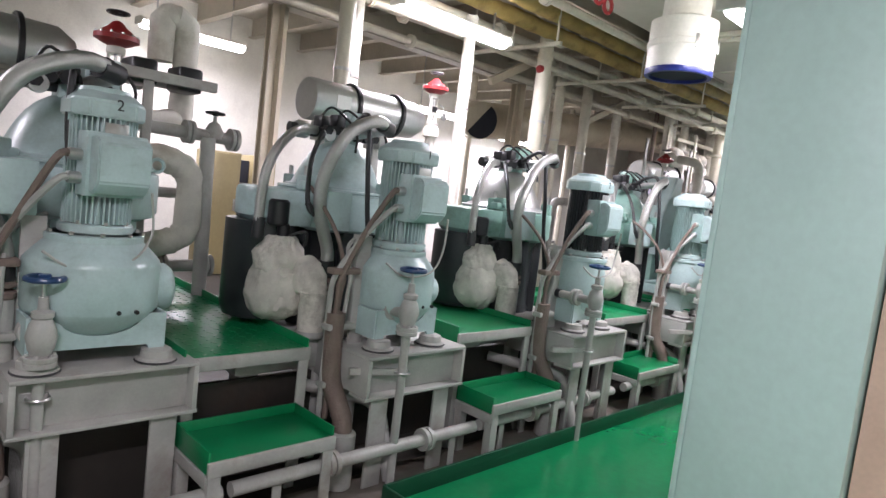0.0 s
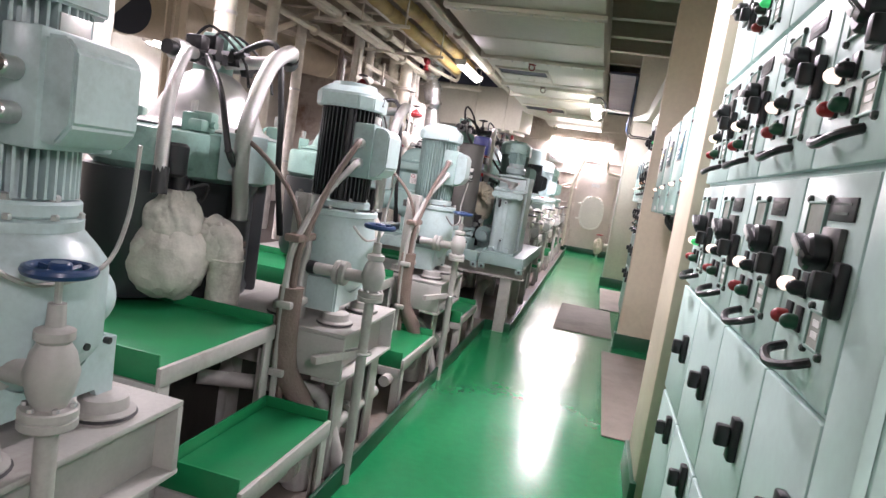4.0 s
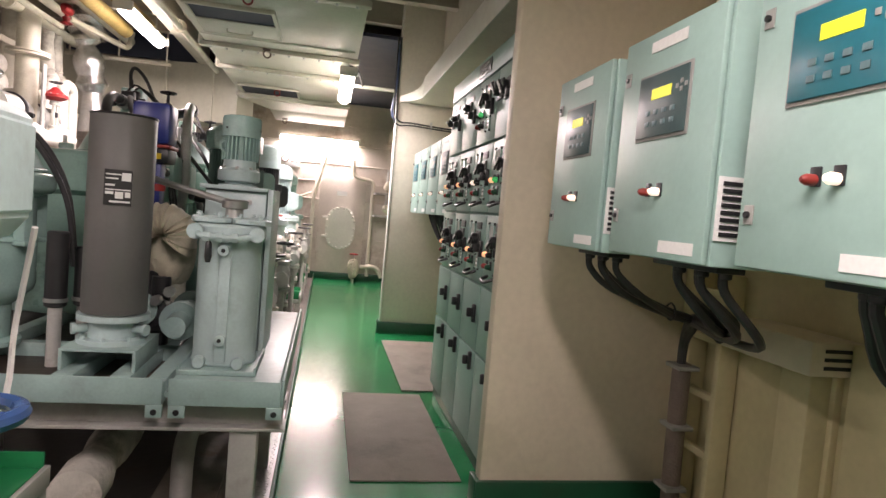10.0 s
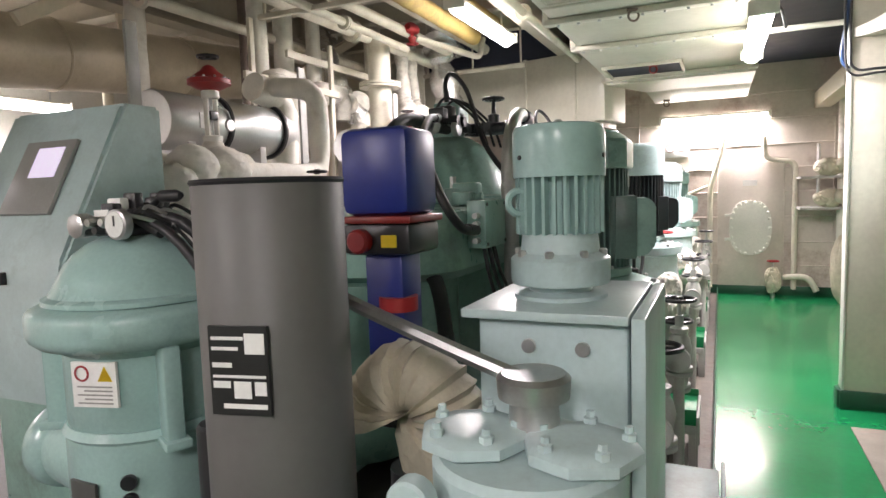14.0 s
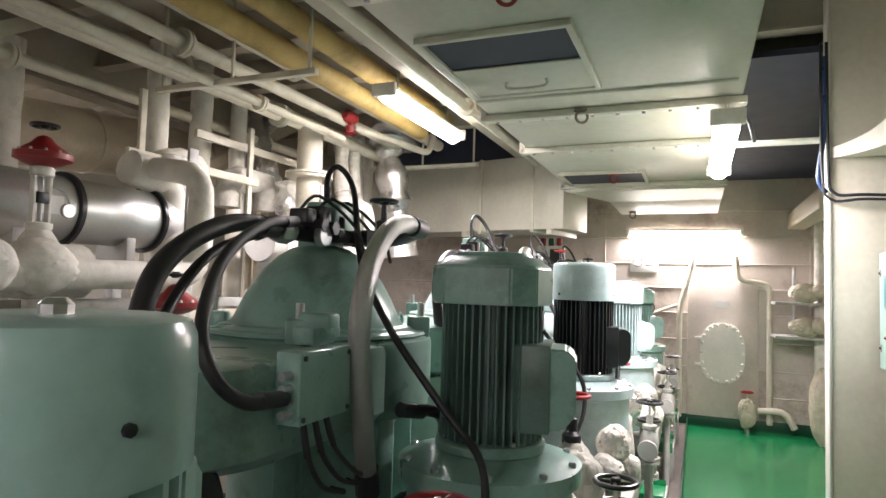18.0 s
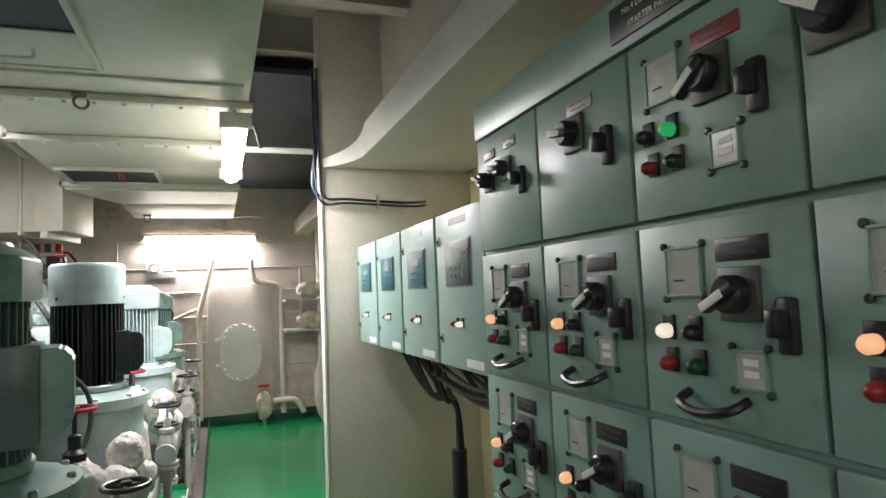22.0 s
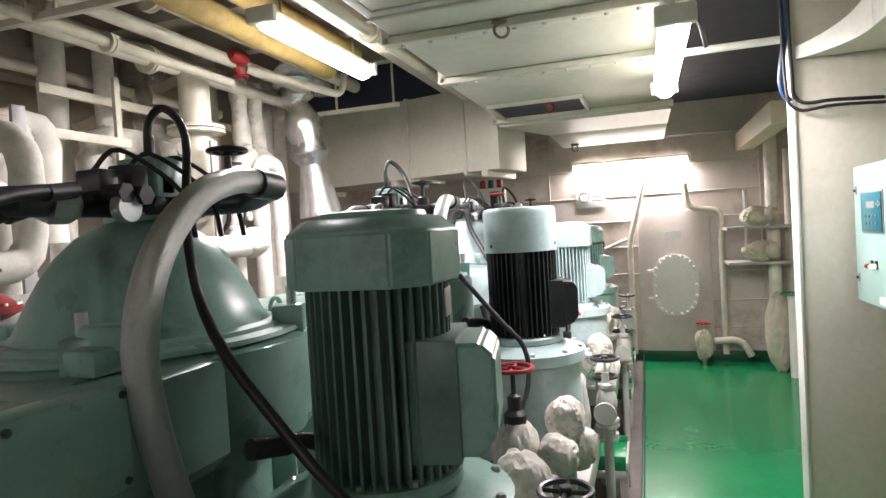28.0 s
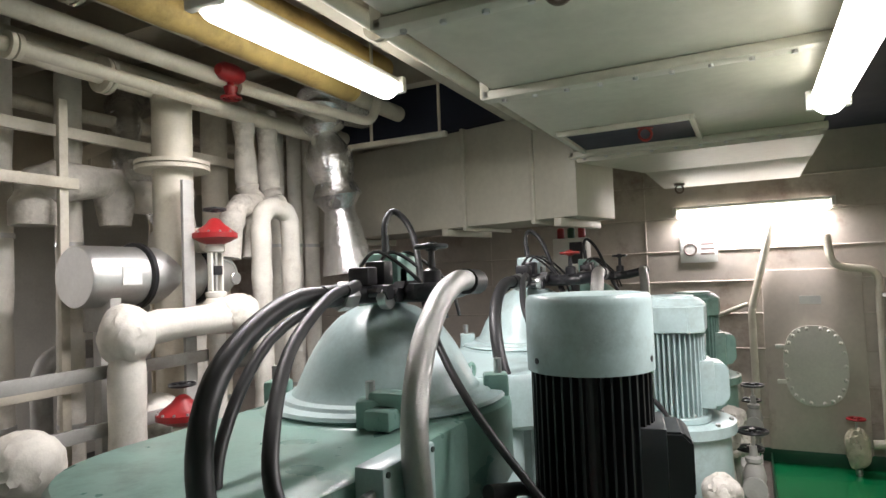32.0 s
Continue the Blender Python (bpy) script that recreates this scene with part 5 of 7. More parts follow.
def tread(x0, x1, y0, y1, z, label, checker=False, rim_front=False, name="step_tray"):
    """A green steel tread on grey angle legs."""
    w, d = x1 - x0, y1 - y0
    t = thing(name, (x0, y0, 0), label, "step", "step trays")
    part("plate", box(0.012, w - 0.012, 0.012, d - 0.012, z - 0.012, z, 0.002), TRAY, t)
    if checker:
        one = bmesh.new()
        bmesh.ops.create_cube(one, size=1, matrix=Matrix.Diagonal((0.03, 0.009, 0.003, 1)))
        rest, me, count = bmesh.new(), None, 0
        for j in range(int(d / 0.055)):
            for i in range(int(w / 0.055)):
                c = Matrix.Translation((0.04 + i * 0.055, 0.04 + j * 0.055, z + 0.001)) @ Matrix.Rotation(radians(45 if (i + j) % 2 else -45), 4, "Z")
                count += 1
                if me is None:
                    o = part("raised_bar", one.copy(), TRAY, t)
                    o.matrix_local, me = c, o.data
                elif count <= 290:
                    again("raised_bar", me, t, c)
                else:
                    merge(rest, one.copy(), c)
        one.free()
        tagged(part("raised_bars", rest, TRAY, t), kind="stuff")
    for a in [(0, w, d - 0.008, d), (0, 0.008, 0.008, d - 0.008), (w - 0.008, w, 0.008, d - 0.008)]:
        part("rim", box(a[0], a[1], a[2], a[3], z - 0.05, z + 0.04, 0.002), TRAY, t)
    part("front_angle", box(-0.004, w + 0.004, -0.006, 0.01, z - 0.055, z + 0.002, 0.003), GREY, t)
    for a, b in ((-0.004, 0.008), (w - 0.008, w + 0.004)):
        part("side_angle", box(a - 0.004, b + 0.004, 0.01, d, z - 0.10, z - 0.052, 0.003), GREY, t)
    for sx in (0.0, w - 0.05):
        for sy in (0.0, d - 0.05):
            part("leg", box(sx, sx + 0.05, sy, sy + 0.012, 0.0, z - 0.054, 0.003), GREY, t)
            part("leg_web", box(sx if sx == 0 else sx + 0.038, sx + 0.012 if sx == 0 else sx + 0.05, sy + 0.012, sy + 0.05, 0.0, z - 0.056, 0.003), GREY, t)
    return t


def pedestal(x0, x1, y0, y1, z, label):
    p = thing("pump_pedestal", (x0, y0, 0), label, "pedestal", "pump pedestals")
    w, d = x1 - x0, y1 - y0
    part("top_plate", box(0, w, 0, d, z - 0.016, z, 0.003), GREY, p)
    part("front_web", box(0.02, w - 0.02, 0.06, 0.074, z - 0.19, z - 0.017, 0.002), GREY, p)
    part("lower_flange", box(-0.005, w + 0.005, 0.0, 0.12, z - 0.205, z - 0.19, 0.003), GREY, p)
    for sx in (0.0, w - 0.02):
        part("end_plate", box(sx, sx + 0.02, 0.0, d, z - 0.19, z - 0.017, 0.002), GREY, p)
    for sx in (0.06, w - 0.16):
        for sy in (0.03, d - 0.10):
            part("leg", box(sx, sx + 0.10, sy, sy + 0.014, 0.0, z - 0.206, 0.003), GREY, p)
            part("leg_side", box(sx + 0.086, sx + 0.10, sy + 0.014, sy + 0.09, 0.0, z - 0.207, 0.003), GREY, p)
    return p


# ---------------- first row of purifier feed pumps ----------------
ROW = [(2.50, 3.10, "2", 2.50, (2.31, 2.92, 0.97)), (3.80, 2.90, "1", 3.82, (3.70, 2.66, 1.04)), (5.275, 2.815, "2", 5.30, (5.09, 2.55, 1.075)), (6.79, 2.815, "1", 6.91, (6.60, 2.55, 1.09))]
ZP = 0.64
for i, (x, y, num, sx, (vx, vy, vz)) in enumerate(ROW):
    pedestal(x - 0.28, x + 0.34, y - 0.22, y + 0.4, ZP, "grey painted steel pedestal under the feed pump")
    pump_casing((x, y, 0), (0.228, 0.192, 0.172, 0.168)[i], ZP, 1.11, PALE, "pale blue-green bell-shaped pump casing on four feet", wide=i < 2)
    turn = (8, 4, 3, 3)[i]
    rm = (0.122, 0.129, 0.129, 0.129)[i]
    m = motor((x, y, 0), rm, 1.11, 1.53, 1.525, 1.63, "oct", (PALE, PALE, BLACKM, SKID)[i], PALE, "pale blue-green upright electric motor with eight-sided cowl", box_turn=turn, box_size=0.80, low=0.36)
    numeral(m, num, pose(0.02, -rm - 0.0012, 1.572, 90, 0, 0), 0.055)
    # post that carries the conduits, beside each motor
    px, py = x - 0.26, y + 0.02
    post = thing("conduit_post", (px, py, 0), "grey steel post strapped with brown conduits", "post", "conduit posts")
    part("post", box(0.03, 0.11, 0.0, 0.02, 0.1, 1.16, 0.004), GREY, post)
    part("web", box(0.06, 0.074, 0.02, 0.09, 0.1, 1.16, 0.003), GREY, post)
    R = Matrix.Rotation(radians(turn), 3, "Z")
    for k in range(4):
        zb = 1.11 + 0.42 * 0.36 + (0.048, 0.128)[k % 2]
        g = R @ Vector((-0.15, -rm * 0.76, 0)) + Vector((x - px, y - py, 0))
        out = R @ Vector((-0.06, -0.012, 0))
        ox, oy = -0.10 + 0.022 * k, -0.002 - 0.02 * (k % 2)
        rise = [(ox, oy, 0.30), (ox, oy, 0.62), (ox + 0.004 * k, oy, 0.86), (ox + 0.012, oy - 0.012, 0.98)]
        if k < 2:
            tail = [((ox + g.x) / 2, (oy + g.y) / 2, (0.98 + zb) / 2 + 0.02), (g.x + out.x * 0.5, g.y + out.y * 0.5, zb - 0.015), (g.x + 0.01, g.y, zb)]
        else:
            tail = [(ox - 0.01, oy + 0.04, 1.15), (ox - 0.03, oy + 0.16, 1.28), (ox - 0.02, oy + 0.3, 1.36)] if k == 2 else [(ox + 0.05, oy + 0.08, 1.10), (ox + 0.16, oy + 0.12, 1.16)]
        part("conduit", hose(rise + tail, 0.0135 if k < 2 else 0.010, 8), CONDUIT if k % 3 else GREY, post)
    for z in (0.45, 0.72, 0.98):
        part("strap", box(-0.122, 0.03, -0.044, 0.02, z, z + 0.03, 0.008), GREY if z < 0.9 else CONDUIT, post)
    part("sleeve", hose([(-0.066, -0.012, 0.80), (-0.066, -0.012, 0.6), (-0.06, -0.03, 0.46), (-0.045, -0.11, 0.33), (-0.045, -0.13, 0.22)], 0.046, 14), CONDUIT, post, "brown flexible sleeve")
    part("foot_pipe", cyl(0.062, 0.27, (-0.045, -0.13, 0.0), seg=20, bevel=0.01), GREY, post)
    part("knee_brace", hose([(0.06, 0.0, 0.48), (0.22, 0.0, 0.6)], 0.022, 4, curved=False), GREY, post)
    wire = thing("earth_wire", (x, y, 0), "thin grey wire looped round the pump casing", "cable", "earth wires")
    part("wire", hose([(-0.20, -0.16, 1.06), (-0.10, -0.185, 1.0), (0.05, -0.195, 1.02), (0.14, -0.17, 1.12), (0.12, -0.2, 1.28)], 0.005, 6), GREY, wire)
    # valve in front and its line along the deck
    globe_valve((vx, vy, vz), 0.0, BLUEW, GREY, 0.070, s=0.78, axis="y")
    dp = steel_pipe([(vx - 0.8, 2.66, 0.20), (vx + 0.55, 2.66, 0.20)], 0.03, "grey drain pipe with bolted flanges above the deck", GREY, [((vx - 0.35, 2.66, 0.20), (1, 0, 0)), ((vx + 0.2, 2.66, 0.20), (1, 0, 0))], "drain pipes")
    for q in (0.2, 1.2):
        part("foot", box(q - 0.02, q + 0.02, -0.004, 0.004, -0.2, -0.02, 0.002), GREY, dp)
    br = thing("pipe_bracket", (vx, vy + 0.01, 0.56), "grey angle bracket holding the valve pipe", "bracket", "pipe brackets")
    part("angle", hose([(-0.22, 0.1, 0.0), (0.03, -0.01, 0.0)], 0.02, 4, curved=False), GREY, br)
    part("clamp", ring(0.034, 0.006, (0.0, -0.01, 0.0), 14, 6), STEEL, br)
    steel_pipe([(vx + 0.02, vy + 0.03, 0.02), (vx + 0.02, vy + 0.16, 0.36), (vx - 0.25, 3.12, 0.40)], 0.03, "grey bent pipe under the pump pedestal", GREY, (), "bent pipes")
    # separator behind with its hoses
    sy = 3.52
    paint = PALE if i < 2 else SEA
    separator((sx, sy, 0), 0.34, 0.62, 1.14, 1.34, 1.62, paint, "pale green centrifugal separator with a bell-shaped hood", SILVER if i == 2 else None, arm=0.56, lower=BLACKM if i else PALE, armw=0.62)
    jb = thing("junction_box", (sx - 0.26, sy - 0.36, 1.16), "pale grey junction box on the separator band", "junction box", "junction boxes")
    part("case", box(-0.07, 0.07, -0.07, 0.06, 0.0, 0.19, 0.006), PALE, jb)
    for k in range(3):
        part("gland", cyl(0.012, 0.03, (-0.1, -0.02, 0.04 + 0.04 * k), "x", 8), STEEL, jb)
    bed = thing("separator_bed", (sx - 0.72, sy - 0.42, 0), "grey steel bed under the separator", "frame", "separator beds")
    part("bed", box(0, 1.12, 0, 0.95, 0.48, 0.62, 0.008), GREY, bed)
    for a in (0.04, 1.0):
        for b in (0.04, 0.82):
            part("leg", box(a, a + 0.1, b, b + 0.1, 0, 0.48, 0.004), GREY, bed)
    hx, hy = sx, 3.08
    braided_hose([(hx + 0.06, hy + 0.10, 1.70), (hx - 0.08, hy + 0.02, 1.72), (hx - 0.26, hy, 1.63), (hx - 0.37, hy, 1.42), (hx - 0.36, hy + 0.02, 1.24), (hx - 0.28, hy + 0.05, 1.06), (hx - 0.27, hy + 0.06, 0.92)], 0.032, "thick braided steel hose arching down beside the separator")
    ov = thing("outlet_pipe", (sx, sy, 1.66), "dark outlet pipe on the separator head", "pipe", "outlet pipes")
    part("tube", hose([(0.0, 0.0, -0.01), (0.04, -0.2, 0.02), (0.06, -0.34, 0.04)], 0.03, 10), STEEL, ov)
    braided_hose([(sx - 0.12, sy, 1.66), (sx - 0.38, sy - 0.14, 1.62), (sx - 0.55, sy - 0.22, 1.42), (sx - 0.58, sy - 0.24, 1.1)], 0.024, "braided hose arching from the separator head")
    braided_hose([(sx - 0.02, sy - 0.1, 1.68), (sx - 0.08, sy - 0.34, 1.75), (sx - 0.11, sy - 0.42, 1.5), (sx - 0.08, sy - 0.43, 1.2), (sx - 0.02, sy - 0.44, 0.95)], 0.013, "thin black hose looping from the separator head", RUBBER, RUBBER)
    braided_hose([(sx - 0.16, sy - 0.08, 1.66), (sx - 0.36, sy - 0.3, 1.5), (sx - 0.42, sy - 0.40, 1.28), (sx - 0.36, sy - 0.40, 1.22)], 0.012, "black rubber hose running to the junction box", RUBBER, RUBBER)
    standp = thing("stand_pipe", (hx - 0.27, hy + 0.06, 0.0), "grey stand pipe below the braided hose", "pipe", "stand pipes")
    part("tube", lathe([(0.036, 0.0), (0.036, 0.36), (0.055, 0.37), (0.042, 0.40), (0.040, 0.86)], 18), GREY, standp)
    part("collar", cyl(0.046, 0.03, (0, 0, 0.86), seg=16, bevel=0.006), CONDUIT, standp)
    part("collar", cyl(0.044, 0.025, (0, 0, 0.90), seg=16, bevel=0.006), CONDUIT, standp)
    # lagged pump between the units
    if i:
        lagged_pump((sx - 0.42, 3.34, 0.66), "pump wrapped in creased white lagging cloth", 1.0, i * 3)

# green treads between the pedestals
tread(2.81, 3.38, 2.95, 5.2, 0.63, "long green chequered walkway plate between the pumps", True, name="walkway_plate")
tread(2.79, 3.33, 2.62, 2.945, 0.34, "green painted step tray on grey legs")
tread(4.26, 4.90, 2.85, 3.9, 0.65, "green painted platform plate between the pumps")
tread(4.29, 4.89, 2.57, 2.845, 0.335, "green painted step tray on grey legs")
tread(5.85, 6.48, 2.90, 3.9, 0.63, "green painted platform plate between the pumps")
tread(5.87, 6.48, 2.59, 2.895, 0.31, "green painted step tray on grey legs")
tread(7.22, 7.62, 2.85, 3.6, 0.60, "green painted platform plate beside the filter skid")
tread(7.2, 7.75, 2.565, 2.845, 0.30, "green painted step tray on grey legs")

# ---------------- filter skid ----------------
skid = thing("filter_skid", (8.15, 2.29, 0), "pale green steel tray frame on a grey beam and legs", "skid")
for y0, y1 in ((0.0, 0.385), (0.405, 1.75)):
    if y0 == 0.0:
        part("tray", box(0.0, 1.58, y0 + 0.006, y1, 0.655, 0.68, 0.004), SKID, skid)
    part("front_lip", box(-0.012, 0.0, y0, y1, 0.60, 0.695, 0.003), SKID, skid)
for a, b in ((0.405, 0.47), (0.53, 0.60), (0.72, 0.79), (1.17, 1.23), (1.62, 1.75)):
    part("tray_bar", box(0.06, 1.5, a, b, 0.60, 0.68, 0.004), SKID, skid)
for a, b in ((0.0, 0.058), (0.52, 0.58), (1.502, 1.58)):
    part("tray_bar", box(a, b, 0.405, 1.75, 0.598, 0.678, 0.004), SKID, skid)
# Near-black floor paints the shade seen between the tray bars.
part("drip_plate", box(0.06, 1.5, 0.41, 1.74, 0.612, 0.622), BILGESHADE, skid, "near-black plate for the shade between the tray bars")
part("side_lip", box(0.0, 1.6, -0.012, 0.0, 0.60, 0.70, 0.003), SKID, skid)
part("gap_plate", box(0.02, 1.58, 0.387, 0.403, 0.62, 0.64), SKID, skid)
for y in (0.02, 0.355, 0.43):
    lug = part("lug", box(-0.012, 0.0, y - 0.028, y + 0.028, 0.555, 0.60, 0.002), SKID, skid)
    part("hole", cyl(0.011, 0.004, (-0.0145, y, 0.575), "x", 12), BLACK, lug)
part("beam_flange", box(0.05, 0.17, -0.02, 1.7, 0.597, 0.61, 0.002), GREY, skid)
part("beam_web", box(0.10, 0.112, -0.01, 1.7, 0.50, 0.597), GREY, skid)
part("beam_flange", box(0.05, 0.17, -0.02, 1.7, 0.487, 0.50, 0.002), GREY, skid)
for a in (0.07, 0.8, 1.45):
    part("beam_leg", box(a, a + 0.1, 0.08, 0.18, 0.0, 0.486, 0.004), GREY, skid)
    part("beam_leg", box(a, a + 0.1, 1.3, 1.4, 0.0, 0.486, 0.004), GREY, skid)
    if a > 0.1:
        part("cross_beam", box(a, a + 0.1, 0.0, 1.7, 0.49, 0.61, 0.004), GREY, skid)
lagged([(8.25, 3.0, 0.22), (9.3, 3.05, 0.24)], 0.09, "pipe in creased white lagging under the skid", CLOTH, wob=0.12)
steel_pipe([(8.6, 2.7, 0.0), (8.6, 2.7, 0.3), (9.2, 2.7, 0.3)], 0.045, "grey pipe under the skid", GREY, [((8.9, 2.7, 0.3), (1, 0, 0))])
pl = thing("chequer_plate", (8.25, 2.335, 0.02), "narrow steel chequer plate beside the skid", "plate")
part("sheet", box(0, 1.6, 0, 0.14, 0.0, 0.008), STEEL, pl)
bm = bmesh.new()
for i in range(52):
    for j in range(4):
        c = Matrix.Translation((0.02 + i * 0.03, 0.02 + j * 0.033, 0.0085)) @ Matrix.Rotation(radians(45 if (i + j) % 2 else -45), 4, "Z")
        b = bmesh.new()
        bmesh.ops.create_cube(b, size=1, matrix=c @ Matrix.Diagonal((0.022, 0.006, 0.003, 1)))
        merge(bm, b)
part("tread_pattern", bm, STEEL, pl)

cy = thing("clad_cylinder", (8.42, 2.95, 0.68), "tall dark grey clad cylinder with a data label", "heater")
for a in [(-0.16, 0.16, -0.13, -0.118, 0.0, 0.07), (-0.16, 0.16, 0.118, 0.13, 0.0, 0.07), (-0.16, 0.16, -0.13, 0.13, 0.07, 0.08)]:
    part("channel_foot", box(*a, 0.002), SKID, cy)
part("foot", lathe([(0.125, 0.08), (0.125, 0.098), (0.088, 0.10), (0.088, 0.165), (0.128, 0.168), (0.128, 0.19)], 28), PALE, cy)
part("shell", lathe([(0.114, 0.195), (0.116, 0.20), (0.116, 0.935), (0.11, 0.943), (0.05, 0.945)], 40), DKGREY, cy)
part("rim", ring(0.114, 0.005, (0, 0, 0.94), 36, 6), BLACK, cy)
bolts(cy, 0.112, 0.098, 8, 0.009, 0.014, PALE)
for q in (120, 250):
    part("plug", merge(bmesh.new(), lathe([(0.016, 0), (0.016, 0.04), (0.022, 0.042), (0.022, 0.055)], 10, (0.088, 0, 0.135), "x"), Matrix.Rotation(radians(q), 4, "Z")), PALE, cy)
lab = part("label", box(-0.1195, -0.113, -0.046, 0.046, 0.605, 0.735), NAMEP, cy, "black and white data label")
for (a, b, c, d) in [(-0.046, 0.0, 0.83, 0.835), (-0.046, 0.01, 0.845, 0.85), (-0.046, -0.012, 0.805, 0.812), (0.012, 0.046, 0.825, 0.855), (-0.046, 0.046, 0.790, 0.794), (-0.046, -0.016, 0.775, 0.785), (-0.01, 0.02, 0.760, 0.785), (0.026, 0.046, 0.765, 0.785), (-0.03, 0.046, 0.745, 0.752)]:
    part("print", box(-0.1205, -0.1195, -b * 0.9, -a * 0.9, c - 0.13, d - 0.13), LABELW, lab)
lab.matrix_local = Matrix.Rotation(radians(12), 4, "Z")

fl = thing("duplex_filter", (8.42, 2.535, 0.68), "pale blue-green duplex filter with lever and bolted lids", "filter")
part("body", lathe([(0.116, 0.02), (0.124, 0.03), (0.118, 0.06), (0.118, 0.50), (0.124, 0.515)], 32), PALE, fl)
part("rib", box(-0.13, -0.115, -0.022, 0.022, 0.04, 0.50, 0.006), PALE, fl)
part("base", box(-0.17, 0.17, -0.14, 0.14, 0.0, 0.02, 0.004), SKID, fl)
for s in (-1, 1):
    part("base_edge", box(-0.17, 0.17, s * 0.137 - 0.004, s * 0.137 + 0.004, 0.0, 0.035, 0.002), SKID, fl)
part("head", lathe([(0.124, 0.515), (0.132, 0.52), (0.132, 0.555), (0.124, 0.565)], 32), PALE, fl)
for s in (-1, 1):
    l = part("lid", lathe([(0.072, 0.567), (0.078, 0.571), (0.078, 0.585), (0.072, 0.59), (0.045, 0.593)], 8, (-0.01, s * 0.074, 0)), PALE, fl)
    for k in range(5):
        a = k * 1.256
        part("lid_bolt", lathe([(0.010, 0), (0.010, 0.010), (0.006, 0.012), (0.006, 0.020)], 6, (-0.01 + 0.060 * math.cos(a), s * 0.074 + 0.060 * math.sin(a), 0.589)), PALE, l)
    part("mounting_ear", lathe([(0.026, 0), (0.03, 0.004), (0.03, 0.03)], 16, (-0.15, s * 0.112, 0.535), "x"), PALE, fl)
    part("foot_knob", lathe([(0.02, 0), (0.024, 0.006), (0.024, 0.03), (0.02, 0.036)], 14, (-0.16, s * 0.07, 0.045), "x"), PALE, fl)
part("spindle", lathe([(0.036, 0.58), (0.034, 0.625), (0.05, 0.628), (0.052, 0.655), (0.045, 0.662)], 20, (0.03, 0.0, 0)), STEEL, fl)
part("lever", hose([(0.03, 0.0, 0.645), (0.06, 0.10, 0.665), (0.12, 0.30, 0.71), (0.16, 0.42, 0.74)], 0.013, 8), STEEL, fl)
for z, y in [(0.47, 0.005), (0.13, 0.0)]:
    e = part("boss", lathe([(0.02, 0), (0.022, 0.004), (0.022, 0.034)], 14, (-0.156, y, z), "x"), PALE, fl)
    part("hole", cyl(0.008, 0.003, (-0.158, y, z), "x", 10), BLACK, e)
vp = part("vent_pipe", hose([(-0.14, 0.10, 0.53), (-0.165, 0.08, 0.522), (-0.17, -0.03, 0.518), (-0.15, -0.09, 0.525)], 0.012, 10), PALE, fl)
for y in (0.065, 0.02, -0.035):
    part("vent_union", lathe([(0.019, 0), (0.019, 0.024)], 6, (-0.169, y - 0.012, 0.52), "y"), PALE, vp)
part("cock_handle", lathe([(0.009, 0), (0.014, 0.02), (0.012, 0.07), (0.006, 0.08)], 10, (-0.172, 0.055, 0.425)), BLACK, fl)

tank = thing("pump_tank", (8.62, 2.40, 0.68), "pale blue-green box tank carrying a small motor", "tank")
part("body", box(0.0, 0.32, 0.03, 0.28, 0.0, 0.70, 0.006), PALE, tank)
part("side_plate", box(-0.03, 0.34, 0.0, 0.022, 0.0, 0.715, 0.003), PALE, tank)
part("top_flange", box(-0.03, 0.34, 0.025, 0.30, 0.702, 0.718, 0.003), PALE, tank)
for y in (0.10, 0.19):
    part("bolt", lathe([(0.012, 0), (0.012, 0.008)], 12, (-0.008, y, 0.655), "x"), STEEL, tank)
m5 = motor((8.757, 2.568, 0), 0.083, 1.475, 1.622, 1.615, 1.708, "round", SEPM, SEPM, "small pale sea green upright electric motor on a tank", box_size=0.3, box_turn=100, flange=False, glands=False)
part("lantern", lathe([(0.085, 1.398), (0.085, 1.405), (0.058, 1.41), (0.058, 1.425)], 28), PALE, m5)
part("gear_block", lathe([(0.070, 1.42), (0.088, 1.424), (0.090, 1.43), (0.090, 1.468), (0.084, 1.474), (0.072, 1.48), (0.068, 1.515)], 32), PALE, m5)
bolts(m5, 0.078, 1.474, 8, 0.008, 0.012)
part("oil_plug", lathe([(0.010, 1.705), (0.010, 1.714), (0.006, 1.718)], 8), STEEL, m5)

ac = thing("valve_actuator", (8.80, 2.94, 1.05), "blue electric valve actuator with a dark red band", "actuator")
part("cover", box(-0.075, 0.075, -0.08, 0.08, 0.50, 0.68, 0.022), BLUE, ac)
part("band", box(-0.08, 0.08, -0.085, 0.085, 0.485, 0.50, 0.004), DKRED, ac)
part("lower_case", box(-0.074, 0.074, -0.079, 0.079, 0.42, 0.486, 0.012), BLACK, ac)
part("button", cyl(0.025, 0.03, (-0.10, 0.03, 0.45), "x", 14, bevel=0.005), RED, ac)
part("warning_label", box(-0.0765, -0.0745, -0.05, -0.015, 0.437, 0.462), YELLOW, ac, "small yellow label")
part("column", box(-0.045, 0.045, -0.045, 0.045, 0.20, 0.42, 0.008), BLUE, ac)
part("clamp", cyl(0.042, 0.03, (-0.02, -0.02, 0.30), seg=14), RED, ac)
part("bonnet", lathe([(0.05, 0.05), (0.06, 0.10), (0.03, 0.16), (0.03, 0.22)], 16), BLACK, ac)
lv = thing("lagged_valve", (8.72, 2.86, 0.98), "valve wrapped in crinkled cream lagging cloth", "valve")
el = bmesh.new()
rings, seg, rows = [], 40, 46
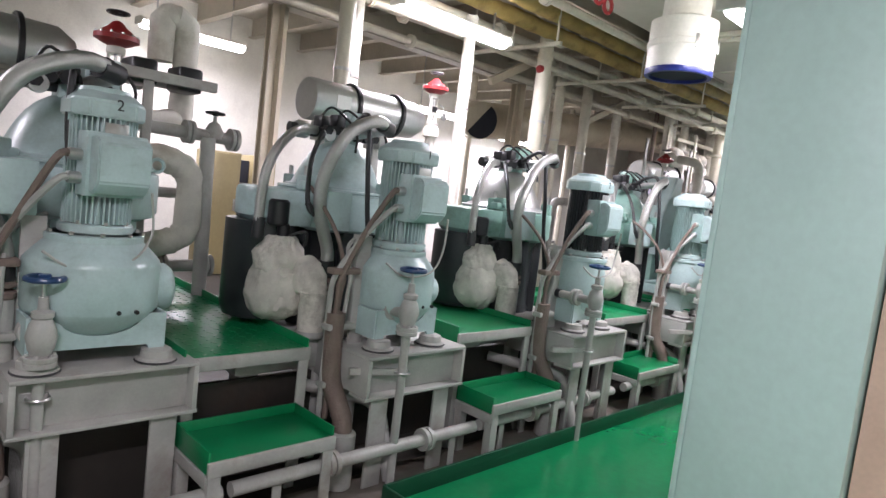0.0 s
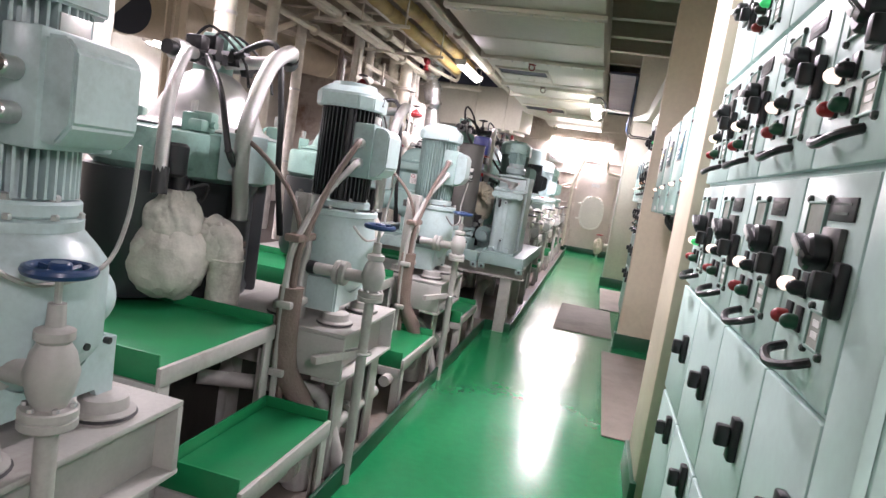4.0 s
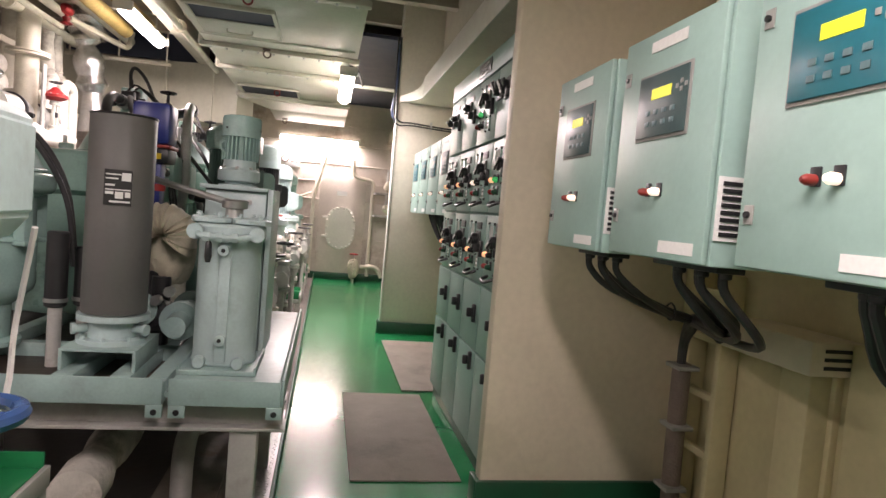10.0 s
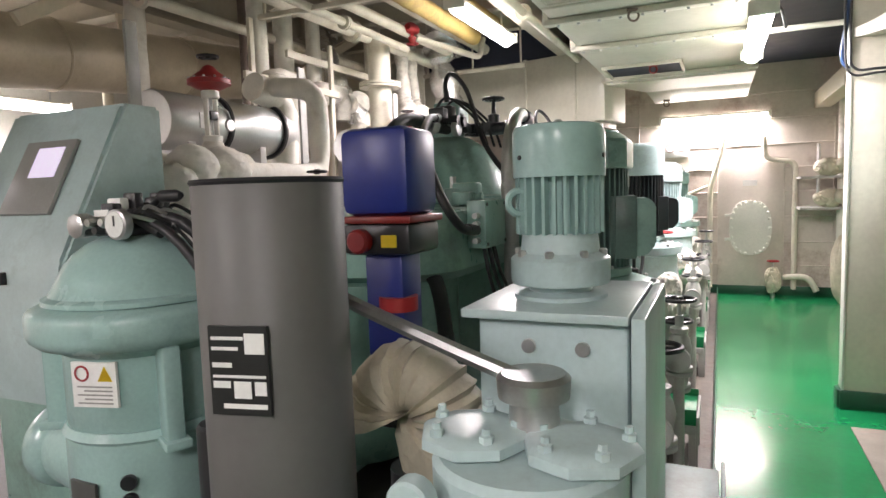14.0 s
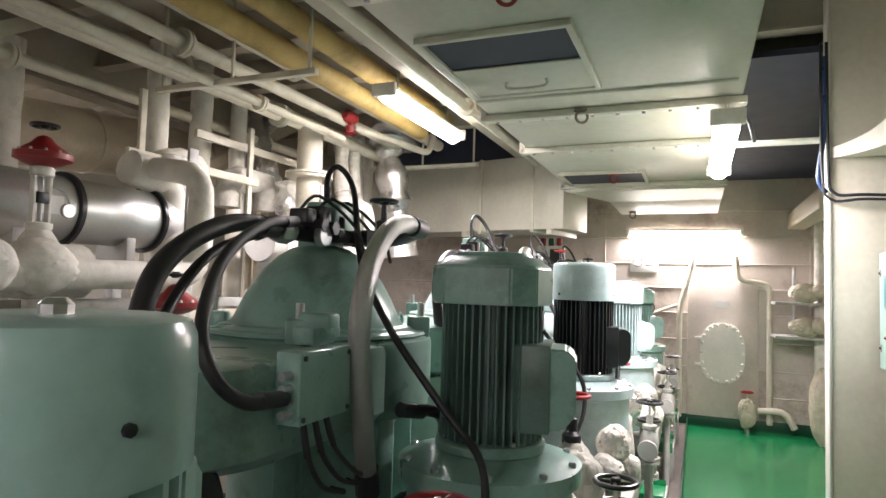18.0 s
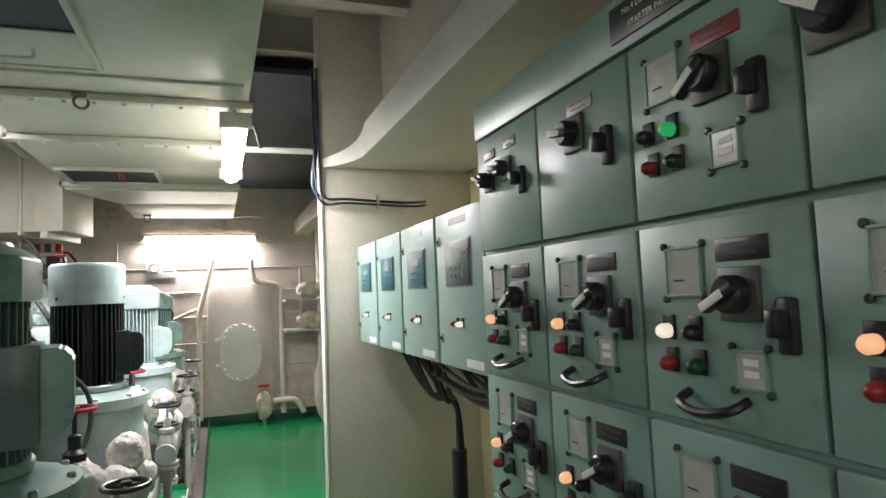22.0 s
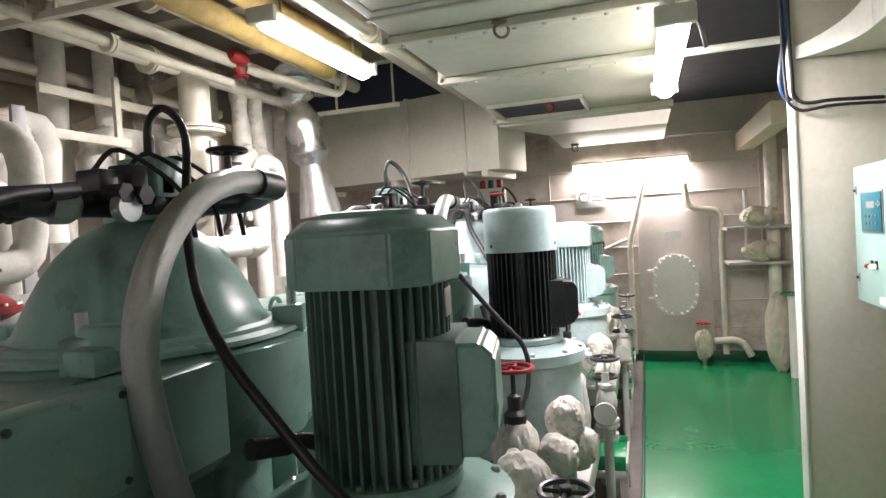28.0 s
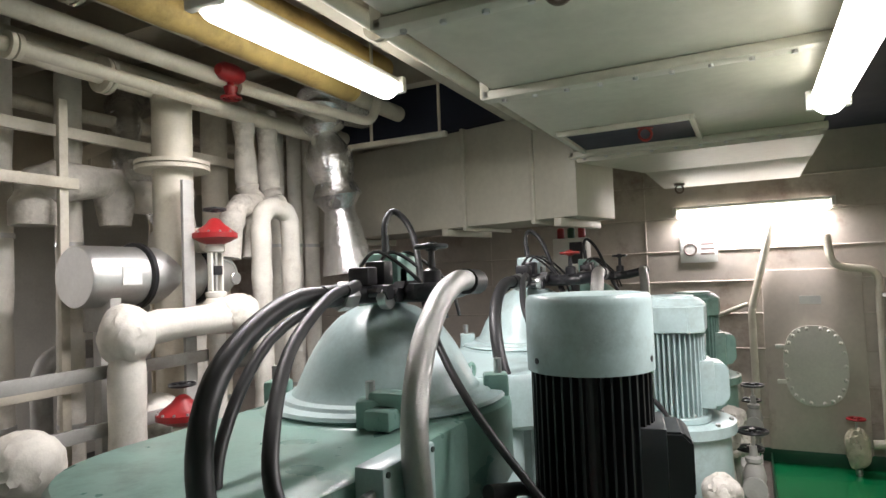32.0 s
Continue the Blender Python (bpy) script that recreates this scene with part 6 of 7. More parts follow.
for j in range(rows + 1):
    q = radians(-20 + 235 * j / rows)
    pleat = 1 + 0.07 * math.sin(j * 2.1) + 0.05 * math.sin(j * 3.7 + 1)
    c, out = Vector((-0.01, 0.075 * math.cos(q), 0.18 + 0.075 * math.sin(q))), Vector((0, math.cos(q), math.sin(q)))
    line = []
    for i in range(seg):
        a = 2 * math.pi * i / seg
        rr = 0.064 * pleat * (1 + 0.10 * noise.noise(Vector((math.cos(a) * 2, math.sin(a) * 2, j * 0.16))) + 0.05 * noise.noise(Vector((math.cos(a) * 6, math.sin(a) * 6, j * 0.5))))
        line.append(el.verts.new(c + out * rr * math.cos(a) + Vector((1.25 * rr * math.sin(a), 0, 0))))
    rings.append(line)
for p, q in zip(rings, rings[1:]):
    for i in range(seg):
        el.faces.new((p[i], p[(i + 1) % seg], q[(i + 1) % seg], q[i]))
el.faces.new(rings[0][::-1])
el.faces.new(rings[-1])
part("cloth_wrap", el, CREAMCLOTH, lv, "pleated silvery cream cuff")
part("cloth_wrap", crumpled(0.09, 0.11, 0.16, (0.09, -0.02, 0.10), 5, 0.11), CREAMCLOTH, lv)
part("pump_body", lathe([(0.05, 0), (0.075, 0.02), (0.08, 0.1), (0.05, 0.14)], 18, (-0.06, 0.02, -0.16), "x"), BLACK, lv)
part("flange", cyl(0.075, 0.02, (-0.10, 0.06, -0.13), "x", 20, bevel=0.003), SKID, lv)
part("leg", cyl(0.04, 0.3, (0.02, 0.0, -0.3), seg=14), BLACK, lv)
for k in range(3):
    part("fitting", lathe([(0.02, 0), (0.024, 0.02), (0.02, 0.06)], 8, (-0.12, -0.06 + 0.05 * k, -0.05 - 0.04 * k), "x"), STEEL, lv)
steel_pipe([(8.80, 2.90, 0.68), (8.80, 2.90, 1.0)], 0.06, "dark pipe below the lagged valve", BLACK)
steel_pipe([(8.52, 2.75, 0.80), (9.2, 2.80, 0.80)], 0.045, "grey pipe with flanges between the filter and the pump", SKID, [((8.68, 2.76, 0.80), (1, 0, 0)), ((9.0, 2.78, 0.80), (1, 0, 0))])
for x, y, z1 in [(8.53, 3.20, 1.16), (8.60, 3.12, 1.10)]:
    sp = thing("sleeved_pipe", (x, y, 0.68), "steel pipe in a black rubber sleeve", "pipe", "sleeved pipes")
    part("tube", cyl(0.026, 0.26, (0, 0, -0.06), seg=14), GREY, sp)
    part("sleeve", cyl(0.04, z1 - 0.86, (0, 0, 0.18), seg=16, bevel=0.006), RUBBER, sp)
    part("clip", cyl(0.044, 0.015, (0, 0, 0.2), seg=16), STEEL, sp)

# compact separator on the skid
CX, CY, CZ, CS = 8.63, 3.50, 0.865, 0.78
s5 = thing("compact_separator", (CX, CY, CZ), "pale sea green compact separator with a domed hood and wide rim", "separator")
part("base", lathe([(0.17, -0.237), (0.17, -0.215), (0.12, -0.20), (0.12, -0.03), (0.17, 0.01), (0.212, 0.05), (0.222, 0.08), (0.220, 0.30), (0.228, 0.31), (0.215, 0.33)], 40), SEPM, s5)
part("body", lathe([(0.205, 0.325), (0.212, 0.335), (0.212, 0.53), (0.235, 0.55), (0.245, 0.56)], 40), SEPM, s5)
part("rim", lathe([(0.24, 0.552), (0.27, 0.558), (0.288, 0.575), (0.293, 0.59), (0.293, 0.638), (0.288, 0.650), (0.276, 0.657), (0.235, 0.668)], 48), SEPM, s5)
part("hood_flange", lathe([(0.245, 0.664), (0.252, 0.668), (0.252, 0.680), (0.236, 0.688)], 48), SEPM, s5)
part("hood", lathe([(0.236, 0.686), (0.226, 0.700), (0.214, 0.726), (0.195, 0.762), (0.168, 0.795), (0.132, 0.822), (0.095, 0.838), (0.05, 0.845), (0.001, 0.846)], 48), SEPM, s5)
for q in (-40, -118, 120):
    T = Matrix.Rotation(radians(q), 4, "Z")
    ear = part("bracket", merge(bmesh.new(), box(0.20, 0.282, -0.024, 0.024, 0.30, 0.562, 0.010), T), SEPM, s5)
    part("foot_lug", merge(bmesh.new(), box(0.20, 0.30, -0.034, 0.034, 0.29, 0.315, 0.006), T), SEPM, ear)
part("drive_housing", lathe([(0.15, 0.10), (0.14, 0.22), (0.12, 0.34), (0.135, 0.36), (0.135, 0.40), (0.13, 0.415), (0.10, 0.42), (0.001, 0.42)], 32, (0, 0, 0.17), "y"), SEPM, s5)
part("name_plate", merge(bmesh.new(), box(-0.228, -0.219, -0.055, 0.045, 0.12, 0.20, 0.001), Matrix.Rotation(radians(-2), 4, "Z")), PLATEG, s5, "dull metal plate")
for k in range(2):
    part("sight_plug", merge(bmesh.new(), lathe([(0.020, 0), (0.022, 0.008), (0.018, 0.02)], 16, (-0.222, 0.0, 0.205 - 0.05 * k), "x"), Matrix.Rotation(radians(34), 4, "Z") @ Matrix.Translation((-0.018, 0, 0))), BLACK, s5)
hd = part("head_block", box(-0.085, 0.085, -0.055, 0.055, 0.844, 0.905, 0.010), BLACK, s5)
ga = part("gauge", lathe([(0.034, 0), (0.041, -0.006), (0.041, -0.028), (0.038, -0.030), (0.001, -0.030)], 24, (-0.10, -0.075, 0.878), "x"), STEEL, hd, "round steel pressure gauge")
part("dial", lathe([(0.034, 0), (0.034, -0.002), (0.001, -0.002)], 24, (-0.1305, -0.075, 0.878), "x"), LABELW, ga)
part("needle", box(-0.1335, -0.1328, -0.078, -0.072, 0.874, 0.902), BLACK, ga)
part("elbow_union", lathe([(0.030, 0), (0.034, -0.012), (0.034, -0.05), (0.024, -0.055)], 8, (-0.085, 0.075, 0.875), "x"), STEEL, hd)
part("tag", box(-0.112, -0.108, -0.03, 0.025, 0.90, 0.918), LABELW, hd)
for k in range(6):
    part("fitting", lathe([(0.011, 0), (0.016, 0.01), (0.016, 0.035), (0.011, 0.05)], 8, (-0.13, -0.045 + 0.026 * k, 0.862 + 0.022 * (k % 2)), "x"), STEEL if k % 2 else BLACK, hd)
    part("solenoid", box(-0.1 + 0.036 * k, -0.07 + 0.036 * k, -0.035 + 0.015 * (k % 2), 0.015 + 0.02 * (k % 2), 0.902, 0.935 + 0.014 * (k % 3), 0.006), BLACK if k != 1 else LABELW, hd)
    part("small_pipe", hose([(-0.08 + 0.03 * k, -0.05, 0.89), (-0.10 + 0.03 * k, -0.10, 0.90 + 0.012 * (k % 3)), (-0.04 + 0.03 * k, -0.15, 0.87), (0.0 + 0.03 * k, -0.19, 0.80)], 0.006, 6), RUBBER if k % 2 else STEEL, hd)
lever = part("valve_lever", hose([(0.02, -0.04, 0.92), (0.0, -0.12, 0.955), (-0.02, -0.20, 0.950)], 0.010, 8), BLACK, hd)
part("grip", lathe([(0.010, 0), (0.017, 0.015), (0.017, 0.07), (0.010, 0.08)], 12, (-0.02, -0.20, 0.95), "y"), BLACK, lever)
T = Matrix.Rotation(radians(14), 4, "Z")
lab = part("warning_label", merge(bmesh.new(), box(-0.2165, -0.207, -0.065, 0.065, 0.405, 0.525), T), LABELW, s5, "white warning label with a yellow triangle")
tri = bmesh.new()
a = [tri.verts.new(p) for p in [(-0.2185, -0.012, 0.475), (-0.2185, -0.056, 0.475), (-0.2185, -0.034, 0.516)]]
tri.faces.new(a)
bmesh.ops.solidify(tri, geom=tri.faces[:], thickness=0.001)
part("triangle", merge(bmesh.new(), tri, T), YELLOW, lab)
part("symbol", merge(bmesh.new(), ring(0.019, 0.003, (-0.2175, 0.034, 0.495), 18, 5, None, Matrix.Rotation(radians(90), 4, "Y")), T), RED, lab)
for k in range(5):
    part("print", merge(bmesh.new(), box(-0.2180, -0.2160, -0.052, 0.050 - 0.02 * (k % 2), 0.414 + 0.011 * k, 0.418 + 0.011 * k), T), BEZEL, lab)
s5.scale = (CS, CS, CS)
for p, r in [([(-0.02, -0.05, 0.90), (0.02, -0.2, 0.85), (0.05, -0.34, 0.6), (0.05, -0.4, 0.2)], 0.014), ([(-0.05, -0.05, 0.90), (-0.05, -0.22, 0.82), (0.0, -0.36, 0.55), (0.0, -0.42, 0.2)], 0.011)]:
    braided_hose([(x * CS + CX, y * CS + CY, z * CS + CZ) for x, y, z in p], r, "black rubber hose from the separator head", RUBBER, RUBBER)
panelbox = thing("operator_panel", (9.0, 4.36, 0.97), "sea green sloping operator panel with a lit screen", "control panel", rz=0)
bm = bmesh.new()
prof = [(-0.16, 0.0), (0.25, 0.0), (0.25, 0.95), (0.10, 0.95), (-0.16, 0.45)]
A = [bm.verts.new((x, -0.28, z)) for x, z in prof]
B = [bm.verts.new((x, 0.28, z)) for x, z in prof]
bm.faces.new(A)
bm.faces.new(B)
for i in range(5):
    bm.faces.new((A[i], A[(i + 1) % 5], B[(i + 1) % 5], B[i]))
bmesh.ops.bevel(bm, geom=bm.edges[:], offset=0.012, segments=2, affect="EDGES")
part("case", bm, PALE, panelbox)
T = Matrix.Translation((-0.035, 0, 0.70)) @ Matrix.Rotation(radians(27.5), 4, "Y")
scr = part("screen_frame", merge(bmesh.new(), box(-0.012, 0.004, -0.15, 0.10, -0.12, 0.15, 0.004), T), BEZEL, panelbox)
part("screen", merge(bmesh.new(), box(-0.014, -0.0125, -0.11, 0.02, 0.01, 0.12), T), SCREEN, scr)
for k in range(4):
    part("switch", box(-0.175, -0.16, -0.02 + 0.03 * k, 0.0 + 0.03 * k, 0.38, 0.42, 0.002), BLACK, panelbox)
part("stand", box(-0.1, 0.2, -0.2, 0.2, -0.99, 0.0, 0.01), SEA, panelbox)

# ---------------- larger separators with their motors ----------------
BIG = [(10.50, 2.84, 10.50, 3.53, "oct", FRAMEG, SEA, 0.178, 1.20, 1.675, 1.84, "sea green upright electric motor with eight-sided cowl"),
       (12.30, 2.84, 12.29, 3.55, "round", BLACKM, PALE, 0.185, 1.20, 1.665, 1.885, "black finned upright electric motor with a pale round cowl"),
       (13.90, 2.80, 13.90, 3.55, "oct", PALE, PALE, 0.18, 1.16, 1.62, 1.80, "pale green upright electric motor with eight-sided cowl"),
       (15.35, 2.80, 15.35, 3.55, "oct", SEA, SEA, 0.18, 1.16, 1.60, 1.76, "sea green upright electric motor with eight-sided cowl")]
for i, (mx, my, sx, sy, style, body, cowl, r, z0, z1, zt, lab) in enumerate(BIG):
    motor((mx, my, 0), r, z0, z1, z1 - 0.003, zt, style, body, cowl, lab, "separator motors", glands=False, low=0.19, box_turn=10, boxmat=BLACKM if body is BLACKM else cowl, box_size=1.0 if i == 0 else 0.85)
    base = thing("drive_casing", (mx, my, 0), "sea green round drive casing under the motor", "casing", "drive casings")
    paint = SEA if i in (0, 3) else PALE
    part("casing", lathe([(0.27, 0.62), (0.28, 0.66), (0.27, 1.10), (0.30, 1.115), (0.30, 1.165), (0.25, 1.18), (r * 1.05, z0 - 0.001)], 40), paint, base)
    bolts(base, 0.275, 1.165, 10, 0.013, 0.02, STEEL, 0.3)
    part("bed", box(-0.34, 0.34, -0.32, 0.34, 0.50, 0.62, 0.01), GREY, base)
    for a in (-0.3, 0.2):
        for b in (-0.28, 0.2):
            part("leg", box(a, a + 0.1, b, b + 0.1, 0, 0.5, 0.004), GREY, base)
    separator((sx, sy, 0), 0.43, 0.62, 1.27, 1.54, 1.87, paint if i != 1 else SEA, "large sea green centrifugal separator with a bell-shaped hood", PALE if i == 1 else None, arm=1.1)
    bed = thing("separator_bed", (sx - 1.05, sy - 0.42, 0.0), "grey steel bed under the separator", "frame", "separator beds")
    part("bed", box(0, 1.45, 0, 0.9, 0.50, 0.62, 0.01), GREY, bed)
    for a in (0.1, 1.2):
        for b in (0.08, 0.7):
            part("leg", box(a, a + 0.1, b, b + 0.1, 0.0, 0.50, 0.004), GREY, bed)
    jb = thing("junction_box", (sx - 0.645, sy - 0.40, 1.385), "sea green junction box on the separator band", "junction box", "junction boxes")
    part("case", box(-0.115, 0.115, -0.06, 0.014, 0.0, 0.175, 0.006), paint, jb)
    for k in range(4):
        part("gland", cyl(0.011, 0.035, (-0.148, -0.03, 0.03 + 0.03 * k), "x", 8), STEEL, jb)
    for q in (-0.1, 0.1):
        for z in (0.015, 0.16):
            part("screw", lathe([(0.007, 0), (0.007, 0.004)], 8, (q, -0.064, z), "y"), STUD, jb)
    # hoses
    hx, hy = (mx, my) if i == 0 else (mx - 0.18, my)

    def run(points, r, label, a=RUBBER, b=BRAID):
        braided_hose([(sx + x, sy + y, z) for x, y, z in points], r, label, a, b)
    braided_hose([(hx + 0.06, hy + 0.31, 1.93), (hx - 0.10, hy + 0.295, 1.935), (hx - 0.29, hy + 0.26, 1.885), (hx - 0.44, hy + 0.235, 1.77), (hx - 0.51, hy + 0.22, 1.60), (hx - 0.46, hy + 0.23, 1.38), (hx - 0.30, hy + 0.29, 1.10)], 0.031, "thick braided steel hose arching over the separator", RUBBER)
    run([(-0.30, -0.02, 1.905), (-0.52, -0.04, 1.90), (-0.74, -0.08, 1.83), (-0.90, -0.13, 1.73), (-0.98, -0.18, 1.58), (-0.98, -0.24, 1.42), (-0.90, -0.32, 1.28), (-0.86, -0.34, 1.0)], 0.028, "thick dark braided hose from the separator head", RUBBER, RUBBER)
    run([(-0.26, -0.06, 1.93), (-0.48, -0.12, 1.90), (-0.76, -0.22, 1.79), (-0.98, -0.36, 1.64), (-1.01, -0.42, 1.54), (-0.93, -0.44, 1.47), (-0.79, -0.43, 1.455)], 0.016, "black rubber hose running into the junction box", RUBBER, RUBBER)
    run([(-0.28, 0.02, 1.90), (-0.60, -0.02, 1.80), (-0.84, -0.1, 1.62), (-0.92, -0.16, 1.45), (-0.9, -0.2, 1.2)], 0.015, "black rubber hose behind the braided one", RUBBER, RUBBER)
    run([(0.09, 0.04, 2.02), (0.12, 0.06, 2.15), (0.165, 0.04, 2.20), (0.14, -0.05, 2.10), (-0.08, -0.22, 1.81), (-0.28, -0.44, 1.60), (-0.30, -0.64, 1.37), (-0.29, -0.76, 1.22), (-0.36, -0.78, 1.05), (-0.46, -0.72, 0.9), (-0.52, -0.6, 0.7), (-0.5, -0.5, 0.63)], 0.012, "thin black hose crossing in front of the hood", RUBBER, RUBBER)
    for k in range(3):
        run([(-0.70 + 0.05 * k, -0.43, 1.385), (-0.69 + 0.06 * k, -0.44, 1.30), (-0.60 + 0.08 * k, -0.43, 1.20), (-0.45 + 0.08 * k, -0.40, 1.14)], 0.007, "thin black cable under the junction box", RUBBER, RUBBER)
    run([(-0.2, -0.46, 1.33), (-0.05, -0.52, 1.30), (0.05, -0.5, 1.2), (0.0, -0.46, 1.06), (-0.2, -0.42, 1.0)], 0.02, "black hose bent round the separator frame", RUBBER, RUBBER)
    stand = thing("stand_pipe", (hx - 0.30, hy + 0.29, 0.0), "white lagged stand pipe below the braided hose", "pipe", "stand pipes")
    part("tube", cyl(0.075, 1.0, (0, 0, 0.0), seg=20, bevel=0.01), LAG, stand)
    bolts(stand, 0.05, 1.02, 6, 0.01, 0.02)
    part("flange", cyl(0.062, 0.03, (0, 0, 1.0), seg=18, bevel=0.004), STEEL, stand)
    ov = thing("outlet_valve", (hx + 0.14, hy + 0.50, 1.90), "black outlet pipe with a small handwheel", "valve", "outlet valves")
    part("pipe", hose([(sx + 0.08 - hx - 0.14, sy - hy - 0.50, 0.0), (-0.04, 0.04, 0.0), (0.0, -0.06, 0.005), (-0.06, -0.18, 0.03)], 0.032, 12), BLACK, ov)
    part("pipe_nut", lathe([(0.045, 0), (0.045, 0.05)], 8, (-0.03, 0.03, -0.02)), BLACK, ov)
    part("bonnet", lathe([(0.03, 0.02), (0.03, 0.07), (0.012, 0.08), (0.01, 0.14)], 12), BLACK, ov)
    hand_wheel(ov, (0, 0, 0.15), 0.05, DKRED if i == 2 else BLACK, None, 0.008)
    # valves along the walkway edge
    globe_valve((mx + 0.42, my - 0.36, 1.02), 0.0, BLACK, GREY, 0.075)
    globe_valve((mx + 0.66, my - 0.34, 0.86), 0.0, BLACK, GREY, 0.07)
    red = thing("red_wheel_valve", (mx - 0.54, my - 0.04, 0.62), "lagged valve with a red handwheel", "valve", "red wheel valves")
    part("wrap", crumpled(0.11, 0.11, 0.18, (0, 0, 0.17), mx * 2, 0.10), CLOTH, red)
    part("bonnet", lathe([(0.05, 0.31), (0.05, 0.36), (0.03, 0.38), (0.03, 0.44), (0.011, 0.45), (0.011, 0.58)], 14), BLACK, red)
    hand_wheel(red, (0, 0, 0.56), 0.088, RED)
    part("stand", cyl(0.05, 0.62, (0, 0, -0.62), seg=14), GREY, red)
    lump = thing("lagged_valve", (mx + 0.42, my - 0.12, 0.70), ("valve body in crumpled silver foil beside the drive casing" if i == 1 else "valve body in rough white lagging beside the drive casing"), "valve", "lagged valves")
    part("cloth_wrap", crumpled(0.13, 0.12, 0.15, (0, 0, 0.12), mx, 0.11), FOIL if i == 1 else CLOTH, lump)
    part("cloth_wrap", crumpled(0.10, 0.10, 0.12, (0.14, -0.08, 0.26), mx + 3, 0.11), FOIL if i == 1 else CLOTH, lump)
    part("stand", cyl(0.05, 0.70, (0, 0, -0.70), seg=14), GREY, lump)
    near = thing("lagged_valve", (mx - 0.46, my - 0.24, 0.0), "two small valves bundled in rough white lagging", "valve", "lagged valves")
    part("cloth_wrap", crumpled(0.10, 0.09, 0.10, (0.04, 0, 0.93), mx + 5, 0.12), CLOTH, near)
    part("cloth_wrap", crumpled(0.09, 0.09, 0.09, (-0.10, 0.02, 0.82), mx + 7, 0.12), CLOTH, near)
    part("cloth_wrap", crumpled(0.08, 0.09, 0.10, (0.12, -0.04, 0.78), mx + 8, 0.12), CLOTH, near)
    part("stand", cyl(0.04, 0.86, (0.02, 0, 0), seg=14), GREY, near)
    lagged([(mx + 0.36, my - 0.2, 0.0), (mx + 0.36, my - 0.2, 0.92), (mx + 0.26, my - 0.05, 1.0)], 0.07, "pipe in creased white lagging beside the drive casing", CLOTH, "lagged pipes", 0.10)
    tread(mx + 0.75, mx + 1.15, 2.40, 2.75, 0.30, "green painted step tray on grey legs")
globe_valve((10.0, 2.50, 1.0), 0.0, BLACK, GREY, 0.08)


# ---------------- pipework, heaters and ducts behind ----------------
def heater(x0, x1, y, z, r, label):
    h = thing("heater_drum", (x0, y, z), label, "heater", "clad heaters")
    L = x1 - x0
    part("shell", lathe([(r * 0.3, -0.012), (r * 0.96, -0.01), (r, 0.0), (r, L)], 36, (0, 0, 0), "x"), SILVER, h)
    for a in (L * 0.45, L):
        part("flange", cyl(r * 1.15, 0.03, (a, 0, 0), "x", 32, bevel=0.004), BLACK, h)
    part("head", lathe([(r, L + 0.03), (r * 0.95, L + 0.2), (r * 0.6, L + 0.28), (r * 0.1, L + 0.30)], 32, (0, 0, 0), "x"), SILVER, h)
    plate(h, L * 0.28, -r - 0.002, 0.0, 0.14, 0.09, LABELW, "data_plate", 3) if False else part("data_plate", box(L * 0.2, L * 0.36, -r - 0.004, -r * 0.97, -0.045, 0.045), LABELW, h)
    for a in (L * 0.15, L * 0.8):
        part("saddle", box(a, a + 0.06, -r * 0.7, r * 0.7, -r - 0.12, -r * 0.7, 0.005), GREY, h)
        part("stand_leg", box(a, a + 0.06, -0.03, 0.03, -z, -r - 0.118, 0.004), GREY, h)
    return h


heater(10.24, 11.2, 5.25, 2.06, 0.17, "horizontal aluminium clad heater drum with a round end")
heater(12.29, 12.95, 5.25, 2.01, 0.15, "horizontal aluminium clad heater drum with a round end")
heater(4.02, 4.72, 4.25, 1.92, 0.14, "horizontal aluminium clad heater drum behind the separators")


def control_valve(x, y, z, label="steam control valve with a red diaphragm top and white yoke"):
    v = thing("control_valve", (x, y, z), label, "valve", "red topped valves")
    part("diaphragm", lathe([(0.03, 0.20), (0.075, 0.215), (0.105, 0.232), (0.118, 0.236), (0.118, 0.262), (0.105, 0.266), (0.085, 0.285), (0.05, 0.31), (0.03, 0.335), (0.012, 0.345)], 28), RED, v)
    bolts(v, 0.11, 0.262, 12, 0.007, 0.012)
    hand_wheel(v, (0, 0, 0.39), 0.055, BLACK, None, 0.008)
    for s in (-1, 1):
        part("yoke", box(s * 0.036 - 0.007, s * 0.036 + 0.007, -0.016, 0.016, -0.07, 0.19, 0.004), WHITE, v)
    part("stem", cyl(0.010, 0.3, (0, 0, -0.08), seg=8), STEEL, v)
    part("yoke_top", lathe([(0.045, 0.16), (0.05, 0.165), (0.05, 0.195), (0.04, 0.205)], 18), WHITE, v)
    part("yoke_foot", lathe([(0.05, -0.08), (0.055, -0.07), (0.055, -0.05), (0.04, -0.045)], 18), WHITE, v)
    part("travel_block", box(-0.028, 0.028, -0.024, 0.0, 0.04, 0.09, 0.005), BLACK, v)
    part("gauge_pipe", hose([(0.04, -0.02, 0.12), (0.09, -0.03, 0.10), (0.12, -0.03, 0.05)], 0.005, 6), STEEL, v)
    part("body", lathe([(0.03, -0.20), (0.07, -0.18), (0.075, -0.12), (0.05, -0.08), (0.03, -0.075)], 18), LAG, v)
    part("gauge", cyl(0.035, 0.02, (0.12, -0.03, 0.02), "y", 18, bevel=0.004), STEEL, v)
    part("support_pipe", hose([(0, 0, -z), (0, 0, -0.19)], 0.045, 14, curved=False, wobble=0.0), LAG, v)
    return v


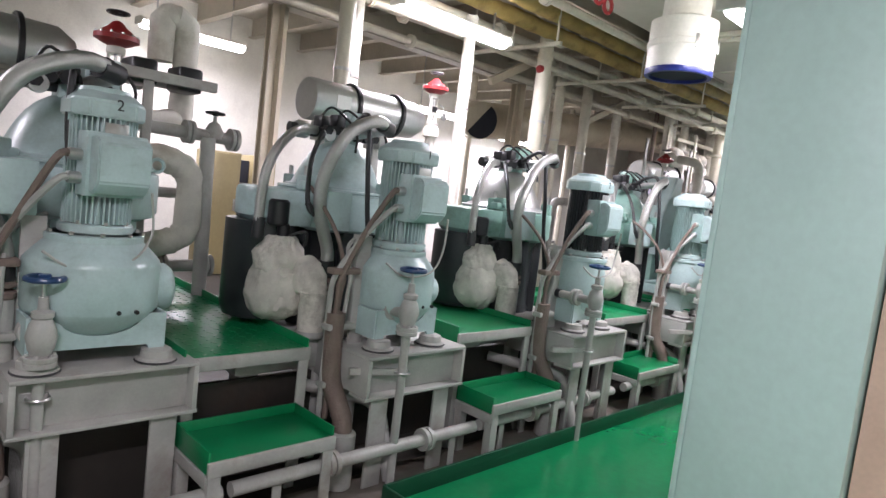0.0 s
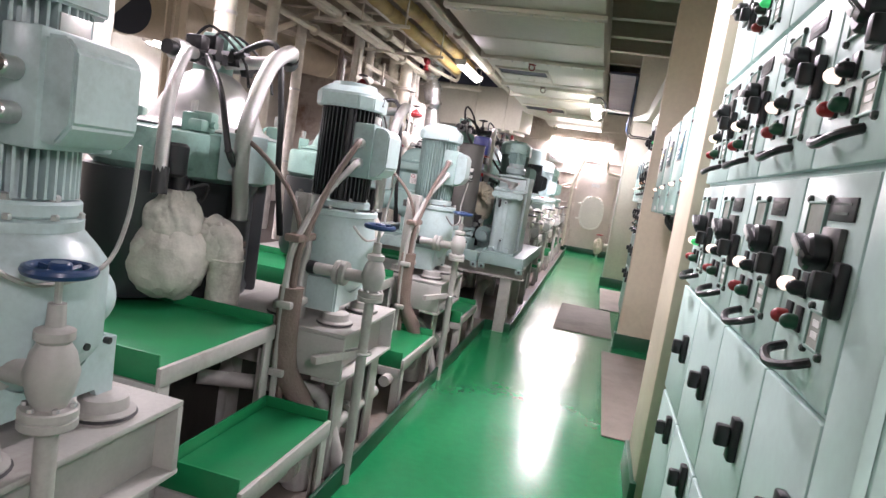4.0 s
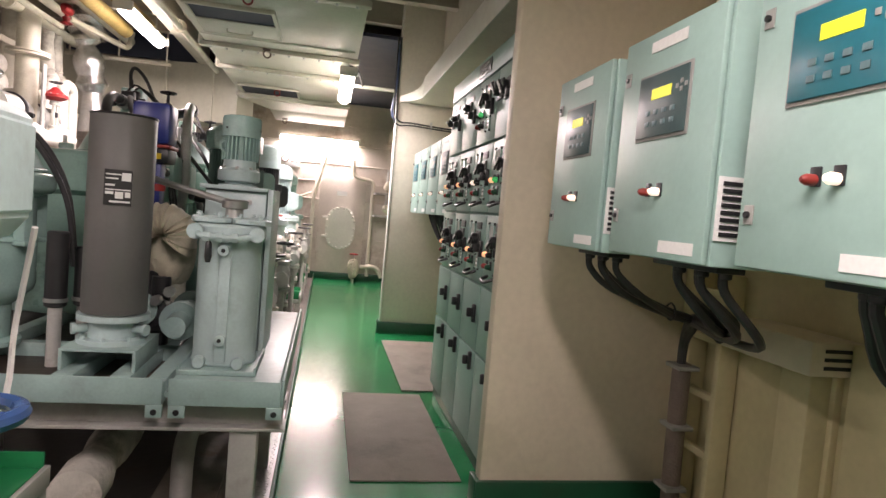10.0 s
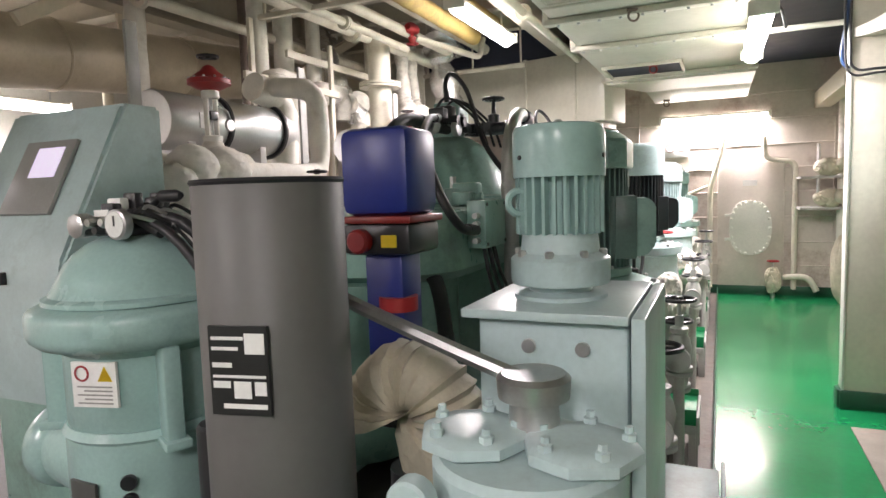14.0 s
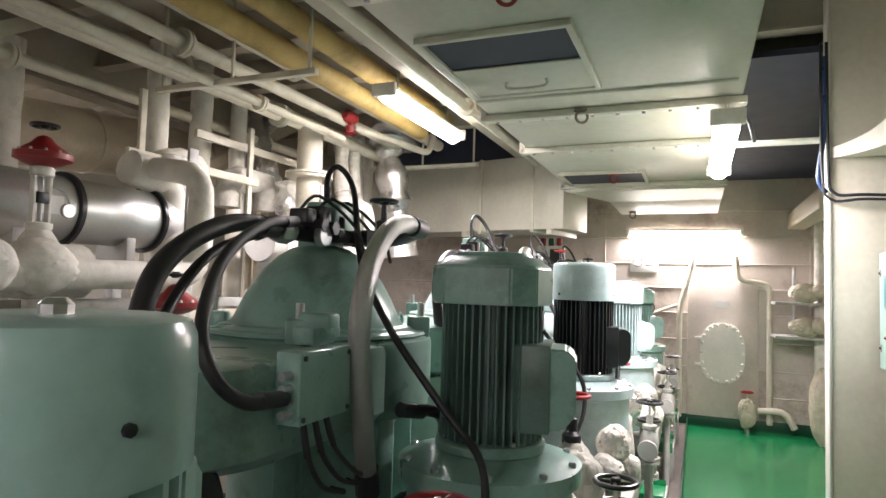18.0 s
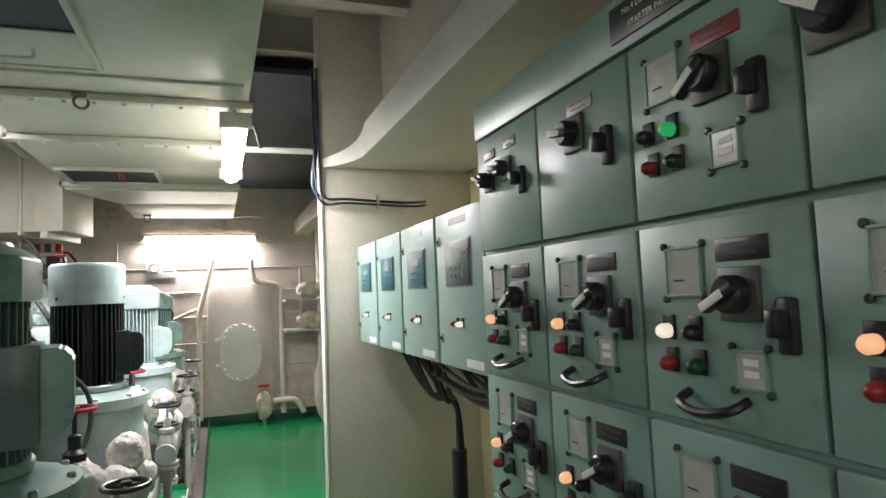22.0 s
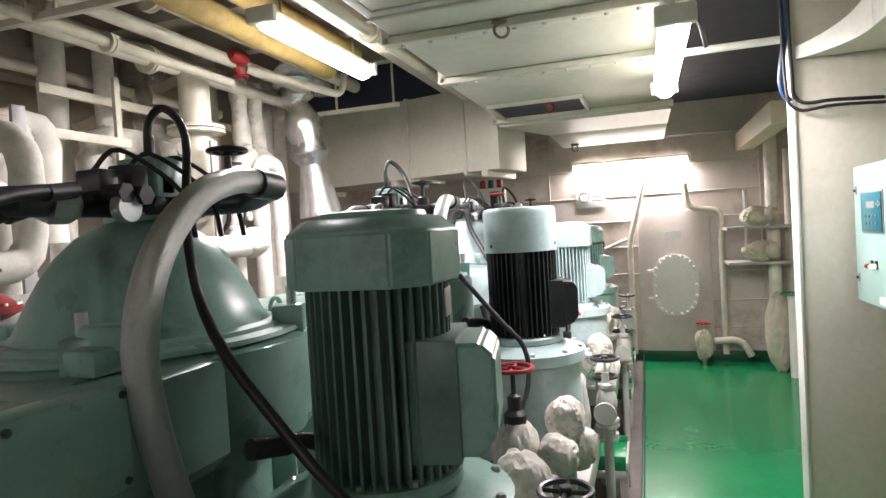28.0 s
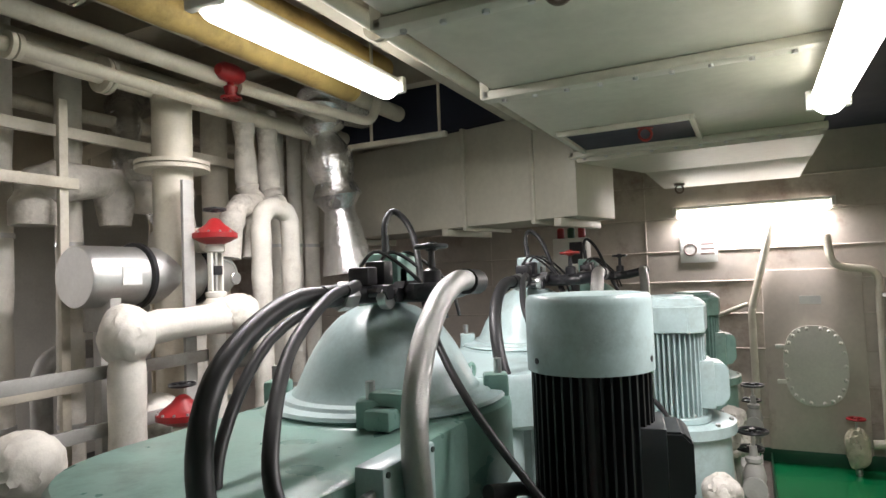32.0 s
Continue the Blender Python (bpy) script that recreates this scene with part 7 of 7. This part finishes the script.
control_valve(10.36, 4.92, 2.0)
control_valve(12.86, 4.95, 1.96)
control_valve(5.68, 4.84, 2.08)
control_valve(2.92, 4.5, 1.80)
control_valve(10.75, 4.5, 1.35)
control_valve(12.5, 4.8, 1.1)

LG = "pipe in creased white lagging"
lagged([(9.85, 4.75, 0.3), (9.85, 4.75, 1.72), (11.15, 4.75, 1.74), (11.15, 4.75, 2.3), (11.15, 5.1, 2.35)], 0.068, LG)
lagged([(9.62, 4.9, 1.72), (10.55, 4.9, 1.74)], 0.12, "valve bodies in bulky white lagging", CLOTH, wob=0.12)
lagged([(12.29, 4.9, 0.0), (12.29, 4.9, 1.76), (12.98, 4.9, 1.78)], 0.078, LG, wob=0.06)
lagged([(13.35, 5.08, 0.0), (13.35, 5.08, 2.42), (13.62, 5.08, 2.42), (13.62, 5.08, 1.5)], 0.062, LG, wob=0.05)
for x, y, z, a, b, c in [(12.29, 4.9, 1.74, 0.12, 0.12, 0.14), (12.95, 4.9, 1.79, 0.14, 0.13, 0.11), (10.26, 4.76, 1.76, 0.16, 0.13, 0.12), (10.0, 4.72, 1.76, 0.13, 0.13, 0.12), (9.87, 4.7, 1.66, 0.11, 0.11, 0.13), (11.55, 5.42, 2.40, 0.15, 0.14, 0.17), (11.6, 5.4, 2.2, 0.13, 0.13, 0.13), (13.23, 5.7, 2.54, 0.14, 0.12, 0.12), (13.0, 5.7, 2.5, 0.13, 0.12, 0.11), (13.25, 5.68, 2.34, 0.11, 0.11, 0.14), (13.1, 5.6, 2.2, 0.12, 0.11, 0.12), (10.55, 4.95, 1.36, 0.15, 0.13, 0.13), (11.9, 5.0, 1.25, 0.17, 0.15, 0.16), (12.6, 5.1, 1.30, 0.14, 0.13, 0.12)]:
    w = solid("lagged_fitting", crumpled(a, b, c, (x, y, z), x + z, 0.08), LAG, "pipe fitting wrapped in creased white lagging", "pipe fitting", "lagged fittings")
bars = thing("pipe_rack", (11.4, 5.38, 0), "cream steel rack bars holding the lagged pipes", "rack")
for z in (1.45, 2.45):
    part("bar", box(-0.2, 1.0, 0.0, 0.03, z, z + 0.055, 0.003), PIPE, bars)
part("bar", box(0.5, 2.3, 0.16, 0.19, 2.74, 2.80, 0.003), PIPE, bars)
for x in (-0.1, 0.92):
    part("post", box(x, x + 0.045, 0.032, 0.06, 0.0, 2.9, 0.003), PIPE, bars)
lagged([(11.35, 5.2, 0.4), (11.35, 5.2, 2.3), (11.05, 5.2, 2.35)], 0.10, LG)
for x, y, r, z1, m in [(11.55, 5.55, 0.075, 3.3, LAG), (12.25, 5.85, 0.085, 3.5, LAG), (12.6, 5.78, 0.068, 3.3, LAG), (13.6, 5.72, 0.09, 3.4, PIPE), (11.85, 5.95, 0.035, 3.5, CONDUIT), (14.1, 5.6, 0.055, 3.2, LAG), (14.3, 5.6, 0.055, 3.3, LAG), (14.5, 5.6, 0.06, 3.3, LAG), (11.0, 6.2, 0.07, 3.2, LAG), (7.9, 5.3, 0.06, 3.2, PIPE), (8.3, 5.4, 0.06, 3.2, PIPE), (9.2, 5.6, 0.07, 3.2, PIPE), (6.9, 4.6, 0.075, 3.1, PIPE), (6.1, 4.9, 0.06, 3.1, LAG), (4.5, 4.6, 0.06, 3.3, PIPE), (4.75, 4.9, 0.09, 3.3, LAG), (1.75, 4.4, 0.07, 3.3, PIPE), (2.1, 5.2, 0.07, 3.3, PIPE)]:
    lagged([(x, y, 0.0), (x, y, z1)], r, "upright pipe in white lagging" if m is LAG else "upright cream painted pipe", m, "upright pipes", 0.04 if m is LAG else 0.0, [(x, y, 1.2), (x, y, 2.2)])
lagged([(13.2, 5.5, 0.4), (13.2, 5.5, 2.15), (12.95, 5.45, 2.2), (12.95, 5.1, 2.2)], 0.07, LG)
lagged([(11.52, 5.45, 0.0), (11.52, 5.45, 2.5), (11.8, 5.42, 2.52), (11.8, 5.42, 1.85)], 0.085, LG, wob=0.08)
lagged([(11.55, 5.44, 2.0), (11.55, 5.44, 2.52)], 0.15, "group of valves in bulky white lagging", CLOTH, wob=0.12)
lagged([(12.3, 5.6, 2.28), (12.3, 5.6, 2.5), (12.75, 5.6, 2.55), (12.75, 5.6, 2.3)], 0.10, "group of valves in bulky white lagging", CLOTH, wob=0.12)
steel_pipe([(12.81, 5.2, 0.3), (12.81, 5.2, 3.02)], 0.105, "thick cream painted upright pipe with a flange", PIPE, [((12.81, 5.2, 2.6), (0, 0, 1))])
for x in (13.45, 13.66):
    lagged([(x, 5.3, 3.1), (x, 5.28, 2.55), (x + 0.02, 5.22, 2.45), (x - 0.25, 5.15, 2.42), (x - 0.3, 5.15, 2.1)], 0.07, LG, CLOTH, wob=0.10)
heater(1.2, 2.45, 4.6, 1.90, 0.16, "horizontal aluminium clad heater drum behind the first pump")
lagged([(3.30, 4.5, 1.60), (3.31, 4.5, 2.24), (3.16, 4.5, 2.26), (3.16, 4.5, 1.98)], 0.072, LG, wob=0.06)
lagged([(2.6, 4.35, 1.62), (3.1, 4.4, 1.62), (3.30, 4.5, 1.66)], 0.06, LG, wob=0.06)
lagged([(2.75, 4.2, 1.40), (3.12, 4.2, 1.42), (3.27, 4.2, 1.36), (3.28, 4.2, 0.98), (3.1, 4.2, 0.92), (2.7, 4.2, 0.92)], 0.075, LG, wob=0.06)
shelf = thing("valve_platform", (2.82, 4.15, 1.80), "grey steel valve platform on a post", "platform")
part("channel", box(0.0, 0.55, 0.0, 0.04, 0.02, 0.075, 0.004), GREY, shelf)
part("channel", box(0.0, 0.55, 0.28, 0.32, 0.02, 0.075, 0.004), GREY, shelf)
for a in (0.1, 0.35):
    part("valve_block", box(a, a + 0.14, 0.06, 0.26, 0.0, 0.14, 0.02), BLACK, shelf)
part("leg", box(0.16, 0.21, 0.02, 0.05, -1.8, 0.02, 0.003), GREY, shelf)
steel_pipe([(3.37, 4.18, 0.62), (3.36, 4.2, 1.56)], 0.042, "grey painted post beside the walkway plate", GREY)
steel_pipe([(2.7, 4.22, 0.80), (3.45, 4.22, 0.80)], 0.035, "grey painted flanged pipe run", GREY, [((3.15, 4.22, 0.8), (1, 0, 0)), ((3.42, 4.22, 0.8), (1, 0, 0))])
steel_pipe([(2.75, 4.24, 1.22), (3.36, 4.24, 1.22)], 0.03, "grey pipe across the lagged bends", GREY, ())
steel_pipe([(2.9, 4.22, 1.58), (3.56, 4.22, 1.57)], 0.036, "grey flanged pipe with a valve", GREY, [((3.25, 4.22, 1.58), (1, 0, 0)), ((3.52, 4.22, 1.57), (1, 0, 0))])
hv = thing("angle_valve", (3.40, 4.22, 1.60), "small grey valve with a handwheel on the flanged pipe", "valve")
part("bonnet", lathe([(0.05, -0.04), (0.055, 0.0), (0.03, 0.05), (0.012, 0.06), (0.01, 0.1)], 14), GREY, hv)
hand_wheel(hv, (0, 0, 0.11), 0.05, BLACK, None, 0.008)
lagged([(14.7, 5.2, 3.35), (14.1, 5.15, 3.3), (14.04, 5.13, 3.1), (14.1, 5.05, 2.6), (14.16, 5.0, 2.0)], 0.15, "crumpled aluminium foil wrapped duct", FOIL, "foil ducts", 0.24)
lagged([(13.9, 6.4, 3.36), (13.3, 6.2, 3.3), (13.05, 5.95, 3.05), (12.98, 5.74, 2.6), (13.2, 5.7, 2.4)], 0.1, "crumpled aluminium foil wrapped pipe", FOIL, "foil ducts", 0.16)
# overhead runs along the room
for y, z, r, m, x0, x1 in [(3.62, 3.16, 0.05, PIPE, 4.0, 17.0), (3.76, 3.02, 0.035, PIPE, 4.0, 15.0), (4.32, 3.2, 0.075, LAGY, 4.5, 13.6), (4.55, 3.12, 0.075, LAGY, 4.5, 13.6), (4.8, 3.22, 0.06, PIPE, 1.0, 14.6), (5.0, 3.1, 0.045, PIPE, 1.0, 14.0), (5.25, 3.02, 0.05, PIPE, 2.0, 14.3), (5.6, 3.2, 0.06, PIPE, 1.0, 15.0), (4.95, 2.92, 0.03, PIPE, 3.0, 12.9), (5.9, 2.98, 0.04, PIPE, 2.0, 14)]:
    if m is LAGY:
        lagged([(x0, y, z), (x1, y, z)], r, "overhead pipe in yellowed patchy lagging", LAGY, "overhead pipes", 0.05)
    else:
        steel_pipe([(x0, y, z), (x1, y, z)], r, "cream painted overhead pipe", m, [((x0 + k * 2.3 + 1 + y % 1, y, z), (1, 0, 0)) for k in range(int((x1 - x0) / 2.4))], "overhead pipes", "overhead_pipe")
for x in (4.6, 6.6, 8.2, 9.8, 11.4, 14.2):
    h = thing("pipe_hanger", (x, 3.5, 2.9), "cream painted angle iron pipe hanger", "hanger", "pipe hangers")
    part("bar", box(-0.02, 0.02, 0.7, 1.9, -0.005, 0.03, 0.002), PIPE, h)
    for y in (0.75, 1.3, 1.85):
        part("rod", box(-0.008, 0.008, y - 0.008, y + 0.008, 0.03, 0.72), PIPE, h)
for x, y in ((7.2, 5.6), (10.2, 6.3), (12.9, 6.4)):
    b = thing("diagonal_brace", (x, y, 2.75), "cream painted diagonal steel brace", "brace", "braces")
    part("bar", hose([(0, 0, 0), (0.9, -0.4, 0.6)], 0.06, 4, curved=False), CREAM, b)
va = thing("red_overhead_valve", (12.98, 4.93, 3.12), "small red painted valve on an overhead pipe", "valve")
part("body", lathe([(0.03, -0.09), (0.05, -0.06), (0.055, 0.0), (0.05, 0.06), (0.03, 0.09)], 14, (0, 0, 0), "x"), RED, va)
part("bonnet", lathe([(0.03, 0), (0.04, 0.05), (0.02, 0.06), (0.012, 0.13)], 12, (0, 0, -0.13)), RED, va)
hand_wheel(va, (0, 0, -0.14), 0.05, RED, None, 0.009)
va2 = copy_thing(va, pose(6.9, 4.6, 2.75))
steel_pipe([(13.05, 4.93, 3.05), (13.9, 4.6, 2.98), (14.0, 4.6, 3.2)], 0.03, "cream painted small bore pipe", PIPE)
# round ducts
rd = thing("round_duct", (7.45, 6.1, 2.40), "large round galvanised duct with an open end", "duct")
part("tube", lathe([(0.265, 0.3), (0.265, 7.8), (0.24, 7.8), (0.24, 0.3)], 36, (0, 0, 0), "x"), DUCT, rd)
part("elbow", hose([(0.32, 0, 0), (0.12, -0.05, 0.0), (-0.02, -0.2, -0.02), (-0.06, -0.3, -0.04)], 0.267, 32), DUCT, rd)
part("mouth", hose([(-0.055, -0.29, -0.039), (-0.061, -0.305, -0.041)], 0.248, 32, curved=False), DARK, rd)
for k in range(6):
    part("seam_band", ring(0.268, 0.012, (0.04 + 1.25 * k, 0, 0), 36, 6, None, Matrix.Rotation(radians(90), 4, "Y")), DUCT, rd)
for k in range(3):
    part("strap", box(1.0 + 2.2 * k, 1.05 + 2.2 * k, -0.012, 0.012, 0.24, 0.85), CREAM, rd)
rd.matrix_world = pose(8.35, 7.0, 2.52, 0, -5.0, 0)
bl = thing("hanging_vent", (6.05, 2.73, 2.42), "white round ventilation mouthpiece with a dark blue rim under the deckhead", "vent")
part("tube", lathe([(0.218, 0.02), (0.228, 0.03), (0.228, 0.17), (0.236, 0.18), (0.236, 0.21), (0.228, 0.22), (0.228, 0.36), (0.16, 0.39), (0.16, 0.56)], 40), WHITE, bl)
part("mouth", lathe([(0.20, 0), (0.20, 0.004)], 36, (0, 0, 0.01)), DARK, bl)
part("lip", lathe([(0.20, 0.012), (0.20, -0.012), (0.226, -0.012), (0.231, 0.0), (0.231, 0.028), (0.22, 0.03)], 40), BLUE, bl, "dark blue rim")
for k in range(3):
    part("clip", box(-0.012, 0.012, -0.246, -0.228, 0.15, 0.24, 0.003), STEEL, bl).matrix_local = Matrix.Rotation(radians(-40 + 60 * k), 4, "Z")
lk = thing("red_hook_pair", (5.5, 3.1, 2.86), "pair of red painted hanging hooks", "hook")
for k in range(2):
    part("hook", ring(0.05, 0.014, (0.12 * k, 0, -0.03 * k), 16, 6, None, Matrix.Rotation(radians(90), 4, "X")), RED, lk)
    part("shank", cyl(0.012, 0.2, (0.12 * k, 0, 0.04), seg=8), RED, lk)

# background behind the machinery
for x0, w in ((5.20, 0.39), (5.79, 0.30)):
    lk = thing("steel_locker", (x0, 8.35, 0), "tall tan painted steel locker", "locker", "tan lockers")
    part("body", box(0, w, 0, 0.5, 0.0, 1.60, 0.008), TAN, lk)
    part("door", box(0.01, w - 0.01, -0.02, -0.002, 0.08, 1.58, 0.005), TAN, lk)
    part("handle", box(w - 0.08, w - 0.05, -0.035, -0.02, 0.85, 1.0, 0.004), STEEL, lk)
# The dark open gap between the lockers, built as a box with made-up shelves.
lk2 = thing("dark_cabinet", (5.60, 8.5, 0), "dark box standing in for the open gap between the lockers", "cabinet")
part("body", box(0, 0.18, 0, 0.35, 0.0, 1.52, 0.006), NAVY, lk2)
for z in (0.4, 0.8, 1.2):
    part("shelf", box(0.01, 0.17, -0.02, 0.0, z, z + 0.02), BEZEL, lk2)
rack = thing("pipe_stand", (9.9, 5.0, 0), "grey angle iron stand with pipes", "frame")
for a in (0.0, 1.4, 2.8):
    part("post", box(a, a + 0.07, 0.0, 0.02, 0.0, 2.5, 0.003), GREY, rack)
for z in (0.7, 1.3, 1.55):
    part("bar", box(-0.05, 3.0, -0.02, 0.0, z, z + 0.06, 0.003), GREY, rack)
for k in range(5):
    x = 9.2 + 1.3 * k
    steel_pipe([(x, 6.9, 0.0), (x, 6.9, 1.2 + 0.3 * (k % 2)), (x + 0.9, 6.9, 1.2 + 0.3 * (k % 2))], 0.07, "grey pipe behind the heaters", GREY, [((x, 6.9, 0.8), (0, 0, 1))])
steel_pipe([(9.0, 7.6, 0.0), (9.0, 7.6, 3.3)], 0.05, "cream painted post behind the heaters", PIPE)
steel_pipe([(12.0, 7.8, 0.0), (12.0, 7.8, 3.3)], 0.05, "cream painted post behind the heaters", PIPE)

# ---------------- end bulkhead ----------------
md = thing("access_door", (17.4, 1.9, 0.12), "stained white steel panel with a bolted oval manhole cover", "manhole")
part("panel", box(-0.03, 0.0, -0.42, 0.42, 0.0, 1.76, 0.01), ENDW, md)
ov = bmesh.new()
ol = [(math.copysign(abs(math.cos(a)) ** 0.75, math.cos(a)) * 0.27, math.copysign(abs(math.sin(a)) ** 0.8, math.sin(a)) * 0.385) for a in [2 * math.pi * k / 44 for k in range(44)]]
A = [ov.verts.new((-0.055, y, z + 0.83)) for y, z in ol]
B = [ov.verts.new((-0.03, y, z + 0.83)) for y, z in ol]
ov.faces.new(A)
ov.faces.new(B)
for i in range(44):
    ov.faces.new((A[i], A[(i + 1) % 44], B[(i + 1) % 44], B[i]))
bmesh.ops.bevel(ov, geom=ov.edges[:], offset=0.004, segments=1, affect="EDGES")
cov = part("cover", ov, WHITE, md, "white oval cover")
me = None
for k in range(22):
    a = 2 * math.pi * k / 22
    y, z = math.copysign(abs(math.cos(a)) ** 0.75, math.cos(a)) * 0.245, math.copysign(abs(math.sin(a)) ** 0.8, math.sin(a)) * 0.358
    if me is None:
        o = part("bolt", lathe([(0.019, 0), (0.019, 0.018), (0.01, 0.034)], 6), WHITE, cov)
        me = o.data
        o.matrix_local = pose(-0.055, y, z + 0.83, 0, -90, 0)
    else:
        again("bolt", me, cov, pose(-0.055, y, z + 0.83, 0, -90, 0))
for z in (0.67, 1.01):
    part("hinge", box(-0.06, -0.03, 0.25, 0.33, z - 0.02, z + 0.02, 0.005), WHITE, md)
part("plate", box(-0.034, -0.03, -0.08, 0.1, 1.42, 1.5), LABELW, md)
steel_pipe([(17.32, 2.42, 0.1), (17.32, 2.42, 1.5), (17.32, 2.30, 1.95), (17.32, 2.2, 2.35)], 0.035, "stained white pipe on the end bulkhead", PIPE)
steel_pipe([(17.32, 1.36, 0.1), (17.32, 1.36, 1.85), (17.32, 1.72, 1.9), (17.32, 1.75, 2.2)], 0.035, "stained white pipe on the end bulkhead", PIPE)
steel_pipe([(17.34, 2.45, 1.55), (17.34, 3.2, 1.25), (17.34, 3.3, 1.1)], 0.022, "white conduit on the end bulkhead", PIPE)
cb = thing("coiled_cable", (17.33, 2.85, 1.5), "coil of black cable hung on the bulkhead", "cable")
for k in range(3):
    part("loop", ring(0.09 + 0.012 * k, 0.009, (-0.01 * k, 0, 0), 24, 6, None, Matrix.Rotation(radians(90), 4, "Y")), RUBBER, cb)
sg = thing("notice", (17.39, 2.88, 2.12), "no smoking notice in white with a ring symbol", "sign")
part("board", box(-0.01, 0.0, -0.18, 0.18, -0.14, 0.14, 0.003), LABELW, sg)
part("symbol", ring(0.06, 0.009, (-0.012, 0.08, 0.0), 20, 6, None, Matrix.Rotation(radians(90), 4, "Y")), CONDUIT, sg)
for k in range(3):
    part("print", box(-0.012, -0.010, -0.15, -0.02, -0.06 + 0.05 * k, -0.04 + 0.05 * k), CONDUIT, sg)
al = thing("alarm_box", (16.2, 3.9, 1.95), "white alarm box with red and green lamps on a post", "alarm box")
part("body", box(-0.08, 0.08, -0.16, 0.16, 0.0, 0.3, 0.008), WHITE, al)
part("window", box(-0.085, -0.08, -0.12, 0.0, 0.06, 0.26), BLACK, al)
part("post", box(-0.03, 0.03, -0.03, 0.03, -1.95, 0.0, 0.003), GREY, al)
for k, c in enumerate([RED, DADO, RED]):
    part("lamp", cyl(0.035, 0.1, (0, -0.1 + 0.1 * k, 0.3), seg=14, bevel=0.01), c, al)
fk = thing("lagged_strainer", (17.2, 1.62, 0.0), "small pipe end wrapped in white lagging with a red wheel", "valve")
part("wrap", crumpled(0.11, 0.11, 0.20, (0, 0, 0.24), 3, 0.16), CREAMCLOTH, fk)
part("neck", cyl(0.03, 0.05, (0, 0, 0.0), seg=10), STEEL, fk)
hand_wheel(fk, (0, 0, 0.50), 0.07, RED)
part("stem", cyl(0.012, 0.1, (0, 0, 0.41), seg=8), STEEL, fk)
steel_pipe([(17.2, 1.5, 0.28), (17.2, 1.2, 0.3), (17.2, 1.1, 0.1)], 0.04, "stained pipe beside the strainer", PIPE)
fw = thing("end_wall_manifold", (16.9, 0.85, 0.0), "white lagged manifold pipes with valves at the end bulkhead", "manifold")
part("leg", crumpled(0.15, 0.15, 0.46, (0, 0, 0.44), 7, 0.09), CREAMCLOTH, fw)
part("riser", cyl(0.07, 1.9, (0.1, 0.0, 0.8), seg=16), LAG, fw)
part("riser", cyl(0.05, 2.4, (0.25, -0.2, 0.1), seg=16), PIPE, fw)
for z in (1.35, 1.75):
    part("valve_body", crumpled(0.14, 0.18, 0.12, (-0.05, 0.18, z), z * 5, 0.14), CREAMCLOTH, fw)
    part("valve_stem", cyl(0.02, 0.25, (-0.05, 0.3, z + 0.05), seg=10), STEEL, fw)
    part("valve_bonnet", crumpled(0.08, 0.08, 0.09, (-0.16, 0.06, z + 0.03), z * 9, 0.12), CREAMCLOTH, fw)
    part("shelf", box(-0.1, 0.4, -0.3, 0.5, z - 0.14, z - 0.11), GREY, fw)
hand_wheel(fw, (-0.3, -0.1, 0.9), 0.13, TRAY)
part("valve_post", cyl(0.06, 0.9, (-0.3, -0.1, 0.0), seg=14), WHITE, fw)
bmw = box(15.2, 17.4, 0.95, 1.15, 2.55, 2.75, 0.01)
structure("overhead_ledge", bmw, CREAM, "cream steel ledge near the end bulkhead", "beam")
bm = bmesh.new()
for z in (0.42, 0.75, 1.10, 1.45, 1.78, 2.10, 2.45, 2.80):
    hose([(17.398, 0.4, z), (17.398, 9.5, z)], 0.011, 6, bm, curved=False)
for y in (0.9, 3.4, 5.2):
    hose([(17.398, y, 0.1), (17.398, y, 3.5)], 0.008, 5, bm, curved=False)
structure("weld_seams", bm, ENDW, "weld seams on the end bulkhead", "trim")
st = thing("yellow_stanchion", (3.42, 0.72, 0.0), "yellow painted guard post beside the switchboard", "post")
part("post", lathe([(0.07, 0), (0.07, 0.02), (0.035, 0.03), (0.035, 0.8), (0.02, 0.83)], 16), YELLOW, st)
